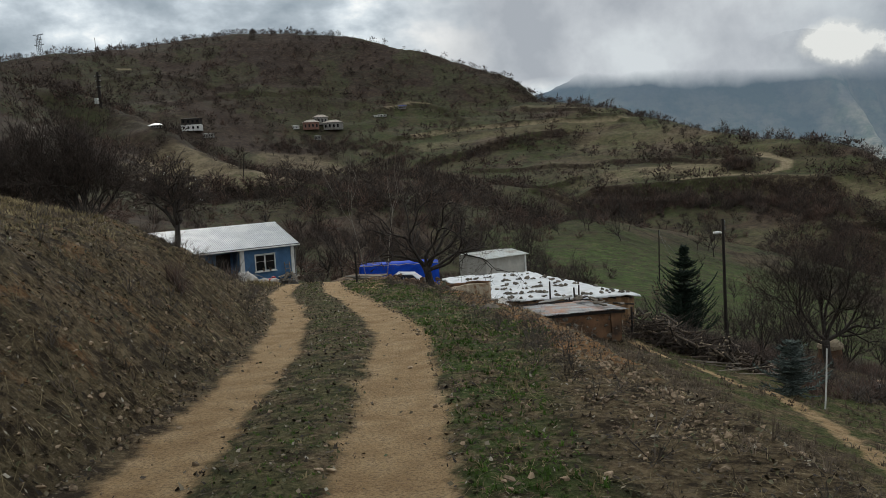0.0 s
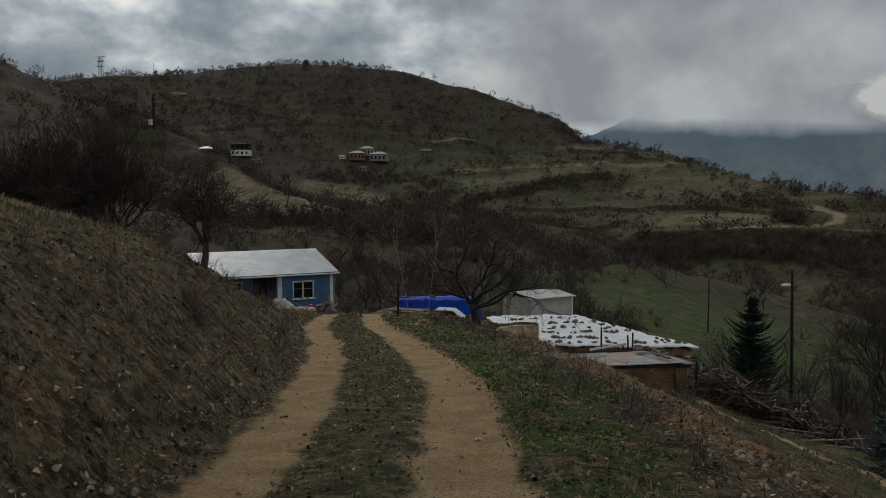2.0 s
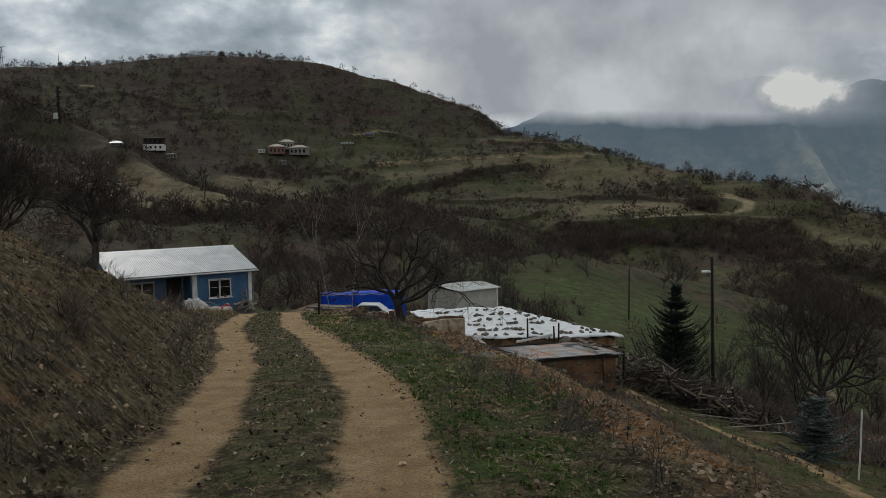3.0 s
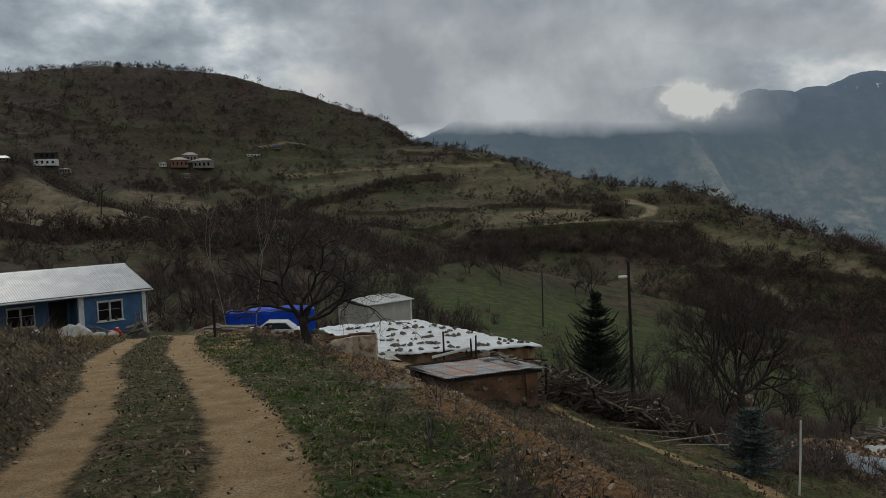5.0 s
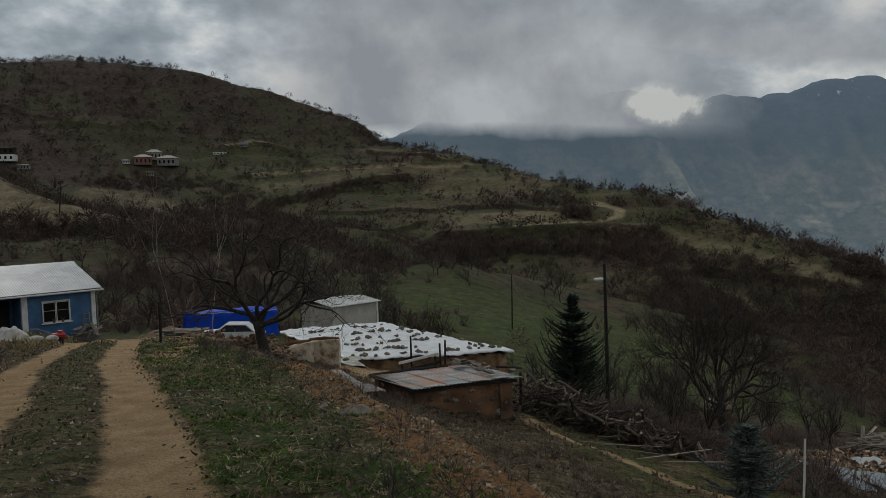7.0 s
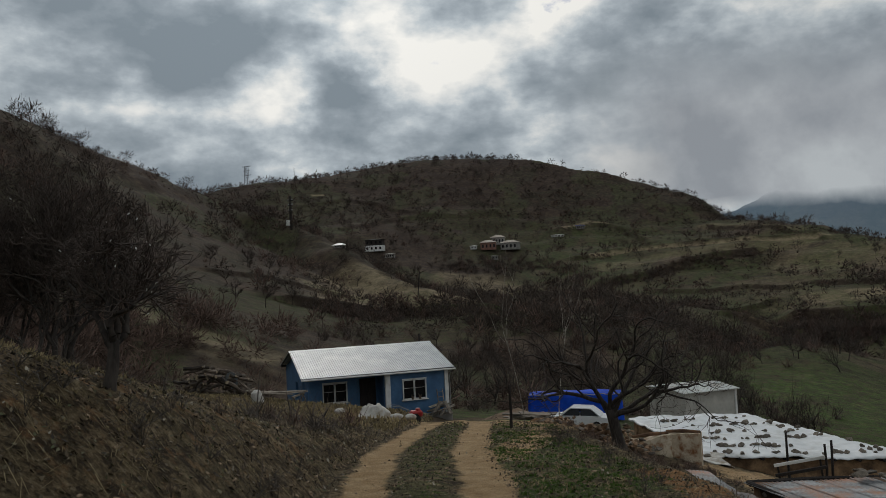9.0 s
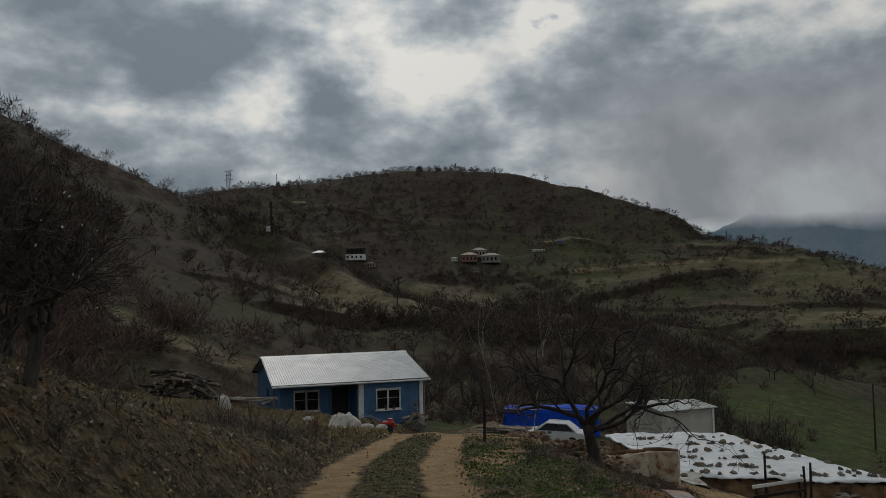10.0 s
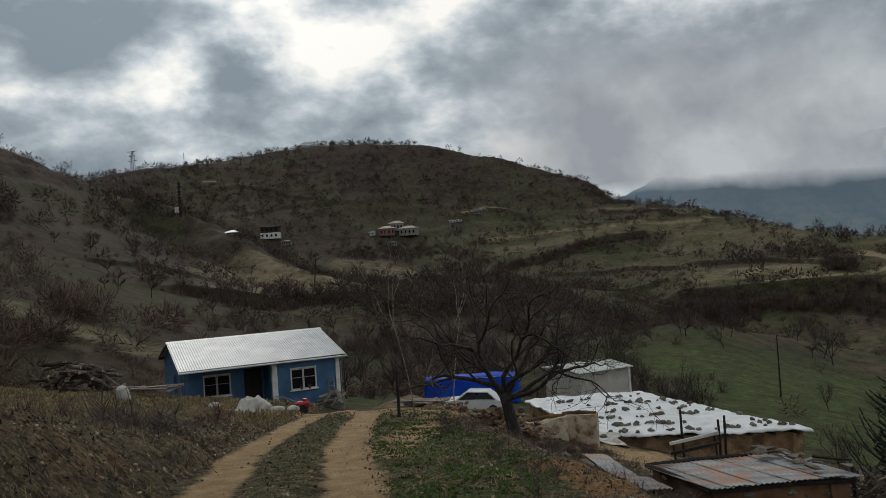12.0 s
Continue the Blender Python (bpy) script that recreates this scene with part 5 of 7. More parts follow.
def dead_brush():
    """Thin dry stalks and low thorny tangles on the bank and the slope below the verge."""
    rng = random.Random(19)
    s = Sticks()
    for k in range(330):
        y = rng.uniform(3, 30)
        x = float(road_x(y)) - 1.6 - abs(rng.gauss(0, 2.0)) if rng.random() < 0.5 else float(brow_x(y)) + rng.choice((rng.gauss(-0.75, 0.25), rng.uniform(0.3, 3.5)))
        p = Vector((x, y, at_ground(x, y) - 0.02))
        for j in range(rng.randint(3, 14)):
            d = Vector((rng.gauss(0, 0.5), rng.gauss(0, 0.5), rng.uniform(0.25, 1.0))).normalized()
            h = rng.uniform(0.10, 0.42)
            q = p + d * h * 0.6
            s.add(p, q, 0.0035, 0.0026, 3)
            for i in range(3):
                e = q + (d + Vector((rng.gauss(0, 0.5), rng.gauss(0, 0.5), rng.gauss(0, 0.35)))).normalized() * h * 0.5
                s.add(q, e, 0.0026, 0.0012, 3)
    tagged(s.build("dead_brush", M_TWIG_GREY), "thin grey dead stalks and thorny tangles", "brush", kind="stuff")


dead_brush()


def matted_stalks():
    """Fallen straws and stalks lying criss-cross on bank and verge."""
    rng = np.random.default_rng(83)
    n = 32000
    y = 2.0 + 32 * rng.uniform(0, 1, n) ** 1.4
    x = np.where(rng.uniform(0, 1, n) < 0.62, road_x(y) - 1.5 - 6.5 * rng.uniform(0, 1, n) ** 1.3, road_x(y) + rng.uniform(1.35, 4.6, n))
    keep = fbm(x * 1.1, y * 1.1, 71, 4) > rng.uniform(-0.35, 0.25, n)
    x, y = x[keep], y[keep]
    n = len(x)
    a, long = rng.uniform(0, 2 * np.pi, n), rng.uniform(0.05, 0.26, n)
    dx, dy = np.cos(a) * long, np.sin(a) * long
    p, q = np.stack([x, y, height(x, y) + 0.008], -1), np.stack([x + dx, y + dy, height(x + dx, y + dy) + rng.uniform(0.004, 0.05, n)], -1)
    side = np.stack([-np.sin(a), np.cos(a), 0 * a], -1) * (0.0012 + 0.00018 * y)[:, None]
    v = np.stack([p - side, p + side, q + side * 0.4, q - side * 0.4], 1).reshape(-1, 3)
    tagged(arrays("matted_stalks", v, np.arange(len(v)).reshape(-1, 4), M_STRAW), "fallen straw stalks matted on the ground", "straw", kind="stuff")


matted_stalks()

# ---- buildings and loose things: materials ----
M_BLUE = surface("blue_paint", (0.050, 0.120, 0.235), (0.075, 0.165, 0.295), 3.0, 0.55, bump=0.10, stain=(0.045, 0.105, 0.20), stain_scale=0.9)
M_WHITE = surface("white_paint", (0.60, 0.60, 0.58), (0.76, 0.76, 0.73), 4.0, 0.55, bump=0.1, stain=(0.48, 0.46, 0.42), stain_scale=2.0)
M_ROOF = surface("white_roof_metal", (0.44, 0.455, 0.465), (0.55, 0.565, 0.575), 1.2, 0.42, bump=0.03, stain=(0.60, 0.61, 0.60), stain_scale=0.6, spec=0.5)
M_DARK = surface("dark_timber", (0.014, 0.011, 0.010), (0.038, 0.030, 0.026), 9.0, 0.8, bump=0.3, stretch=(1, 1, 0.2))
M_CONCRETE = surface("concrete", (0.20, 0.19, 0.175), (0.34, 0.32, 0.295), 5.0, 0.9, bump=0.3, stain=(0.15, 0.135, 0.115))
M_GLASS = surface("dark_glass", (0.006, 0.007, 0.008), (0.012, 0.013, 0.015), 2.0, 0.12, bump=0, spec=0.25)
M_STONE = surface("field_stone", (0.075, 0.064, 0.052), (0.21, 0.178, 0.142), 6.0, 0.9, bump=0.5, dist=0.02, per="object", spread=0.4)
M_RUBBLE = surface("rubble_stone", (0.075, 0.045, 0.026), (0.34, 0.22, 0.135), 5.0, 0.9, bump=0.5, dist=0.02, per="island", spread=0.5)
M_DEBRIS = surface("house_debris", (0.045, 0.026, 0.015), (0.42, 0.29, 0.19), 6.0, 0.9, bump=0.5, dist=0.02, per="island", spread=0.85)
M_MUD = surface("mud_plaster", (0.17, 0.10, 0.054), (0.42, 0.27, 0.15), 2.6, 0.95, bump=0.7, dist=0.04, stain=(0.085, 0.055, 0.036), stain_scale=1.4)
M_EARTH = surface("earth_wall", (0.085, 0.048, 0.028), (0.25, 0.135, 0.072), 3.2, 0.95, bump=0.8, dist=0.05, stain=(0.045, 0.030, 0.021), stain_scale=1.6)
M_PLASTER = surface("flaking_plaster", (0.44, 0.36, 0.26), (0.66, 0.57, 0.44), 2.2, 0.9, bump=0.5, dist=0.03, stain=(0.25, 0.115, 0.05), stain_scale=3.4)
M_SHEET = surface("white_plastic_sheet", (0.64, 0.66, 0.67), (0.80, 0.81, 0.81), 1.4, 0.38, bump=0.5, dist=0.06, stain=(0.56, 0.56, 0.54), stain_scale=1.1, spec=0.5)
M_SACK = surface("weathered_white_cloth", (0.36, 0.35, 0.32), (0.60, 0.58, 0.54), 3.0, 0.8, bump=0.5, dist=0.03, stain=(0.26, 0.22, 0.17), stain_scale=2.2)
M_TARP = surface("blue_tarpaulin", (0.006, 0.045, 0.40), (0.014, 0.085, 0.60), 1.6, 0.6, bump=0.5, dist=0.05, spec=0.15)
M_PLANK = surface("weathered_wood", (0.10, 0.082, 0.064), (0.30, 0.255, 0.205), 9.0, 0.85, bump=0.4, stretch=(0.15, 1, 1), per="object", spread=0.4)
M_LOG = surface("firewood_bark", (0.024, 0.018, 0.014), (0.17, 0.135, 0.105), 8.0, 0.9, bump=0.5, stretch=(0.25, 1, 1), per="object", spread=0.8)
M_BILLET = surface("split_wood", (0.05, 0.036, 0.026), (0.20, 0.155, 0.11), 8.0, 0.9, bump=0.3, per="island", spread=0.8)
M_CUT = surface("sawn_wood", (0.24, 0.185, 0.12), (0.42, 0.34, 0.235), 8.0, 0.85, bump=0.2, per="object", spread=0.25)
M_TIN = surface("old_tin", (0.085, 0.09, 0.093), (0.25, 0.262, 0.27), 3.5, 0.5, metal=0.25, bump=0.25, dist=0.02, stretch=(0.3, 1, 1), stain=(0.25, 0.105, 0.045), stain_scale=1.0)
M_GALV = surface("galvanised_sheet", (0.20, 0.225, 0.24), (0.34, 0.37, 0.39), 1.5, 0.42, metal=0.5, bump=0.2, dist=0.02, stain=(0.20, 0.22, 0.235), stain_scale=0.9)
M_GREYWALL = surface("grey_render", (0.40, 0.385, 0.34), (0.52, 0.50, 0.45), 2.0, 0.85, bump=0.15, stain=(0.34, 0.32, 0.28), stain_scale=0.8)
M_TILE = surface("pale_roof", (0.34, 0.28, 0.235), (0.50, 0.44, 0.38), 0.8, 0.8, bump=0)
M_BRICKRED = surface("red_render", (0.17, 0.085, 0.065), (0.25, 0.13, 0.10), 0.8, 0.9, bump=0)
M_RED = surface("red_enamel", (0.30, 0.012, 0.012), (0.42, 0.022, 0.020), 3.0, 0.35, bump=0.05, spec=0.5)
M_RUBBER = surface("rubber", (0.012, 0.012, 0.012), (0.028, 0.028, 0.028), 6.0, 0.8)
M_CAR = surface("white_car_paint", (0.62, 0.63, 0.63), (0.70, 0.71, 0.71), 1.0, 0.25, bump=0, spec=0.6)
M_STEEL = surface("grey_steel", (0.16, 0.165, 0.17), (0.28, 0.285, 0.29), 4.0, 0.5, metal=0.6, bump=0.1)
M_HEAP = surface("dug_earth", (0.085, 0.055, 0.034), (0.20, 0.135, 0.085), 4.0, 0.95, bump=0.7, dist=0.04)


# ---- the blue house ----
HOUSE = Matrix.Translation((-8.85, 53.4, -8.32)) @ Matrix.Rotation(math.atan2(0.499, 0.867), 4, "Z")


def wall_panel(parent, name, x0, x1, z0, z1, y0, y1, hole=None, material=M_BLUE, axis="x"):
    """A thick wall along x (or y), with one opening cut right through it."""
    bm = bmesh.new()

    def piece(a, b, c, d):
        if b - a < 1e-4 or d - c < 1e-4:
            return
        if axis == "x":
            box(bm, (b - a, y1 - y0, d - c), ((a + b) / 2, (y0 + y1) / 2, (c + d) / 2))
        else:
            box(bm, (y1 - y0, b - a, d - c), ((y0 + y1) / 2, (a + b) / 2, (c + d) / 2))

    if hole:
        a, b, c, d = hole
        piece(x0, a, z0, z1), piece(b, x1, z0, z1), piece(a, b, z0, c), piece(a, b, d, z1)
    else:
        piece(x0, x1, z0, z1)
    return part(name, bm, material, parent)


def house_window(parent, a, b, c, d, y):
    """A white framed window of two casements with a cross bar, set into a wall that faces -y."""
    bm = bmesh.new()
    w, cx, cz = 0.065, (a + b) / 2, (c + d) / 2
    for s, p in (((b - a + 0.1, 0.1, w), (cx, y - 0.02, d)), ((b - a + 0.1, 0.1, w), (cx, y - 0.02, c)), ((w, 0.1, d - c), (a, y - 0.02, cz)), ((w, 0.1, d - c), (b, y - 0.02, cz))):
        box(bm, s, p, bevel=0.008)
    win = part("window", bm, M_WHITE, parent, "white painted window frame")
    for k in (-1, 1):
        bm = bmesh.new()
        q = cx + k * (b - a) / 4
        hw = (b - a) / 2
        for s, p in (((0.035, 0.05, d - c - w), (q - k * (hw / 2 - 0.03), y + 0.02, cz)), ((hw - 0.1, 0.02, 0.018), (q, y + 0.02, cz + 0.05)), ((hw - 0.1, 0.04, 0.04), (q, y + 0.02, d - 0.07))):
            box(bm, s, p, bevel=0.005)
        part("casement", bm, M_WHITE, win)
        bm = bmesh.new()
        box(bm, (hw - 0.06, 0.012, d - c - 0.09), (q, y + 0.045, cz))
        part("pane", bm, M_GLASS, win, "dark window glass")
    bm = bmesh.new()
    box(bm, (b - a + 0.22, 0.16, 0.045), (cx, y - 0.07, c - 0.06), bevel=0.01)
    part("sill", bm, M_WHITE, win)
    return win


def ribbed_roof(parent, name, x0, x1, y0, z0, y1, z1, pitch, material, depth=0.035):
    """One slope of trapezoid sheet: ribs run from eave to ridge; it has an upper and a lower skin."""
    prof, x = [], x0
    while x < x1 - 1e-6:
        for f, h in ((0.0, 0), (0.28, 0), (0.42, 1), (0.78, 1), (0.92, 0)):
            if x + f * pitch <= x1:
                prof.append((x + f * pitch, h * depth))
        x += pitch
    prof.append((x1, 0))
    verts, faces, n = [], [], len(prof)
    for t in (0.0, -0.02):
        for y, z in ((y0, z0), (y1, z1)):
            verts += [(px, y, z + h + t) for px, h in prof]
    for k in range(n - 1):
        faces += [(k, k + 1, n + k + 1, n + k), (2 * n + k + 1, 2 * n + k, 3 * n + k, 3 * n + k + 1), (k + 1, k, 2 * n + k, 2 * n + k + 1), (n + k, n + k + 1, 3 * n + k + 1, 3 * n + k)]
    faces += [(0, n, 3 * n, 2 * n), (n - 1, 3 * n - 1, 4 * n - 1, 2 * n - 1)]
    return raw(name, verts, faces, material, parent)


def build_house():
    h = thing("house", HOUSE, "small blue single-storey house with a white ribbed metal roof", "house")
    L, D, H = -8.2, 8.3, 2.52
    bm = bmesh.new()
    box(bm, (8.5, 8.6, 0.7), (-4.1, 4.15, -0.33), bevel=0.02)
    box(bm, (4.6, 1.6, 0.12), (-5.9, 0.78, 0.04), bevel=0.01)
    part("plinth", bm, M_CONCRETE, h, "bare concrete plinth")
    wall_panel(h, "wall", -3.6, 0.0, 0, H, 0.0, 0.2, (-2.72, -1.36, 0.93, 2.06))
    wall_panel(h, "wall", L, -3.8, 0, H, 1.5, 1.7, (-7.05, -5.68, 0.90, 2.03))
    wall_panel(h, "wall", 0.2, D, 0, H, -0.2, 0.0, None, axis="y")
    wall_panel(h, "wall", 0.2, 1.7, 0, H, -3.8, -3.6, None, axis="y")
    wall_panel(h, "wall", 1.7, D, 0, H, L, L + 0.2, (3.2, 4.3, 0.95, 2.0), axis="y")
    wall_panel(h, "wall", L, 0.0, 0, H, D, D + 0.2)
    for x in (L, -0.2):
        bm = bmesh.new()
        vs = [bm.verts.new((x + dx, y, z)) for dx in (0, 0.2) for y, z in ((0.0, H), (D + 0.2, H), (4.15, 3.62))]
        bm.faces.new(vs[:3]), bm.faces.new(vs[3:][::-1])
        for a, b in ((0, 1), (1, 2), (2, 0)):
            bm.faces.new((vs[b], vs[a], vs[3 + a], vs[3 + b]))
        part("gable", bm, M_BLUE, h)
    bm = bmesh.new()
    box(bm, (8.1, 8.3, 0.04), (-4.1, 4.15, H + 0.02))
    part("ceiling_board", bm, M_DARK, h, "dark boarded ceiling")
    house_window(h, -2.72, -1.36, 0.93, 2.06, 0.0)
    house_window(h, -7.05, -5.68, 0.90, 2.03, 1.5)
    # door in the shade of the porch
    bm = bmesh.new()
    box(bm, (0.95, 0.06, 2.05), (-4.45, 1.47, 1.12), bevel=0.01)
    door = part("door", bm, M_DARK, h, "dark wooden door")
    bm = bmesh.new()
    for s, p in (((0.08, 0.09, 2.15), (-4.98, 1.46, 1.15)), ((0.08, 0.09, 2.15), (-3.93, 1.46, 1.15)), ((1.13, 0.09, 0.08), (-4.45, 1.46, 2.23))):
        box(bm, s, p)
    part("door_frame", bm, M_BLUE, door)
    for x, w, y0, name in ((-3.62, 0.29, -0.06, "post"), (-0.10, 0.22, -0.045, "corner_board")):
        bm = bmesh.new()
        box(bm, (w, 0.2, H + 0.02), (x, y0 + 0.06, (H + 0.02) / 2), bevel=0.012)
        part(name, bm, M_WHITE, h, "white painted post")
    bm = bmesh.new()
    box(bm, (0.12, 0.12, H), (-8.1, 0.08, H / 2), bevel=0.01)
    box(bm, (0.03, 0.5, H), (-8.19, 0.35, H / 2))
    part("post", bm, M_BLUE, h)
    # roof: two ribbed slopes, ridge cap, fascia and gutter
    ribbed_roof(h, "roof", -8.55, 0.3, -0.42, 2.60, 4.15, 3.80, 0.13, M_ROOF)
    ribbed_roof(h, "roof", -8.55, 0.3, 8.72, 2.60, 4.15, 3.80, 0.13, M_ROOF)
    bm = bmesh.new()
    for s in (-1, 1):
        box(bm, (8.9, 0.3, 0.012), (-4.125, 4.15 + s * 0.145, 3.825), Matrix.Translation((0, 4.15, 3.84)) @ Matrix.Rotation(s * -0.25, 4, "X") @ Matrix.Translation((0, -4.15, -3.84)))
    part("ridge_cap", bm, M_ROOF, h)
    for y in (-0.36, 8.66):
        bm = bmesh.new()
        box(bm, (8.8, 0.03, 0.13), (-4.125, y, 2.53), bevel=0.004)
        part("fascia", bm, M_DARK, h, "dark eaves board")
    for x in (-8.5, 0.25):
        for s in (-1, 1):
            bm = bmesh.new()
            tilt = Matrix.Translation((x, 4.15 + s * 2.27, 3.145)) @ Matrix.Rotation(s * -0.2566, 4, "X")
            box(bm, (0.03, 4.66, 0.15), m=tilt, bevel=0.004)
            part("barge_board", bm, M_DARK if x < 0 else M_WHITE, h)
    bm = bmesh.new()
    tube(bm, [(-8.55, -0.46, 2.52), (0.34, -0.46, 2.50)], [0.05, 0.05], 8)
    part("gutter", bm, M_WHITE, h)
    bm = bmesh.new()
    tube(bm, [(0.2, -0.42, 2.48), (0.14, -0.1, 2.3), (0.1, -0.02, 2.1), (0.1, -0.02, 0.1)], [0.035] * 4, 8)
    part("downpipe", bm, M_STEEL, h)
    bm = bmesh.new()
    tube(bm, [(-0.1, 5.0, 3.3), (-0.1, 5.0, 4.15)], [0.06, 0.06], 8)
    tube(bm, [(-0.1, 5.0, 4.15), (-0.1, 5.0, 4.28)], [0.11, 0.07], 8)
    part("flue", bm, M_DARK, h, "dark stove flue")
    bm = bmesh.new()
    box(bm, (0.12, 0.1, 0.1), (-1.37, -0.06, 2.42), bevel=0.02)
    part("porch_lamp", bm, M_WHITE, h, "small white wall lamp")
    return h


build_house()


def on_house(x, y, z, rz=0.0):
    return HOUSE @ pose(x, y, z, 0, 0, rz)


def build_ladder():
    t = thing("ladder", HOUSE @ pose(-0.55, -0.42, -0.1, -14, 0, 0), "short weathered wooden ladder leaning on the wall", "ladder")
    for x in (-0.17, 0.17):
        bm = bmesh.new()
        box(bm, (0.05, 0.035, 1.5), (x, 0, 0.75), bevel=0.006)
        part("rail", bm, M_PLANK, t)
    for k in range(5):
        bm = bmesh.new()
        box(bm, (0.36, 0.03, 0.04), (0, -0.01, 0.2 + 0.28 * k), bevel=0.005)
        part("rung", bm, M_PLANK, t)


build_ladder()


def flower_pot(x):
    t = thing("flower_pot", on_house(x, -0.1, 0.895), "small pot with a withered plant on the sill", "flower pot", "pots on the sill")
    bm = bmesh.new()
    tube(bm, [(0, 0, 0), (0, 0, 0.13)], [0.055, 0.075], 10)
    part("pot", bm, M_HEAP, t)
    s, rng = Sticks(), random.Random(int(x * 100))
    for _ in range(16):
        a = rng.uniform(0, 6.28)
        s.add((0, 0, 0.12), (0.12 * math.cos(a), 0.08 * math.sin(a), rng.uniform(0.16, 0.34)), 0.008, 0.004, 3)
    s.build("plant", M_STRAW_GREY, t)


flower_pot(-2.2), flower_pot(-1.75)


# ---- stones ----
def stone_mesh(seed, flat=0.65):
    rng = random.Random(seed)
    bm = bmesh.new()
    for _ in range(13):
        v = Vector((rng.gauss(0, 1), rng.gauss(0, 1), rng.gauss(0, 1))).normalized()
        bm.verts.new((v.x * 0.5 * rng.uniform(0.85, 1.1), v.y * 0.38 * rng.uniform(0.85, 1.1), v.z * 0.5 * flat * rng.uniform(0.85, 1.1)))
    bmesh.ops.convex_hull(bm, input=bm.verts)
    bmesh.ops.delete(bm, geom=[v for v in bm.verts if not v.link_faces], context="VERTS")
    me = bpy.data.meshes.new("stone")
    bm.to_mesh(me)
    bm.free()
    me.materials.append(M_STONE)
    return me


STONES = [stone_mesh(k) for k in range(8)] + [stone_mesh(20 + k, 0.35) for k in range(4)]


def stone(p, size, group, label, rng, flat=False, parent=None):
    ob = new("stone", STONES[rng.randrange(8, 12) if flat else rng.randrange(8)])
    ob.matrix_basis = pose(*p, rng.uniform(-15, 15), rng.uniform(-15, 15), rng.uniform(0, 360)) @ Matrix.Scale(size, 4)
    ob.parent = parent
    return tagged(ob, label, "stone", group)


def heap_of(name, label, spots, sizes, material, seed, flat=0.6):
    """Many small broken stones gathered in one mesh."""
    rng = random.Random(seed)
    verts, faces = [], []
    src = [([v.co.copy() for v in me.vertices], [tuple(p.vertices) for p in me.polygons]) for me in STONES]
    for (x, y, z), s in zip(spots, sizes):
        vs, fs = src[rng.randrange(len(src))]
        m = pose(x, y, z, rng.uniform(-40, 40), rng.uniform(-40, 40), rng.uniform(0, 360)) @ Matrix.Scale(s, 4)
        base = len(verts)
        verts += [tuple(m @ v) for v in vs]
        faces += [tuple(base + i for i in f) for f in fs]
    ob = raw(name, verts, faces, material)
    return tagged(ob, label, "rubble", kind="stuff")

# ---- the low barn under plastic sheets ----
BARN = dict(fl=Vector((3.75, 41.0)), fr=Vector((11.45, 40.4)), br=Vector((6.7, 50.0)), bl=Vector((1.2, 48.9)))


def barn_at(u, v):
    a, b = BARN["fl"].lerp(BARN["fr"], u), BARN["bl"].lerp(BARN["br"], u)
    return a.lerp(b, v)


def barn_top(u, v):
    p = barn_at(u, v)
    return -8.06 + 0.10 * noise.noise(Vector((p.x * 0.7, p.y * 0.7, 2))) + 0.06 * noise.noise(Vector((p.x * 2.1, p.y * 2.1, 5))) - 0.03 * u


def slab_wall(name, parent, a, b, thick, z0, z1, material, seed=0, ragged=0.0, cell=0.18):
    """An uneven hand-built wall between two points of the plan."""
    a, b = Vector(a), Vector(b)
    d = (b - a)
    n, m = max(2, int(d.length / cell)), max(2, int((z1 - z0) / cell))
    side = Vector((d.y, -d.x)).normalized()
    verts, faces = [], []
    for s in (0, 1):
        for j in range(m + 1):
            for i in range(n + 1):
                f = i / n
                top = z1 + ragged * noise.noise(Vector((f * d.length * 1.3, seed * 7.7, 1)))
                z = z0 + (top - z0) * j / m
                q = a + d * f + side * (thick * s + 0.05 * noise.noise(Vector((f * d.length * 1.6, z * 1.6, seed + s * 9))))
                verts.append((q.x, q.y, z))
    w = n + 1
    off = w * (m + 1)
    for j in range(m):
        for i in range(n):
            k = j * w + i
            faces += [(k, k + w, k + w + 1, k + 1), (off + k, off + k + 1, off + k + w + 1, off + k + w)]
    for i in range(n):
        k = m * w + i
        faces.append((k, off + k, off + k + 1, k + 1))
    for j in range(m):
        k = j * w
        faces += [(k, off + k, off + k + w, k + w), (k + n, k + n + w, off + k + n + w, off + k + n)]
    ob = raw(name, verts, faces, material, parent)
    return ob


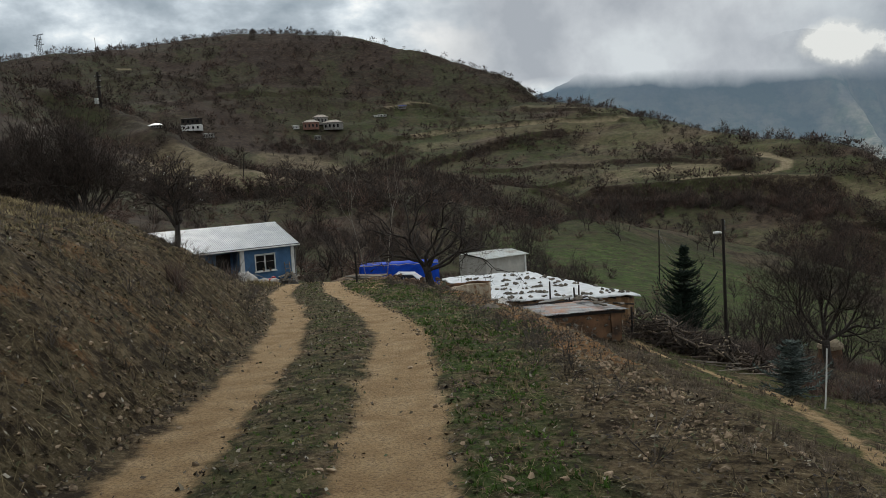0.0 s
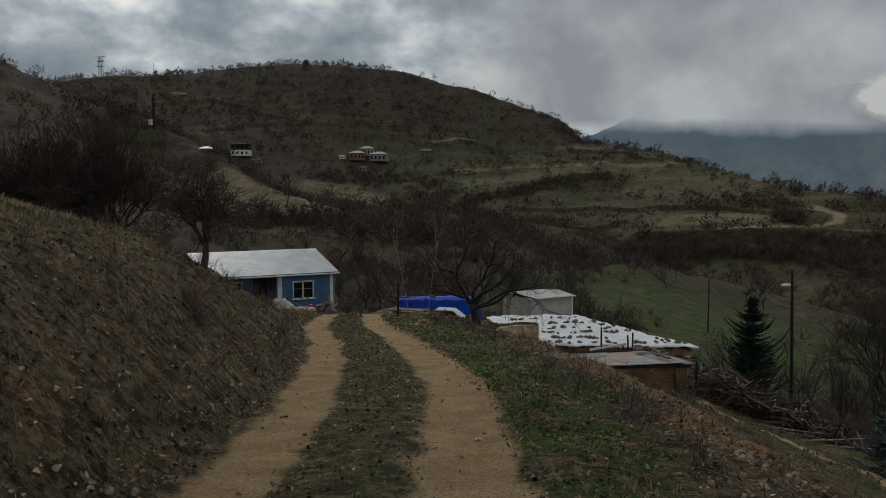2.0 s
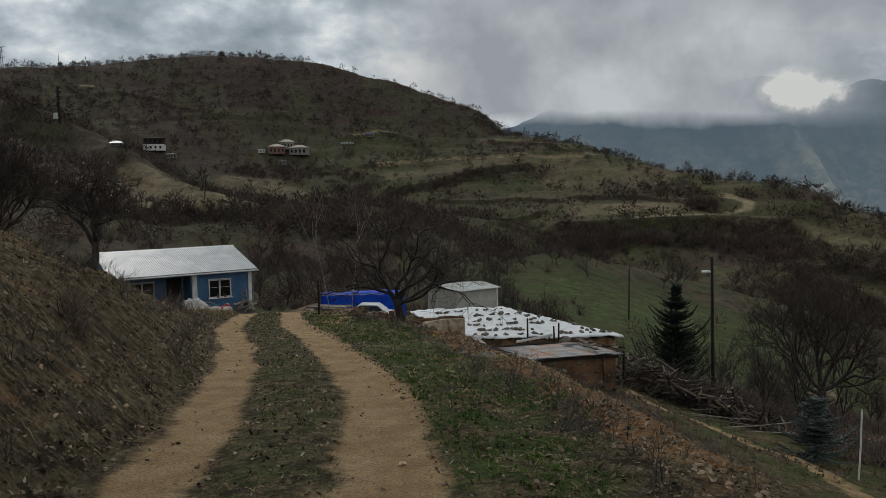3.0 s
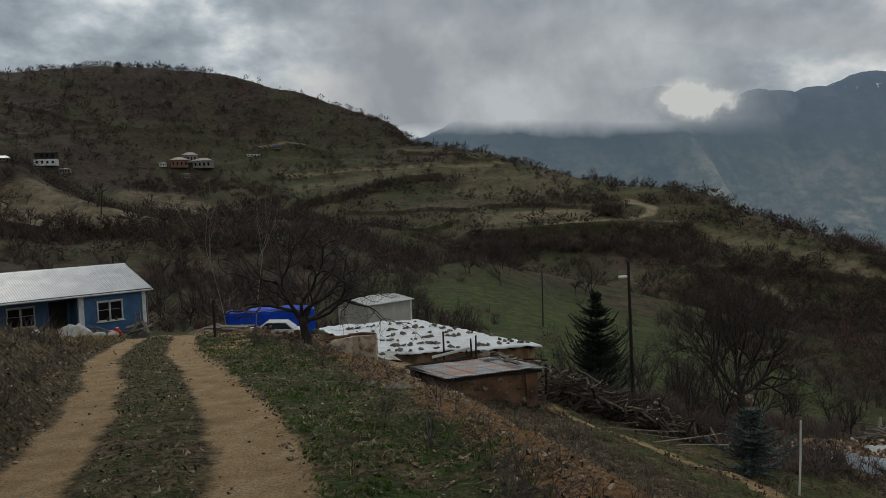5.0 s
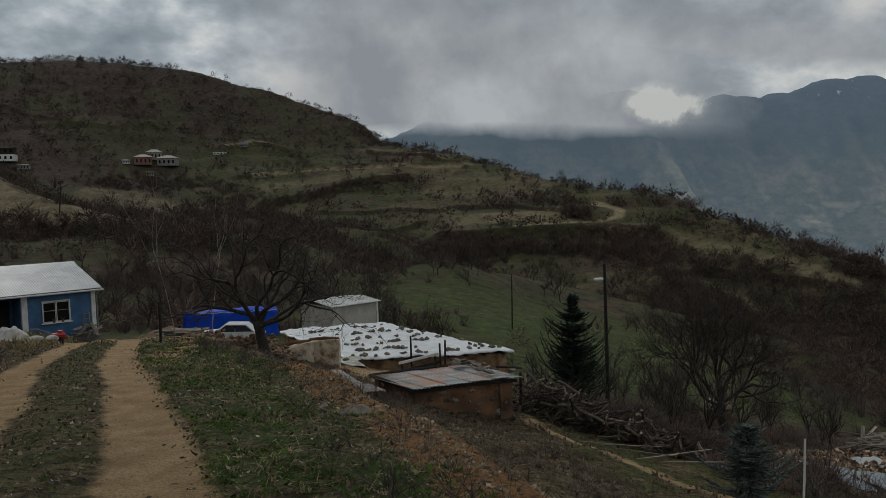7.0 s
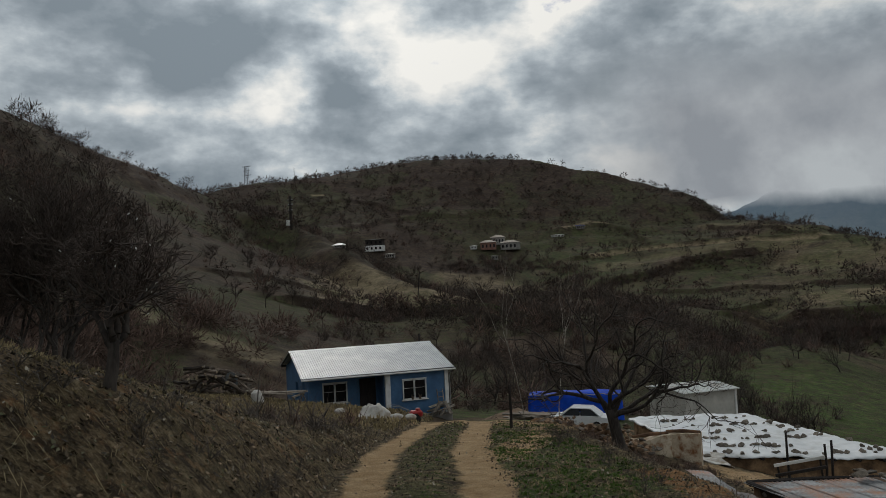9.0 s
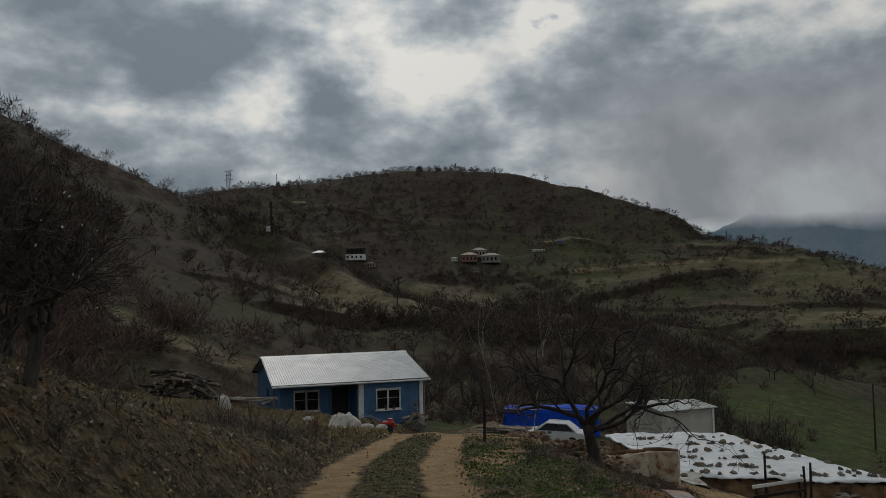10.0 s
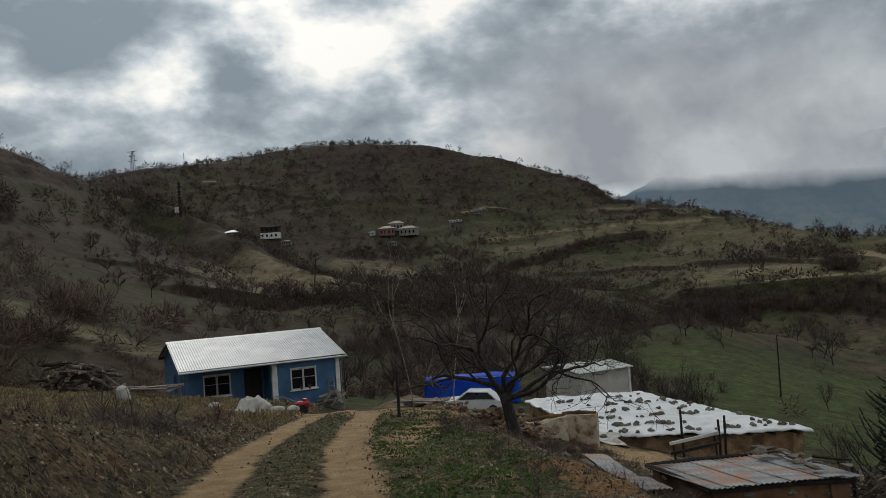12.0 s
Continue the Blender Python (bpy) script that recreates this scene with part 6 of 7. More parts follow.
def build_barn():
    t = thing("barn", pose(0, 0, 0), "low mud-walled barn under a stone-weighted white plastic sheet", "barn")
    c = [BARN[k] for k in ("fl", "fr", "br", "bl")]
    mid = sum(c, Vector((0, 0))) / 4
    c = [mid + (p - mid) * 0.955 for p in c]
    for k in range(4):
        a, b = c[k], c[(k + 1) % 4]
        slab_wall("wall", t, a, b, -0.45, -11.2, -8.22, M_MUD, k)
    # beams under the edge of the roof
    for k in range(9):
        p = barn_at(0.06 + 0.11 * k, 0.0)
        q = barn_at(0.06 + 0.11 * k, 0.12)
        bm = bmesh.new()
        tube(bm, [(p.x, p.y - 0.05, -8.2), (q.x, q.y, -8.19)], [0.06, 0.06], 6)
        part("rafter", bm, M_DARK, t)
    # the sheet, with its edge turned down
    nu, nv = 70, 60
    verts, faces = [], []
    for j in range(-2, nv + 3):
        for i in range(-2, nu + 3):
            u, v = min(max(i / nu, 0), 1), min(max(j / nv, 0), 1)
            p = barn_at(u, v)
            over = max(-i, i - nu, -j, j - nv, 0)
            grow_ = 1 + 0.006 * over
            p = mid + (p - mid) * grow_
            drop = (0, 0.04, 0.11)[over] * (0.7 + 0.6 * noise.noise(Vector((p.x * 1.5, p.y * 1.5, 4))))
            fold = 0.05 * abs(math.sin(v * math.pi * 6.1)) ** 0.6 + 0.05 * abs(noise.noise(Vector((p.x * 3.1, p.y * 0.9, 8)))) + 0.02 * noise.noise(Vector((p.x * 5, p.y * 5, 3)))
            verts.append((p.x, p.y, barn_top(u, v) + fold - drop))
    w = nu + 5
    for j in range(nv + 4):
        for i in range(nu + 4):
            k = j * w + i
            faces.append((k, k + 1, k + w + 1, k + w))
    ob = raw("sheet", verts, faces, M_SHEET, t, smooth=True)
    sol = ob.modifiers.new("thick", "SOLIDIFY")
    sol.thickness, sol.offset = 0.02, -1
    tagged(ob, "wrinkled white plastic roof sheet")
    rng = random.Random(14)
    rows = [(0.045, 24, 0.05, 0.98), (0.20, 15, 0.0, 0.9), (0.36, 17, 0.1, 0.97), (0.52, 15, 0.05, 0.95), (0.70, 14, 0.05, 0.93), (0.87, 13, 0.05, 0.95)]
    for v, n, u0, u1 in rows:
        u = u0
        for k in range(n):
            u += (u1 - u0) / n * rng.choice((0.35, 0.45, 0.6, 1.2, 2.2))
            if u > 0.985:
                break
            vv = min(max(v + rng.gauss(0, 0.006) + 0.03 * (u - 0.5), 0.01), 0.99)
            p, s = barn_at(u, vv), rng.uniform(0.20, 0.42)
            stone((p.x, p.y, barn_top(u, vv) + 0.14 * s + 0.02), s, "stones on the barn roof", "dark field stone weighing down the roof sheet", rng)
    for k in range(16):
        u, v = rng.uniform(0.88, 0.985), rng.uniform(0.03, 0.75)
        p, s = barn_at(u, v), rng.uniform(0.2, 0.4)
        stone((p.x, p.y, barn_top(u, v) + 0.16 * s + 0.02), s, "stones on the barn roof", "dark field stone weighing down the roof sheet", rng)
    # a loose end of the sheet slipping off the near corner
    verts, faces, n, m = [], [], 14, 18
    for j in range(m + 1):
        for i in range(n + 1):
            x, y = 1.9 + 2.5 * i / n + 0.12 * math.sin(j), 41.3 - 3.1 * j / m - 0.25 * i / n
            g = at_ground(x, y)
            z = max(g + 0.06, (-8.0 - 0.25 * j / m)) + 0.09 * noise.noise(Vector((x * 2, y * 2, 6)))
            verts.append((x, y, z))
    for j in range(m):
        for i in range(n):
            k = j * (n + 1) + i
            faces.append((k, k + n + 1, k + n + 2, k + 1))
    ob = raw("plastic_sheet", verts, faces, M_SACK, None, smooth=True)
    sol = ob.modifiers.new("thick", "SOLIDIFY")
    sol.thickness = 0.02
    tagged(ob, "dirty white plastic sheet slipping to the ground", "plastic sheet")
    for k in range(10):
        x, y, s = rng.uniform(2.2, 4.2), rng.uniform(38.6, 40.8), rng.uniform(0.18, 0.34)
        stone((x, y, max(at_ground(x, y) + 0.1, -8.15) + 0.12), s, "stones on the loose sheet", "field stone lying on the loose sheet", rng)


build_barn()


# ---- ruined wall ends in front of the barn ----
def ruined_wall(a, b, z0, z1, material, label, seed):
    t = thing("ruined_wall", pose(0, 0, 0), label, "wall")
    slab_wall("masonry", t, a, b, 0.38, z0, z1, material, seed, 0.16, 0.12)
    d = (Vector(b) - Vector(a))
    bm = bmesh.new()
    p, q = Vector(a) + d * 0.02, Vector(a) + d * 0.98
    side = Vector((d.y, -d.x)).normalized() * 0.19
    tube(bm, [(p.x + side.x, p.y + side.y, z1 + 0.03), ((p.x + q.x) / 2 + side.x, (p.y + q.y) / 2 + side.y, z1 + 0.07), (q.x + side.x, q.y + side.y, z1 + 0.06)], [0.05, 0.065, 0.045], 7)
    part("coping", bm, M_EARTH, t, "crumbling earth coping")


ruined_wall((2.05, 37.0), (3.2, 36.7), -8.0, -6.34, M_PLASTER, "ruined wall end with flaking cream plaster", 3)
ruined_wall((0.75, 35.9), (2.0, 36.4), -7.8, -6.30, M_PLASTER, "broken low wall with flaking plaster", 5)
ruined_wall((-0.35, 34.2), (0.45, 34.0), -7.2, -6.15, M_EARTH, "broken earth wall beside the orchard tree", 7)


def rubble_heap():
    rng = random.Random(31)
    spots, sizes = [], []
    for k in range(520):
        f = rng.random()
        x, y = -2.1 + 3.3 * f + rng.gauss(0, 0.25), 36.6 - 3.2 * f + rng.gauss(0, 0.45)
        top = 0.85 * math.exp(-((f - 0.72) / 0.36) ** 2) * max(0, 1 - abs(rng.gauss(0, 0.4)))
        s = rng.uniform(0.16, 0.40)
        z = at_ground(x, y) + rng.random() * top + 0.05
        if k < 120:
            stone((x, y, z), s, "rubble stones", "brown stone of a tumbled dry-stone wall", rng, flat=rng.random() < 0.8)
        else:
            spots.append((x, y, z - 0.03))
            sizes.append(s * 0.9)
    heap_of("wall_rubble", "smaller brown stones of the tumbled wall", spots, sizes, M_RUBBLE, 18)
    for x, y, s in ((0.45, 29.9, 0.75), (0.95, 29.6, 0.85), (0.1, 30.5, 0.5), (1.5, 30.0, 0.5), (-0.3, 29.5, 0.4), (2.0, 29.3, 0.45)):
        stone((x, y, at_ground(x, y) + 0.12), s, "", "large pale boulder at the foot of the orchard tree", rng, flat=True)
    stone((1.31, 15.6, at_ground(1.31, 15.6) + 0.02), 0.50, "", "flat brown stone at the edge of the verge", rng, flat=True)
    stone((1.05, 16.2, at_ground(1.05, 16.2) + 0.01), 0.34, "", "flat brown stone at the edge of the verge", rng, flat=True)
    stone((-8.6, 16.2, at_ground(-8.6, 16.2) + 0.03), 0.9, "", "pale boulder half sunk in the bank", rng, flat=True)


rubble_heap()


def dirt_heap():
    verts, faces, n = [], [], 26
    for j in range(n + 1):
        for i in range(n + 1):
            a, b = 2 * i / n - 1, 2 * j / n - 1
            x, y = -4.1 + 2.1 * a, 46.5 + 1.7 * b
            d = min(1, math.hypot(a, b))
            z = at_ground(x, y) - 0.06 + 0.72 * (1 - d) ** 0.9 + 0.05 * noise.noise(Vector((x * 2.5, y * 2.5, 0))) * (1 - d)
            verts.append((x, y, z))
    for j in range(n):
        for i in range(n):
            k = j * (n + 1) + i
            faces.append((k, k + 1, k + n + 2, k + n + 1))
    tagged(raw("earth_mound", verts, faces, M_HEAP, None, smooth=True), "low heap of dug brown earth", "earth heap")


dirt_heap()


# ---- timber: planks, logs ----
def stick_mesh(name, length, w, h, material, round_=False, seed=0):
    rng = random.Random(seed)
    bm = bmesh.new()
    if round_:
        tube(bm, [(-length / 2, 0, 0), (-length / 6, rng.uniform(-.05, .05), rng.uniform(-.04, .04)), (length / 6, rng.uniform(-.05, .05), 0), (length / 2, 0, rng.uniform(-.05, .05))], [w, w * 0.95, w * 0.88, w * 0.78], 6)
    else:
        box(bm, (length, w, h), bevel=min(w, h) * 0.15)
    me = bpy.data.meshes.new(name)
    bm.to_mesh(me)
    bm.free()
    me.materials.append(material)
    if round_:
        me.materials.append(M_CUT)
        for f in me.polygons:
            if len(f.vertices) > 4:
                f.material_index = 1
    return me


LOGS = [stick_mesh("log", 0.5 + 0.17 * k, 0.035 + 0.011 * (k % 4), 0, M_LOG, True, k) for k in range(8)]
PLANKS = [stick_mesh("plank", 0.9 + 0.35 * k, 0.11 + 0.02 * (k % 3), 0.03, M_PLANK, False, k) for k in range(6)]


def place(name, me, m, label, category, group=""):
    ob = new(name, me)
    ob.matrix_basis = m
    return tagged(ob, label, category, group)


def log_pile():
    rng = random.Random(41)
    for k in range(195):
        f = rng.random()
        x, y = 8.15 + 3.3 * f + rng.gauss(0, 0.4), 29.6 - 4.0 * f + rng.gauss(0, 0.55)
        top = 1.3 * (1 - 0.75 * f)
        z = at_ground(x, y) + 0.06 + rng.random() ** 1.3 * top
        place("log", LOGS[rng.randrange(8)], pose(x, y, z, rng.uniform(0, 360), rng.gauss(0, 24), rng.gauss(-50, 60)) @ Matrix.Diagonal((rng.uniform(0.32, 0.6), rng.uniform(0.5, 0.95), 0.75, 1)), "split firewood log thrown on a pile", "log", "logs of the pile")
    for k in range(6):
        x, y = 9.0 + rng.uniform(-0.6, 2.0), 24.4 + rng.uniform(-0.9, 1.0)
        place("pole", PLANKS[5], pose(x, y, at_ground(x, y) + 0.06 + 0.03 * k, rng.uniform(-8, 8), -9 + rng.gauss(0, 5), rng.uniform(-62, -25)) @ Matrix.Diagonal((0.62, 0.3, 0.7, 1)), "long peeled pole lying below the log pile", "pole", "poles below the pile")
    brush = Sticks()
    for k in range(2600):
        f = rng.random()
        x, y = 8.4 + 4.6 * f + rng.gauss(0, 0.6), 29.3 - 3.6 * f + rng.gauss(0, 0.7)
        p = Vector((x, y, at_ground(x, y) + rng.random() * 0.9 * (1 - 0.6 * f)))
        q = p + Vector((rng.gauss(0, 0.55), rng.gauss(0, 0.4), rng.gauss(0.12, 0.28)))
        brush.add(p, q, 0.012, 0.004, 3)
    billets = Sticks()
    for k in range(260):
        f = rng.random()
        x, y = 8.15 + 3.6 * f + rng.gauss(0, 0.45), 29.5 - 4.0 * f + rng.gauss(0, 0.55)
        p = Vector((x, y, at_ground(x, y) + 0.04 + rng.random() * 1.1 * (1 - 0.75 * f)))
        d = Vector((rng.gauss(0, 1), rng.gauss(0, 1), rng.gauss(0, 0.45))).normalized() * rng.uniform(0.2, 0.5)
        billets.add(p, p + d, rng.uniform(0.025, 0.05), rng.uniform(0.02, 0.045), 6)
    tagged(billets.build("split_wood", M_BILLET), "small split wood lying among the logs", "firewood", kind="stuff")
    tagged(brush.build("brushwood", M_TWIG), "dark cut branches tangled over the log pile", "brushwood", kind="stuff")


log_pile()


def wood_pile():
    rng = random.Random(43)
    for k in range(100):
        x = -19.4 + rng.uniform(-1.9, 2.0)
        e = 1 - abs((x + 19.5) / 2.3) ** 2
        y = 45.9 + rng.gauss(0, 0.35)
        z = at_ground(x, y) + 0.05 + rng.random() * max(0.2, 1.55 * e)
        place("log", LOGS[rng.randrange(8)], pose(x, y, z, rng.uniform(0, 360), rng.gauss(0, 14), rng.choice((80, 20, -20)) + rng.gauss(0, 25)) @ Matrix.Diagonal((0.75, 1.5, 1.5, 1)), "weathered firewood log on a pile by the house", "log", "logs by the house")
    # old planks and posts laid across trestles beside it
    for k in range(10):
        x, y = -15.4 + rng.gauss(0, 0.3), 44.2 + 0.12 * k
        place("plank", PLANKS[3 + k % 3], pose(x, y, at_ground(x, y) + 0.42 + 0.03 * (k % 3), 0, rng.gauss(0, 2), 14 + rng.gauss(0, 5)) @ Matrix.Diagonal((0.78, 1, 1, 1)), "old plank laid across trestles", "plank", "planks on the trestles")
    for x in (-16.3, -14.6):
        t = thing("trestle", pose(x, 44.7, at_ground(x, 44.7)), "rough timber trestle under old planks", "trestle")
        bm = bmesh.new()
        box(bm, (0.1, 1.5, 0.09), (0, 0, 0.36), bevel=0.01)
        part("beam", bm, M_PLANK, t)
        for y in (-0.6, 0.6):
            for s in (-1, 1):
                bm = bmesh.new()
                tube(bm, [(s * 0.16, y, -0.12), (0, y, 0.36)], [0.035, 0.03], 6)
                part("leg", bm, M_PLANK, t)
    # slabs of bark-edged timber by the yard
    for k in range(34):
        x, y = -2.75 + rng.gauss(0, 0.42), 40.9 + rng.gauss(0, 0.4)
        place("plank", PLANKS[rng.randrange(1, 6)], pose(x, y, at_ground(x, y) + 0.04 + 0.008 * k, rng.gauss(0, 8), 5 + rng.gauss(0, 6), rng.gauss(-18, 26)) @ Matrix.Diagonal((0.5, 1.9, 1.4, 1)), "rough bark-edged board in a loose stack", "plank", "boards in the yard")
    # boards heaped at the corner of the house
    for k in range(16):
        m = on_house(-0.75 + rng.gauss(0, 0.3), -0.75 + rng.gauss(0, 0.2), 0.0 + 0.035 * k, 0)
        place("plank", PLANKS[rng.randrange(0, 3)], m @ pose(0, 0, 0, rng.gauss(0, 12), rng.gauss(-14, 12), rng.gauss(20, 35)) @ Matrix.Diagonal((0.7, 1.3, 1, 1)), "grey board heaped against the house wall", "plank", "boards at the house corner")


wood_pile()


def cloth_heap():
    """White cloth and sacks thrown over a heap at the end of the bank."""
    verts, faces, n = [], [], 34
    for j in range(n + 1):
        for i in range(n + 1):
            a, b = 2 * i / n - 1, 2 * j / n - 1
            x, y = -8.6 + 0.68 * a + 0.15 * b, 37.5 + 0.6 * b
            d = min(1, math.hypot(a * 0.95, b))
            ridge_ = (1 - d * d) * (0.70 + 0.35 * noise.noise(Vector((x * 1.9, y * 1.9, 1))))
            z = at_ground(x, y) - 0.05 + min(max(ridge_, 0) * 0.85, 0.50 + 0.1 * noise.noise(Vector((x * 3, y * 3, 9)))) + (0.11 * noise.noise(Vector((x * 5, y * 5, 4))) + 0.05 * noise.noise(Vector((x * 13, y * 13, 2)))) * (d < 0.97)
            verts.append((x, y, z))
    for j in range(n):
        for i in range(n):
            k = j * (n + 1) + i
            faces.append((k, k + 1, k + n + 2, k + n + 1))
    tagged(raw("cloth_cover", verts, faces, M_SACK, None, smooth=True), "crumpled dirty white cloth thrown over a heap", "cloth")
    rng = random.Random(3)
    for k, (x, y) in enumerate(((-9.9, 37.1), (-7.6, 36.9), (-7.2, 37.3), (-9.2, 38.4))):
        bm = bmesh.new()
        bmesh.ops.create_icosphere(bm, subdivisions=3, radius=0.19)
        for v in bm.verts:
            v.co = Vector((v.co.x * 1.35, v.co.y * 0.85, v.co.z * 0.62)) * (1 + 0.22 * noise.noise(v.co * 4 + Vector((k, 0, 0))))
        ob = part("sack", bm, M_SACK, None, smooth=True)
        ob.matrix_basis = pose(x, y, at_ground(x, y) + 0.14, rng.uniform(-8, 8), rng.uniform(-8, 8), rng.uniform(0, 180))
        tagged(ob, "slumped white sack lying on the bank", "sack", "sacks by the heap")


cloth_heap()


def tiller():
    """A small red garden tiller parked before the house."""
    x, y = -8.75, 44.7
    t = thing("garden_tiller", pose(x, y, at_ground(x, y), 0, 0, 25), "small red garden tiller with black wheels", "tiller")
    bm = bmesh.new()
    box(bm, (0.62, 0.36, 0.32), (0, 0, 0.42), bevel=0.08)
    part("engine_cover", bm, M_RED, t, "red enamelled cover")
    bm = bmesh.new()
    tube(bm, [(0.1, 0, 0.56), (0.1, 0, 0.68)], [0.13, 0.11], 10)
    part("fuel_tank", bm, M_RED, t)
    for s in (-1, 1):
        bm = bmesh.new()
        tube(bm, [(-0.1, s * 0.28, 0.24), (-0.1, s * 0.40, 0.24)], [0.24, 0.24], 16)
        part("wheel", bm, M_RUBBER, t, "black rubber wheel")
        bm = bmesh.new()
        tube(bm, [(-0.3, s * 0.12, 0.6), (-0.8, s * 0.24, 0.85), (-1.15, s * 0.28, 0.9)], [0.018] * 3, 6)
        part("handlebar", bm, M_STEEL, t)


tiller()


# ---- the small stone shed ----
def build_shed():
    fl, fr, br, bl = (Vector(p) for p in ((4.08, 26.45), (7.05, 26.8), (6.35, 29.15), (3.25, 28.6)))
    t = thing("shed", pose(0, 0, 0), "low earth-and-stone shed with a patched tin roof", "shed")
    c = [fl, fr, br, bl]
    mid = sum(c, Vector((0, 0))) / 4
    cin = [mid + (p - mid) * 0.94 for p in c]
    for k in range(4):
        a, b = cin[k], cin[(k + 1) % 4]
        slab_wall("wall", t, a, b, -0.4, -8.3, -5.93, M_EARTH, 11 + k, 0.05, 0.13)
    rng = random.Random(71)
    # stones bedded in the walls
    for a, b in ((cin[0], cin[1]), (cin[3], cin[0])):
        d = b - a
        nrm = Vector((d.y, -d.x)).normalized()
        for k in range(46 if a is cin[0] else 60):
            f, z = rng.uniform(0.03, 0.97), rng.uniform(-7.5, -6.05)
            q = a + d * f + nrm * 0.0
            ob = new("stone", STONES[rng.randrange(12)])
            ob.matrix_basis = pose(q.x, q.y, z, rng.uniform(-12, 12), rng.uniform(-12, 12), math.degrees(math.atan2(d.y, d.x)) + rng.uniform(-12, 12)) @ Matrix.Scale(rng.uniform(0.14, 0.30), 4) @ Matrix.Diagonal((1, 0.6, 1, 1))
            ob.parent = t
    # roof: tin strips lying side by side, front to back, on poles
    n = 9
    for k in range(n):
        u0, u1 = k / n - 0.02, (k + 1) / n + 0.02
        verts, faces, m = [], [], 16
        slip = rng.uniform(-0.05, 0.05)
        lift = 0.008 * (k % 2) + rng.uniform(0, 0.012)
        for s in (0, -0.012):
            for v in (-0.06 + slip, 0.5, 1.05 + slip):
                for i in range(m + 1):
                    u = u0 + (u1 - u0) * i / m
                    p = bl.lerp(fl, v).lerp(br.lerp(fr, v), u)
                    verts.append((p.x, p.y, -5.84 + lift + s + 0.014 * math.sin(i * math.pi * 0.5) + 0.03 * noise.noise(Vector((k * 3.1, v * 2, 4))) - 0.10 * (1 - v) + 0.10 * v * u * 0.3))
        w = m + 1
        for i in range(m):
            for r in (0, w):
                faces += [(r + i, r + w + i, r + w + i + 1, r + i + 1), (r + 3 * w + i, r + 3 * w + i + 1, r + 4 * w + i + 1, r + 4 * w + i)]
            faces += [(2 * w + i, 5 * w + i, 5 * w + i + 1, 2 * w + i + 1), (i, i + 1, 3 * w + i + 1, 3 * w + i)]
        raw("roof_sheet", verts, faces, M_TIN, t)
    for a, b in ((fl, fr), (bl, fl), (bl, br)):
        bm = bmesh.new()
        tube(bm, [(a.x, a.y, -5.93), ((a.x + b.x) / 2, (a.y + b.y) / 2, -5.90), (b.x, b.y, -5.93)], [0.06, 0.055, 0.05], 6)
        part("roof_pole", bm, M_DARK, t, "dark roof pole")
    for k in range(12):
        f = k / 11
        p = br.lerp(fr, 0.1 + 0.8 * f) + Vector((-0.35 + rng.gauss(0, 0.18), rng.gauss(0, 0.06)))
        stone((p.x, p.y, -5.72 + 0.02 * f), rng.uniform(0.25, 0.45), "stones on the shed roof", "flat stone weighing down the tin roof", rng, flat=True)
    # a strip of corrugated iron lying on the slope beside the shed
    verts, faces, m, q = [], [], 24, 30
    for j in range(q + 1):
        for i in range(m + 1):
            v, u = j / q, i / m - 0.5
            x, y = 2.35 + 0.75 * v + u * 0.6, 31.2 - 4.6 * v + u * 0.1
            verts.append((x, y, at_ground(x, y) * 0.3 + 0.7 * at_ground(2.35 + 0.75 * v, 31.2 - 4.6 * v) + 0.16 + 0.018 * math.sin(i * 2 * math.pi / 4)))
    for j in range(q):
        for i in range(m):
            k = j * (m + 1) + i
            faces.append((k, k + m + 1, k + m + 2, k + 1))
    ob = raw("corrugated_sheet", verts, faces, M_TIN)
    ob.modifiers.new("thick", "SOLIDIFY").thickness = 0.006
    tagged(ob, "long strip of corrugated iron lying on the slope", "metal sheet")


build_shed()


def gate():
    """Leaning posts and a half-fallen white board between shed and barn."""
    rng = random.Random(2)
    for x, y, tall in ((6.55, 39.6, 1.75), (7.55, 38.6, 1.7), (7.85, 38.9, 1.85), (7.0, 30.2, 1.15), (7.75, 28.6, 1.25)):
        bm = bmesh.new()
        tube(bm, [(0, 0, -0.3), (0.02, 0, tall * 0.5), (rng.uniform(-0.06, 0.06), 0, tall)], [0.05, 0.045, 0.04], 6)
        ob = part("fence_post", bm, M_DARK)
        ob.matrix_basis = pose(x, y, at_ground(x, y), rng.uniform(-4, 4), rng.uniform(-4, 4), 0)
        tagged(ob, "dark weathered wooden fence post", "post", "posts by the shed")
    t = thing("broken_gate", pose(6.4, 37.2, at_ground(6.4, 37.2) + 0.78, 0, -6, 14), "half-fallen board gate with a white top board", "gate")
    for k, (z, mat) in enumerate(((0.12, M_WHITE), (-0.22, M_DARK))):
        bm = bmesh.new()
        box(bm, (1.8, 0.05, 0.11), (0, 0, z), bevel=0.01)
        part("board", bm, mat, t)
    for x in (-0.75, 0.75):
        bm = bmesh.new()
        box(bm, (0.06, 0.06, 0.85), (x, 0.055, -0.30), bevel=0.01)
        part("batten", bm, M_DARK, t)


gate()


# ---- grey shed, covered stack, car ----
M_PALETIN = surface("pale_tin", (0.46, 0.48, 0.46), (0.62, 0.64, 0.62), 1.5, 0.5, bump=0.1, stain=(0.34, 0.30, 0.25), stain_scale=1.2)


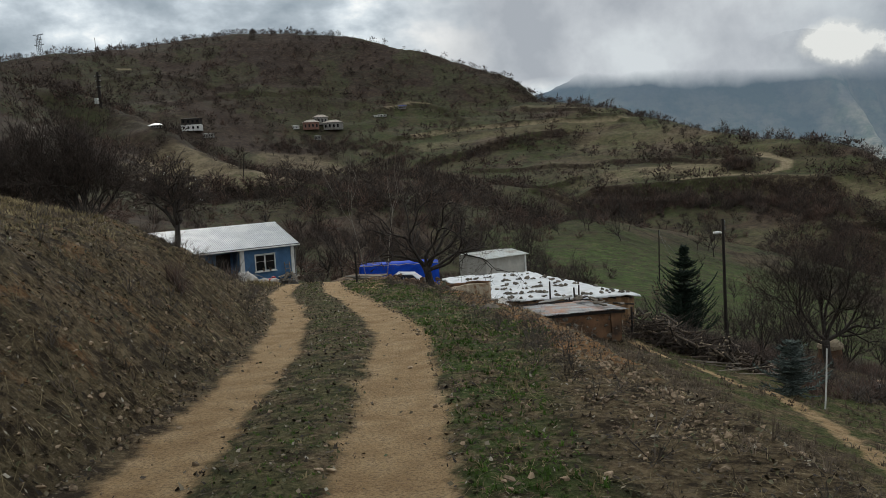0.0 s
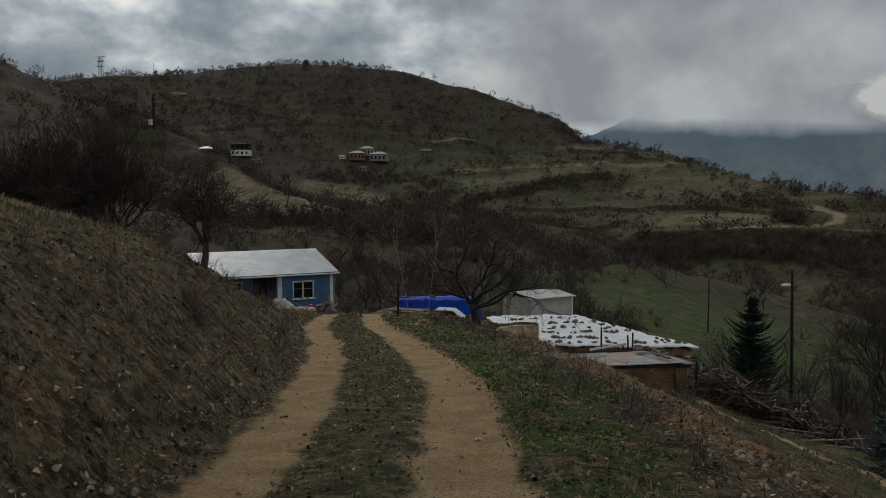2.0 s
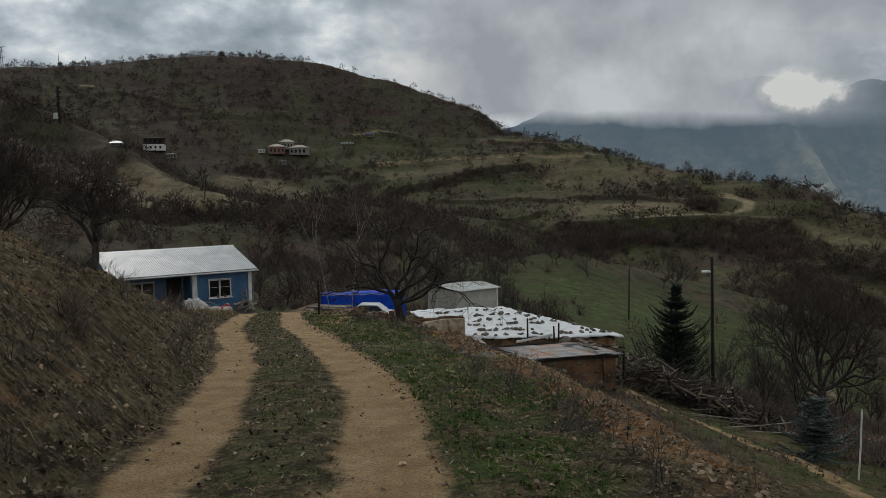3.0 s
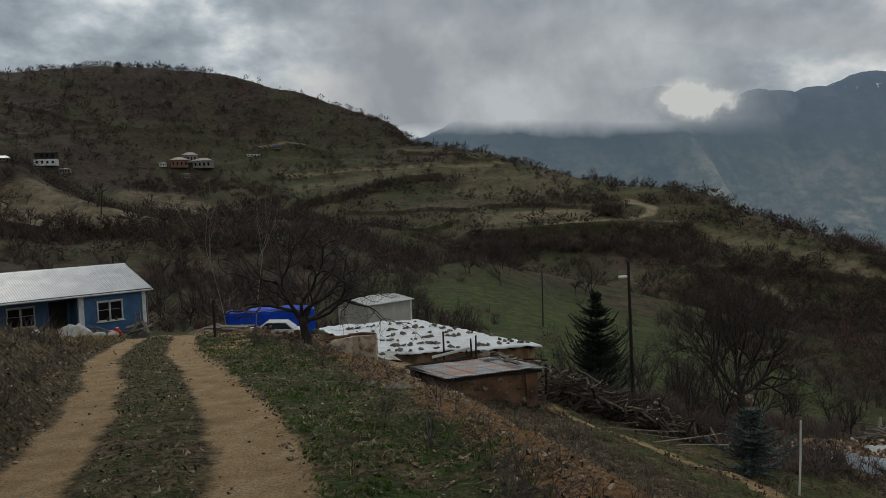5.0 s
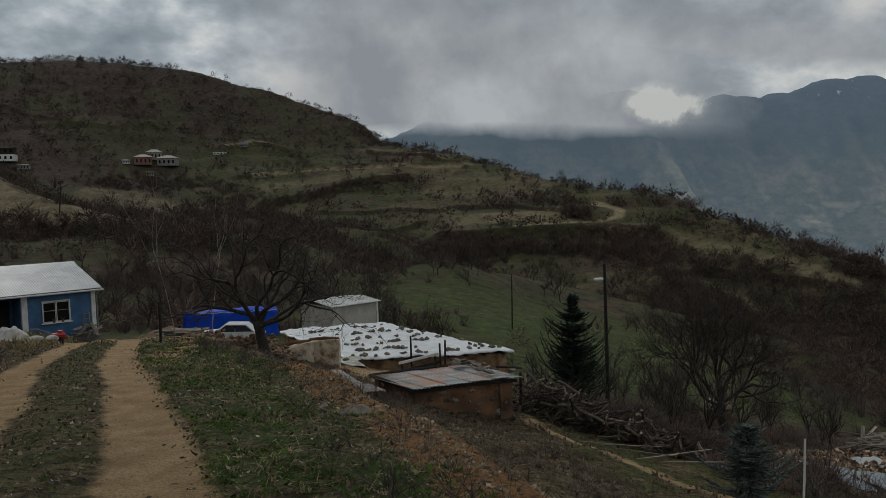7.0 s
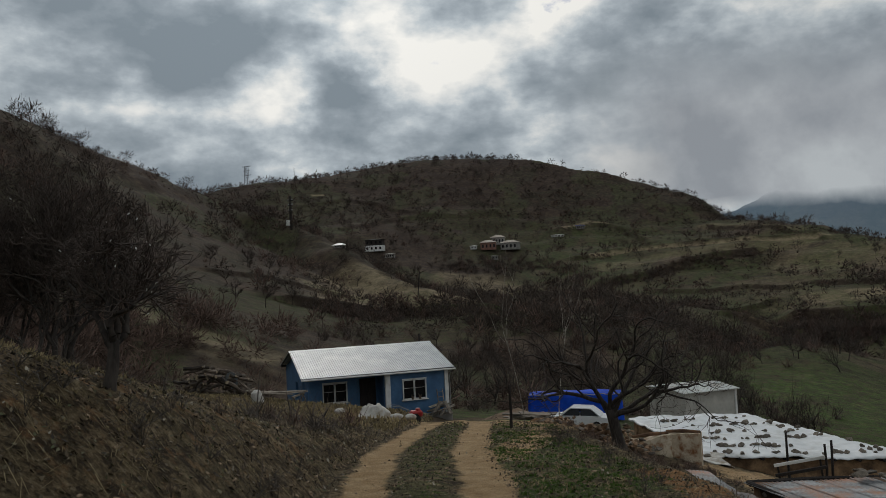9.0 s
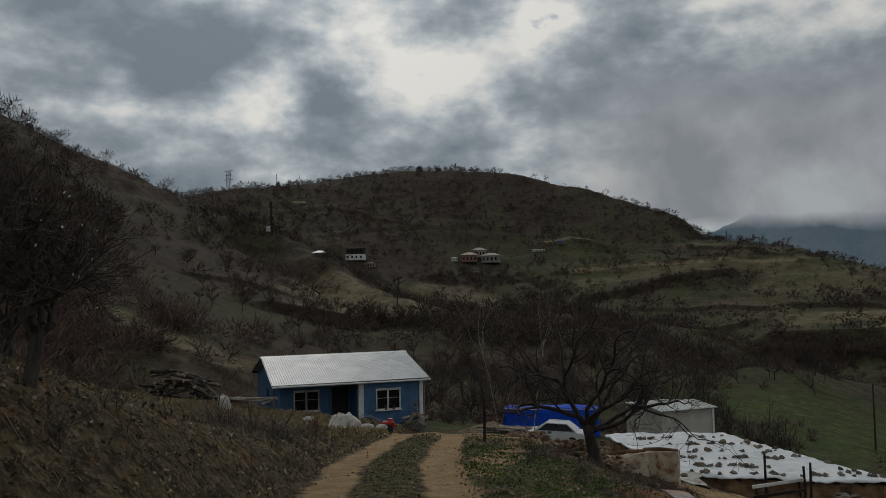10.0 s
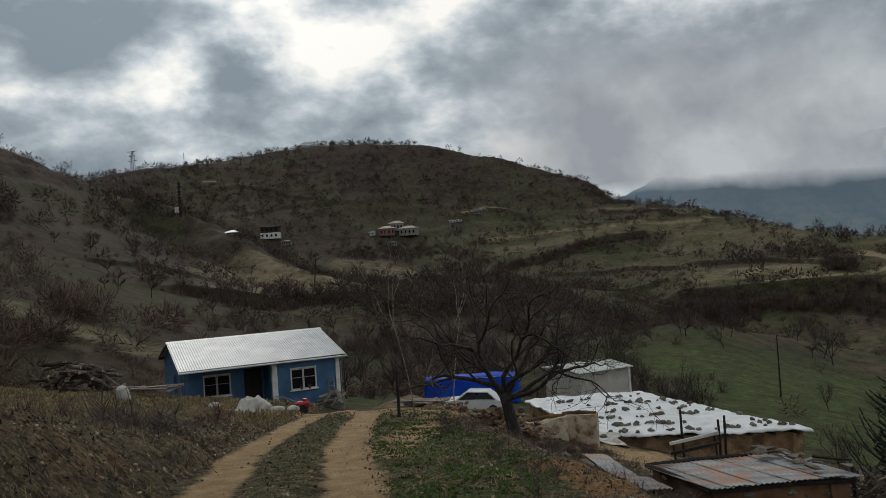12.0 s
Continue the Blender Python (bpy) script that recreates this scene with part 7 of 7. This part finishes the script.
def grey_shed():
    m = Matrix.Translation((4.6, 55.8, -11.35)) @ Matrix.Rotation(math.atan2(0.499, 0.867), 4, "Z")
    t = thing("grey_shed", m, "plain grey rendered shed with a low metal roof", "shed")
    H = 3.42
    for s, p in (((3.6, 0.2, H), (1.8, 0.1, H / 2)), ((0.2, 3.2, H), (0.1, 1.8, H / 2)), ((0.2, 3.2, H), (3.5, 1.8, H / 2)), ((3.6, 0.2, H), (1.8, 3.5, H / 2))):
        bm = bmesh.new()
        box(bm, s, p)
        part("wall", bm, M_GREYWALL, t)
    bm = bmesh.new()
    box(bm, (0.16, 0.05, H), (3.55, -0.03, H / 2), bevel=0.01)
    part("corner_trim", bm, M_WHITE, t, "pale corner trim")
    ribbed_roof(t, "roof", -0.15, 3.8, -0.2, H + 0.02, 1.8, H + 0.22, 0.2, M_PALETIN)
    ribbed_roof(t, "roof", -0.15, 3.8, 3.8, H + 0.02, 1.8, H + 0.22, 0.2, M_PALETIN)


grey_shed()


def covered_stack():
    x0, x1, y0, y1 = -5.8, 1.4, 70.3, 73.0
    z0 = at_ground(-2.5, 71.0) - 0.15
    t = thing("covered_stack", pose(0, 0, 0), "long stack covered with a bright blue tarpaulin", "tarpaulin")
    nu, nv, hh = 60, 14, -10.06
    verts, faces = [], []
    ring = [(x0, y0), (x1, y0), (x1, y1), (x0, y1)]
    per = []
    for k in range(4):
        a, b = Vector(ring[k]), Vector(ring[(k + 1) % 4])
        for i in range(24):
            per.append(a.lerp(b, i / 24))
    n = len(per)
    for j in range(9):
        f = j / 8
        for i, p in enumerate(per):
            wob = 0.09 * math.sin(i * 1.9) * (1 - f) + 0.08 * noise.noise(Vector((i * 0.35, f * 3, 2)))
            c = Vector(((x0 + x1) / 2, (y0 + y1) / 2))
            q = p + (p - c).normalized() * wob
            verts.append((q.x, q.y, z0 + (hh - z0) * f + 0.14 * noise.noise(Vector((p.x * 0.6, p.y * 0.6, 1))) * f))
    for j in range(8):
        for i in range(n):
            a, b = j * n + i, j * n + (i + 1) % n
            faces.append((a, b, b + n, a + n))
    top = len(verts)
    verts.append(((x0 + x1) / 2, (y0 + y1) / 2, hh + 0.06))
    faces += [(8 * n + i, 8 * n + (i + 1) % n, top) for i in range(n)]
    raw("tarpaulin", verts, faces, M_TARP, t, smooth=True)
    bm = bmesh.new()
    pts = [(x0 + (x1 - x0) * k / 20, y0 - 0.03, hh + 0.03 + 0.05 * math.sin(k * 1.7)) for k in range(21)]
    tube(bm, pts, [0.035] * 21, 5)
    part("rope", bm, M_SACK, t, "pale rope along the edge")


covered_stack()


def car():
    """An old white saloon."""
    x, y = -1.7, 60.4
    z = at_ground(x, y)
    t = thing("car", pose(x, y, -10.72, 0, 0, 172), "old white saloon car parked behind the rubble", "car")
    bm = bmesh.new()
    prof = [(-2.05, 0.35), (-2.08, 0.62), (-1.95, 0.82), (-1.0, 0.90), (1.05, 0.92), (2.0, 0.86), (2.08, 0.6), (2.04, 0.35)]
    rows = []
    for s, inset in ((-0.80, 0), (-0.72, 1), (0.72, 1), (0.80, 0)):
        rows.append([bm.verts.new((px, s if not inset else s, pz + (0.02 if inset and pz > 0.7 else 0))) for px, pz in prof])
    for a, b in zip(rows, rows[1:]):
        for i in range(len(prof) - 1):
            bm.faces.new((a[i], a[i + 1], b[i + 1], b[i]))
    bm.faces.new(rows[0][::-1]), bm.faces.new(rows[-1])
    part("body", bm, M_CAR, t, smooth=False)
    bm = bmesh.new()
    cab = [(-1.55, 0.9), (-0.95, 1.36), (0.35, 1.40), (1.05, 0.92)]
    rows = [[bm.verts.new((px, s * (0.78 if pz < 1 else 0.62), pz)) for px, pz in cab] for s in (-1, 1)]
    for i in range(3):
        bm.faces.new((rows[0][i], rows[0][i + 1], rows[1][i + 1], rows[1][i]))
    part("windscreens_and_roof", bm, M_CAR, t).name = "roof"
    for s in (-1, 1):
        for a, b in (((-1.38, -0.30)), ((-0.22, 0.88))):
            bm = bmesh.new()
            zt = 1.32
            lo, hi = a + (0.0 if a > -1 else 0.02), b
            pts = [(lo, 0.95), (hi, 0.95), (min(hi, 0.40) if a > -1 else hi, zt), (max(lo + 0.42, lo) if a < -1 else lo, zt)]
            vs = [bm.verts.new((px, s * (0.785 - 0.36 * (pz - 0.9)), pz)) for px, pz in pts]
            vi = [bm.verts.new((v.co.x, v.co.y - s * 0.02, v.co.z)) for v in vs]
            bm.faces.new(vs if s < 0 else vs[::-1]), bm.faces.new(vi if s > 0 else vi[::-1])
            for k in range(4):
                bm.faces.new((vs[k], vs[(k + 1) % 4], vi[(k + 1) % 4], vi[k]))
            part("side_window", bm, M_GLASS, t, "dark car window")
        bm = bmesh.new()
        tube(bm, [(-1.5, s * 0.77, 0.92), (-0.95, s * 0.63, 1.36), (0.35, s * 0.63, 1.40), (1.03, s * 0.77, 0.93)], [0.045] * 4, 5)
        part("roof_rail", bm, M_CAR, t)
        for wx in (-1.3, 1.3):
            bm = bmesh.new()
            tube(bm, [(wx, s * 0.66, 0.3), (wx, s * 0.83, 0.3)], [0.3, 0.3], 16)
            wheel = part("wheel", bm, M_RUBBER, t, "black tyre")
            bm = bmesh.new()
            tube(bm, [(wx, s * 0.80, 0.3), (wx, s * 0.845, 0.3)], [0.18, 0.17], 12)
            part("rim", bm, M_STEEL, wheel)
    for px in (-2.1, 2.1):
        bm = bmesh.new()
        box(bm, (0.09, 1.6, 0.14), (px, 0, 0.48), bevel=0.02)
        part("bumper", bm, M_RUBBER, t)


car()


# ---- poles and posts ----
def utility_pole(x, y, tall, label, lamp=False, lean=0.0, guys=False):
    t = thing("utility_pole", pose(x, y, at_ground(x, y), 0, lean, 0), label, "pole")
    bm = bmesh.new()
    tube(bm, [(0, 0, -0.5), (0, 0, tall * 0.5), (0, 0, tall)], [0.10, 0.085, 0.065], 8)
    part("shaft", bm, M_DARK, t)
    if lamp:
        bm = bmesh.new()
        tube(bm, [(0, 0, tall - 0.75), (-0.12, -0.02, tall - 0.7), (-0.2, -0.04, tall - 0.7)], [0.025] * 3, 6)
        part("bracket", bm, M_STEEL, t)
        bm = bmesh.new()
        box(bm, (0.42, 0.2, 0.13), (-0.32, -0.04, tall - 0.70), bevel=0.04)
        part("lamp_head", bm, M_WHITE, t, "pale street lamp head")
    for k in range(2):
        bm = bmesh.new()
        box(bm, (0.05, 0.05, 0.22), (0.09, 0, tall - 0.2 - 0.3 * k), bevel=0.01)
        part("insulator", bm, M_STEEL, t)
    if guys:
        for dx, dy in ((3.4, -1.0), (5.6, -2.0)):
            bm = bmesh.new()
            g = at_ground(x + dx, y + dy) - at_ground(x, y)
            tube(bm, [(0, 0, tall * 0.92), (dx / 2, dy / 2, (tall * 0.92 + g) / 2 - 0.1), (dx, dy, g)], [0.012] * 3, 4)
            part("guy_wire", bm, M_STEEL, t)


utility_pole(15.75, 39.5, at_ground(15.7, 39.5) * -1 - 4.15, "dark wooden street lamp pole", lamp=True, lean=-1.5)
utility_pole(29.8, 96.2, 6.6, "tall thin wooden pole in the meadow", guys=True)


def lone_post(x, y, tall, r, material, label, lean=(0, 0)):
    bm = bmesh.new()
    tube(bm, [(0, 0, -0.25), (0.01, 0, tall * 0.5), (0, 0.01, tall)], [r, r * 0.95, r * 0.85], 7)
    ob = part("post", bm, material)
    ob.matrix_basis = pose(x, y, at_ground(x, y), lean[0], lean[1], 0)
    tagged(ob, label, "post")


lone_post(-2.74, 31.6, 1.25, 0.045, M_DARK, "dark wooden post beside the road")
lone_post(10.35, 19.4, at_ground(10.35, 19.4) * -1 - 5.58, 0.022, M_WHITE, "thin pale peeled stake beside the foot path", (0, 1))


def satellite_dish():
    x, y = -18.6, 45.9
    t = thing("satellite_dish", pose(x, y, at_ground(x, y), 0, 0, -12), "grey satellite dish standing behind the wood pile", "dish")
    bm = bmesh.new()
    tube(bm, [(0, 0.1, -0.2), (0, 0.1, 0.75)], [0.03, 0.03], 6)
    part("stand", bm, M_STEEL, t)
    verts, faces, n = [], [], 24
    for s in (0, 0.02):
        for j in range(5):
            r = 0.42 * j / 4
            for i in range(n):
                a = 2 * math.pi * i / n
                verts.append((r * math.cos(a), -0.05 - 0.45 * r * r + s, 0.85 + r * math.sin(a)))
    for s in range(2):
        for j in range(4):
            for i in range(n):
                k = s * 5 * n + j * n
                f = (k + i, k + (i + 1) % n, k + n + (i + 1) % n, k + n + i)
                faces.append(f if s else f[::-1])
    raw("reflector", verts, faces, M_GALV, t, smooth=True)


satellite_dish()


def white_barrel():
    x, y = -14.3, 39.6
    bm = bmesh.new()
    tube(bm, [(0, 0, 0), (0, 0, 0.1), (0, 0, 0.4), (0, 0, 0.55), (0, 0, 0.62)], [0.2, 0.24, 0.24, 0.2, 0.1], 14)
    ob = part("jerrycan", bm, M_SACK)
    ob.matrix_basis = pose(x, y, at_ground(x, y), 8, -12, 0)
    tagged(ob, "dirty white plastic can in the grass", "can")


white_barrel()


# ---- the collapsed house below ----
def collapsed_house():
    rng = random.Random(91)
    spots, sizes = [], []
    for k in range(5200):
        a, r = rng.uniform(0, 2 * math.pi), math.sqrt(rng.random())
        x, y = 24.5 + 8.0 * r * math.cos(a) + 1.2 * r * math.sin(a), 30.6 + 3.6 * r * math.sin(a) + 2.2 * r * math.cos(a)
        lift = (0.55 + 0.04 * (x - 22)) * (1 - r ** 3) * rng.random()
        spots.append((x, y, at_ground(x, y) + 0.03 + lift))
        sizes.append(0.05 + 0.26 * rng.random() ** 2.5)
    heap_of("rubble", "brown stones, bricks and roof tiles of a collapsed house", spots, sizes, M_DEBRIS, 8)
    for k in range(86):
        f = rng.random()
        x, y = 24.2 + (3.2 * f if k < 58 else 7.5 * f) + rng.gauss(0, 0.35), 33.2 + 0.9 * f + rng.gauss(0, 0.5)
        z = at_ground(x, y) + 0.3 + (1.0 if k < 58 else 0.45) * rng.random()
        place("plank", PLANKS[rng.randrange(2, 6)], pose(x, y, z, rng.gauss(0, 14), rng.gauss(0, 10), rng.gauss(5, 28)) @ Matrix.Diagonal((0.62, 0.9, 1, 1)), "grey broken timber on the rubble", "plank", "timbers on the rubble")

    def tin(cx, cy, w, d, lift, rx, ry, rz, label, batten=False, mat=M_GALV):
        t = thing("tin_sheet", pose(cx, cy, at_ground(cx, cy) + lift, rx, ry, rz), label, "metal sheet")
        n, m = 30, 10
        verts, faces = [], []
        for s in (0, -0.012):
            for j in range(m + 1):
                for i in range(n + 1):
                    u, v = i / n - 0.5, j / m - 0.5
                    verts.append((u * w, v * d, s + 0.008 * math.sin(i * math.pi / 1.5) + 0.09 * noise.noise(Vector((u * 2 + cx, v * 2, 3))) + 0.12 * u * u))
        q = n + 1
        off = q * (m + 1)
        for j in range(m):
            for i in range(n):
                k = j * q + i
                faces += [(k, k + 1, k + q + 1, k + q), (off + k, off + k + q, off + k + q + 1, off + k + 1)]
        raw("sheet", verts, faces, mat, t)
        if batten:
            for k in range(4):
                bm = bmesh.new()
                box(bm, (w * 1.05, 0.09, 0.09), (0, d * (k / 3 - 0.5) * 0.85, 0.09), bevel=0.01)
                part("batten", bm, M_DARK, t)

    tin(18.3, 25.8, 2.1, 1.7, 0.14, 3, 13, 8, "bent grey roof sheet sliding off the rubble")
    tin(16.3, 25.5, 1.6, 1.5, 0.14, 6, 12, -8, "buckled grey roof sheet lying on branches")
    tin(20.9, 29.3, 1.3, 0.7, 0.38, 14, 6, 12, "pale roof sheet on top of the rubble", mat=M_PALETIN)
    tin(31.0, 33.0, 2.0, 2.0, 1.35, 58, -48, -4, "big tilted roof panel with dark battens", True)
    tin(28.0, 33.4, 1.6, 0.9, 0.7, 24, 6, 10, "torn grey roof sheet")
    brush = Sticks()
    for k in range(620):
        x, y = 13.5 + 13 * rng.random(), 21.6 + rng.gauss(0, 0.9) + 0.32 * (rng.random() * 14)
        p = Vector((x, y, at_ground(x, y)))
        q = p + Vector((rng.gauss(0, 0.35), rng.gauss(0, 0.3), rng.uniform(0.15, 0.75)))
        brush.add(p, q, 0.011, 0.003, 3)
    tagged(brush.build("bare_shrubs", M_TWIG), "dark bare shrubs along the edge of the rubble", "shrubs", kind="stuff")


collapsed_house()


def straw_dome():
    x, y = 20.6, 38.2
    z = at_ground(x, y)
    t = thing("clay_oven", pose(x, y, z), "round clay oven with a pale straw-and-earth cap", "oven")
    bm = bmesh.new()
    tube(bm, [(0, 0, -0.4), (0, 0, 0.4), (0, 0, 0.95)], [0.62, 0.6, 0.52], 16)
    part("base", bm, M_EARTH, t)
    bm = bmesh.new()
    tube(bm, [(0, 0, 0.9), (0, 0, 1.08), (0, 0, 1.25), (0, 0, 1.36)], [0.64, 0.60, 0.42, 0.1], 16)
    for v in bm.verts:
        v.co += Vector((0, 0, 0.06 * noise.noise(v.co * 5)))
    part("cap", bm, M_CUT, t, "pale straw cap")


straw_dome()


# ---- far houses and masts ----
def far_house(x, y, w, d, h, yaw, roof, wall, label, storeys=1, hip=1.6, base_wall=None):
    t = thing("far_house", pose(x, y, at_ground(x, y) - 0.4, 0, 0, yaw), label, "house", "")
    for k in range(storeys):
        bm = bmesh.new()
        z0, z1 = h * k / storeys, h * (k + 1) / storeys
        box(bm, (w * (1 - 0.06 * k), d, z1 - z0), (0, 0, (z0 + z1) / 2 + 0.4))
        part("storey", bm, base_wall if base_wall and k == storeys - 1 else wall, t)
        for j in range(4):
            bm = bmesh.new()
            box(bm, (w * 0.10, 0.1, (z1 - z0) * 0.42), (w * (-0.36 + 0.24 * j), -d / 2 - 0.03, (z0 + z1) / 2 + 0.45))
            part("window", bm, M_GLASS, t)
    bm = bmesh.new()
    e = 0.7
    z = h + 0.4
    vs = [bm.verts.new(p) for p in ((-w / 2 - e, -d / 2 - e, z), (w / 2 + e, -d / 2 - e, z), (w / 2 + e, d / 2 + e, z), (-w / 2 - e, d / 2 + e, z), (-w * 0.18, 0, z + hip), (w * 0.18, 0, z + hip))]
    for f in ((0, 1, 5, 4), (1, 2, 5), (2, 3, 4, 5), (3, 0, 4), (3, 2, 1, 0)):
        bm.faces.new([vs[k] for k in f])
    part("roof", bm, roof, t)


FAR = [(-61.0, 462, 9, 8, 4.2, 10, M_TILE, M_BRICKRED, "far red-walled house with a pale hipped roof"), (-48.5, 468, 10, 9, 4.2, -6, M_TILE, M_CONCRETE, "far grey house with a pale hipped roof"),
       (-56.5, 474, 8, 7, 4.4, 5, M_TILE, M_CONCRETE, "far house with a pale roof behind two others")]
for f in FAR:
    far_house(*f)
far_house(-119, 424, 10, 7, 6.4, 4, M_DARK, M_WHITE, "far white two-storey house with a dark upper floor", 2, 0.5, M_DARK)
far_house(-109, 418, 5, 4, 2.2, 4, M_GREYWALL, M_CONCRETE, "far low stone outbuilding", 1, 0.4)
far_house(-85, 262, 3.6, 2.6, 0.9, 8, M_ROOF, M_CONCRETE, "far hut with a white roof behind the spur", 1, 0.8)
far_house(-69, 458, 3.5, 3, 2.0, 0, M_WHITE, M_WHITE, "far small white shelter", 1, 0.3)
far_house(-55.5, 446, 3.5, 3, 2.4, 0, M_CONCRETE, M_CONCRETE, "far small grey shelter", 1, 0.3)
far_house(-8, 515, 5, 3, 2.2, 0, M_TARP, M_CONCRETE, "far shelter under a blue cover", 1, 0.4)
far_house(-22, 500, 8, 2, 1.2, 0, M_WHITE, M_WHITE, "far low white shelter", 1, 0.3)
far_house(139, 125, 2.2, 2.0, 1.5, 30, M_GALV, M_CONCRETE, "far hut with a white roof in the scrub", 1, 0.6)


def mast(x, y, tall, legs, arms, label, boxed=False):
    t = thing("power_mast", pose(x, y, at_ground(x, y) - 0.5, 0, 0, -20), label, "mast")
    w = legs
    for sx in (-1, 1):
        for sy in (-1, 1):
            bm = bmesh.new()
            tube(bm, [(sx * w, sy * w * 0.5, 0), (sx * w * 0.7, sy * w * 0.35, tall)], [0.16, 0.12] if w > 1 else [0.13, 0.10], 4)
            part("leg", bm, M_DARK, t)
    n = int(tall / 1.6)
    for k in range(n):
        z0, z1 = tall * k / n, tall * (k + 1) / n
        for sy in (-1, 1):
            a, b = w * (1 - 0.3 * k / n), w * (1 - 0.3 * (k + 1) / n)
            bm = bmesh.new()
            tube(bm, [(-a, sy * a * 0.5, z0), (b, sy * b * 0.5, z1)], [0.09, 0.09] if w > 1 else [0.07, 0.07], 4)
            part("brace", bm, M_DARK, t)
    for z, half in arms:
        bm = bmesh.new()
        box(bm, (half * 2, 0.25, 0.28), (0, 0, z))
        part("crossarm", bm, M_DARK, t)
        for s in (-1, -0.5, 0.5, 1):
            bm = bmesh.new()
            box(bm, (0.16, 0.16, 0.5), (s * half * 0.95, 0, z + 0.35))
            part("insulator", bm, M_STEEL, t)
    if boxed:
        bm = bmesh.new()
        box(bm, (1.3, 1.0, 2.0), (-0.9, -0.6, 3.0), bevel=0.05)
        part("transformer", bm, M_WHITE, t, "white transformer box")


mast(-250, 545, 14.5, 1.7, ((14.2, 4.2), (7.6, 4.2), (11.0, 3.0)), "dark lattice power mast on the crest of the hill")
mast(-110, 281, 13.0, 0.4, ((11.3, 1.3), (9.6, 1.0), (7.5, 0.9)), "dark lattice mast with a transformer on the shoulder", True)
lone_post(-48, 216, 7.6, 0.16, M_DARK, "leaning dark pole on the pale spur", (0, 6))
lone_post(-217, 556, 11, 0.2, M_DARK, "thin pole on the crest of the hill")

# ---- loose stones on road, bank and slope ----
def loose_stones():
    rng = random.Random(23)
    spots, sizes = [], []
    for k in range(7800):
        y = 2.0 + 32 * rng.random() ** 1.3
        c, kind = float(road_x(y)), rng.random()
        if kind < 0.28:
            x = c - 1.35 - abs(rng.gauss(0, 0.9))
        elif kind < 0.72:
            y = 5.0 + 14 * rng.random()
            x = float(brow_x(y)) + rng.gauss(-0.2, 0.42)
        elif kind < 0.84:
            x = c + rng.choice((-1.25, -0.45, 0.45, 1.3)) + rng.gauss(0, 0.12)
        else:
            x = c + rng.uniform(1.4, 3.6)
        s = 0.018 + 0.075 * rng.random() ** 4
        spots.append((x, y, at_ground(x, y) + 0.12 * s))
        sizes.append(s)
    heap_of("pebbles", "small pale stones strewn over road edge and bank", spots, sizes, M_PEBBLE, 5)


M_PEBBLE = surface("pebble", (0.11, 0.072, 0.044), (0.36, 0.27, 0.18), 20.0, 0.9, bump=0.2, per="island", spread=0.5)
loose_stones()
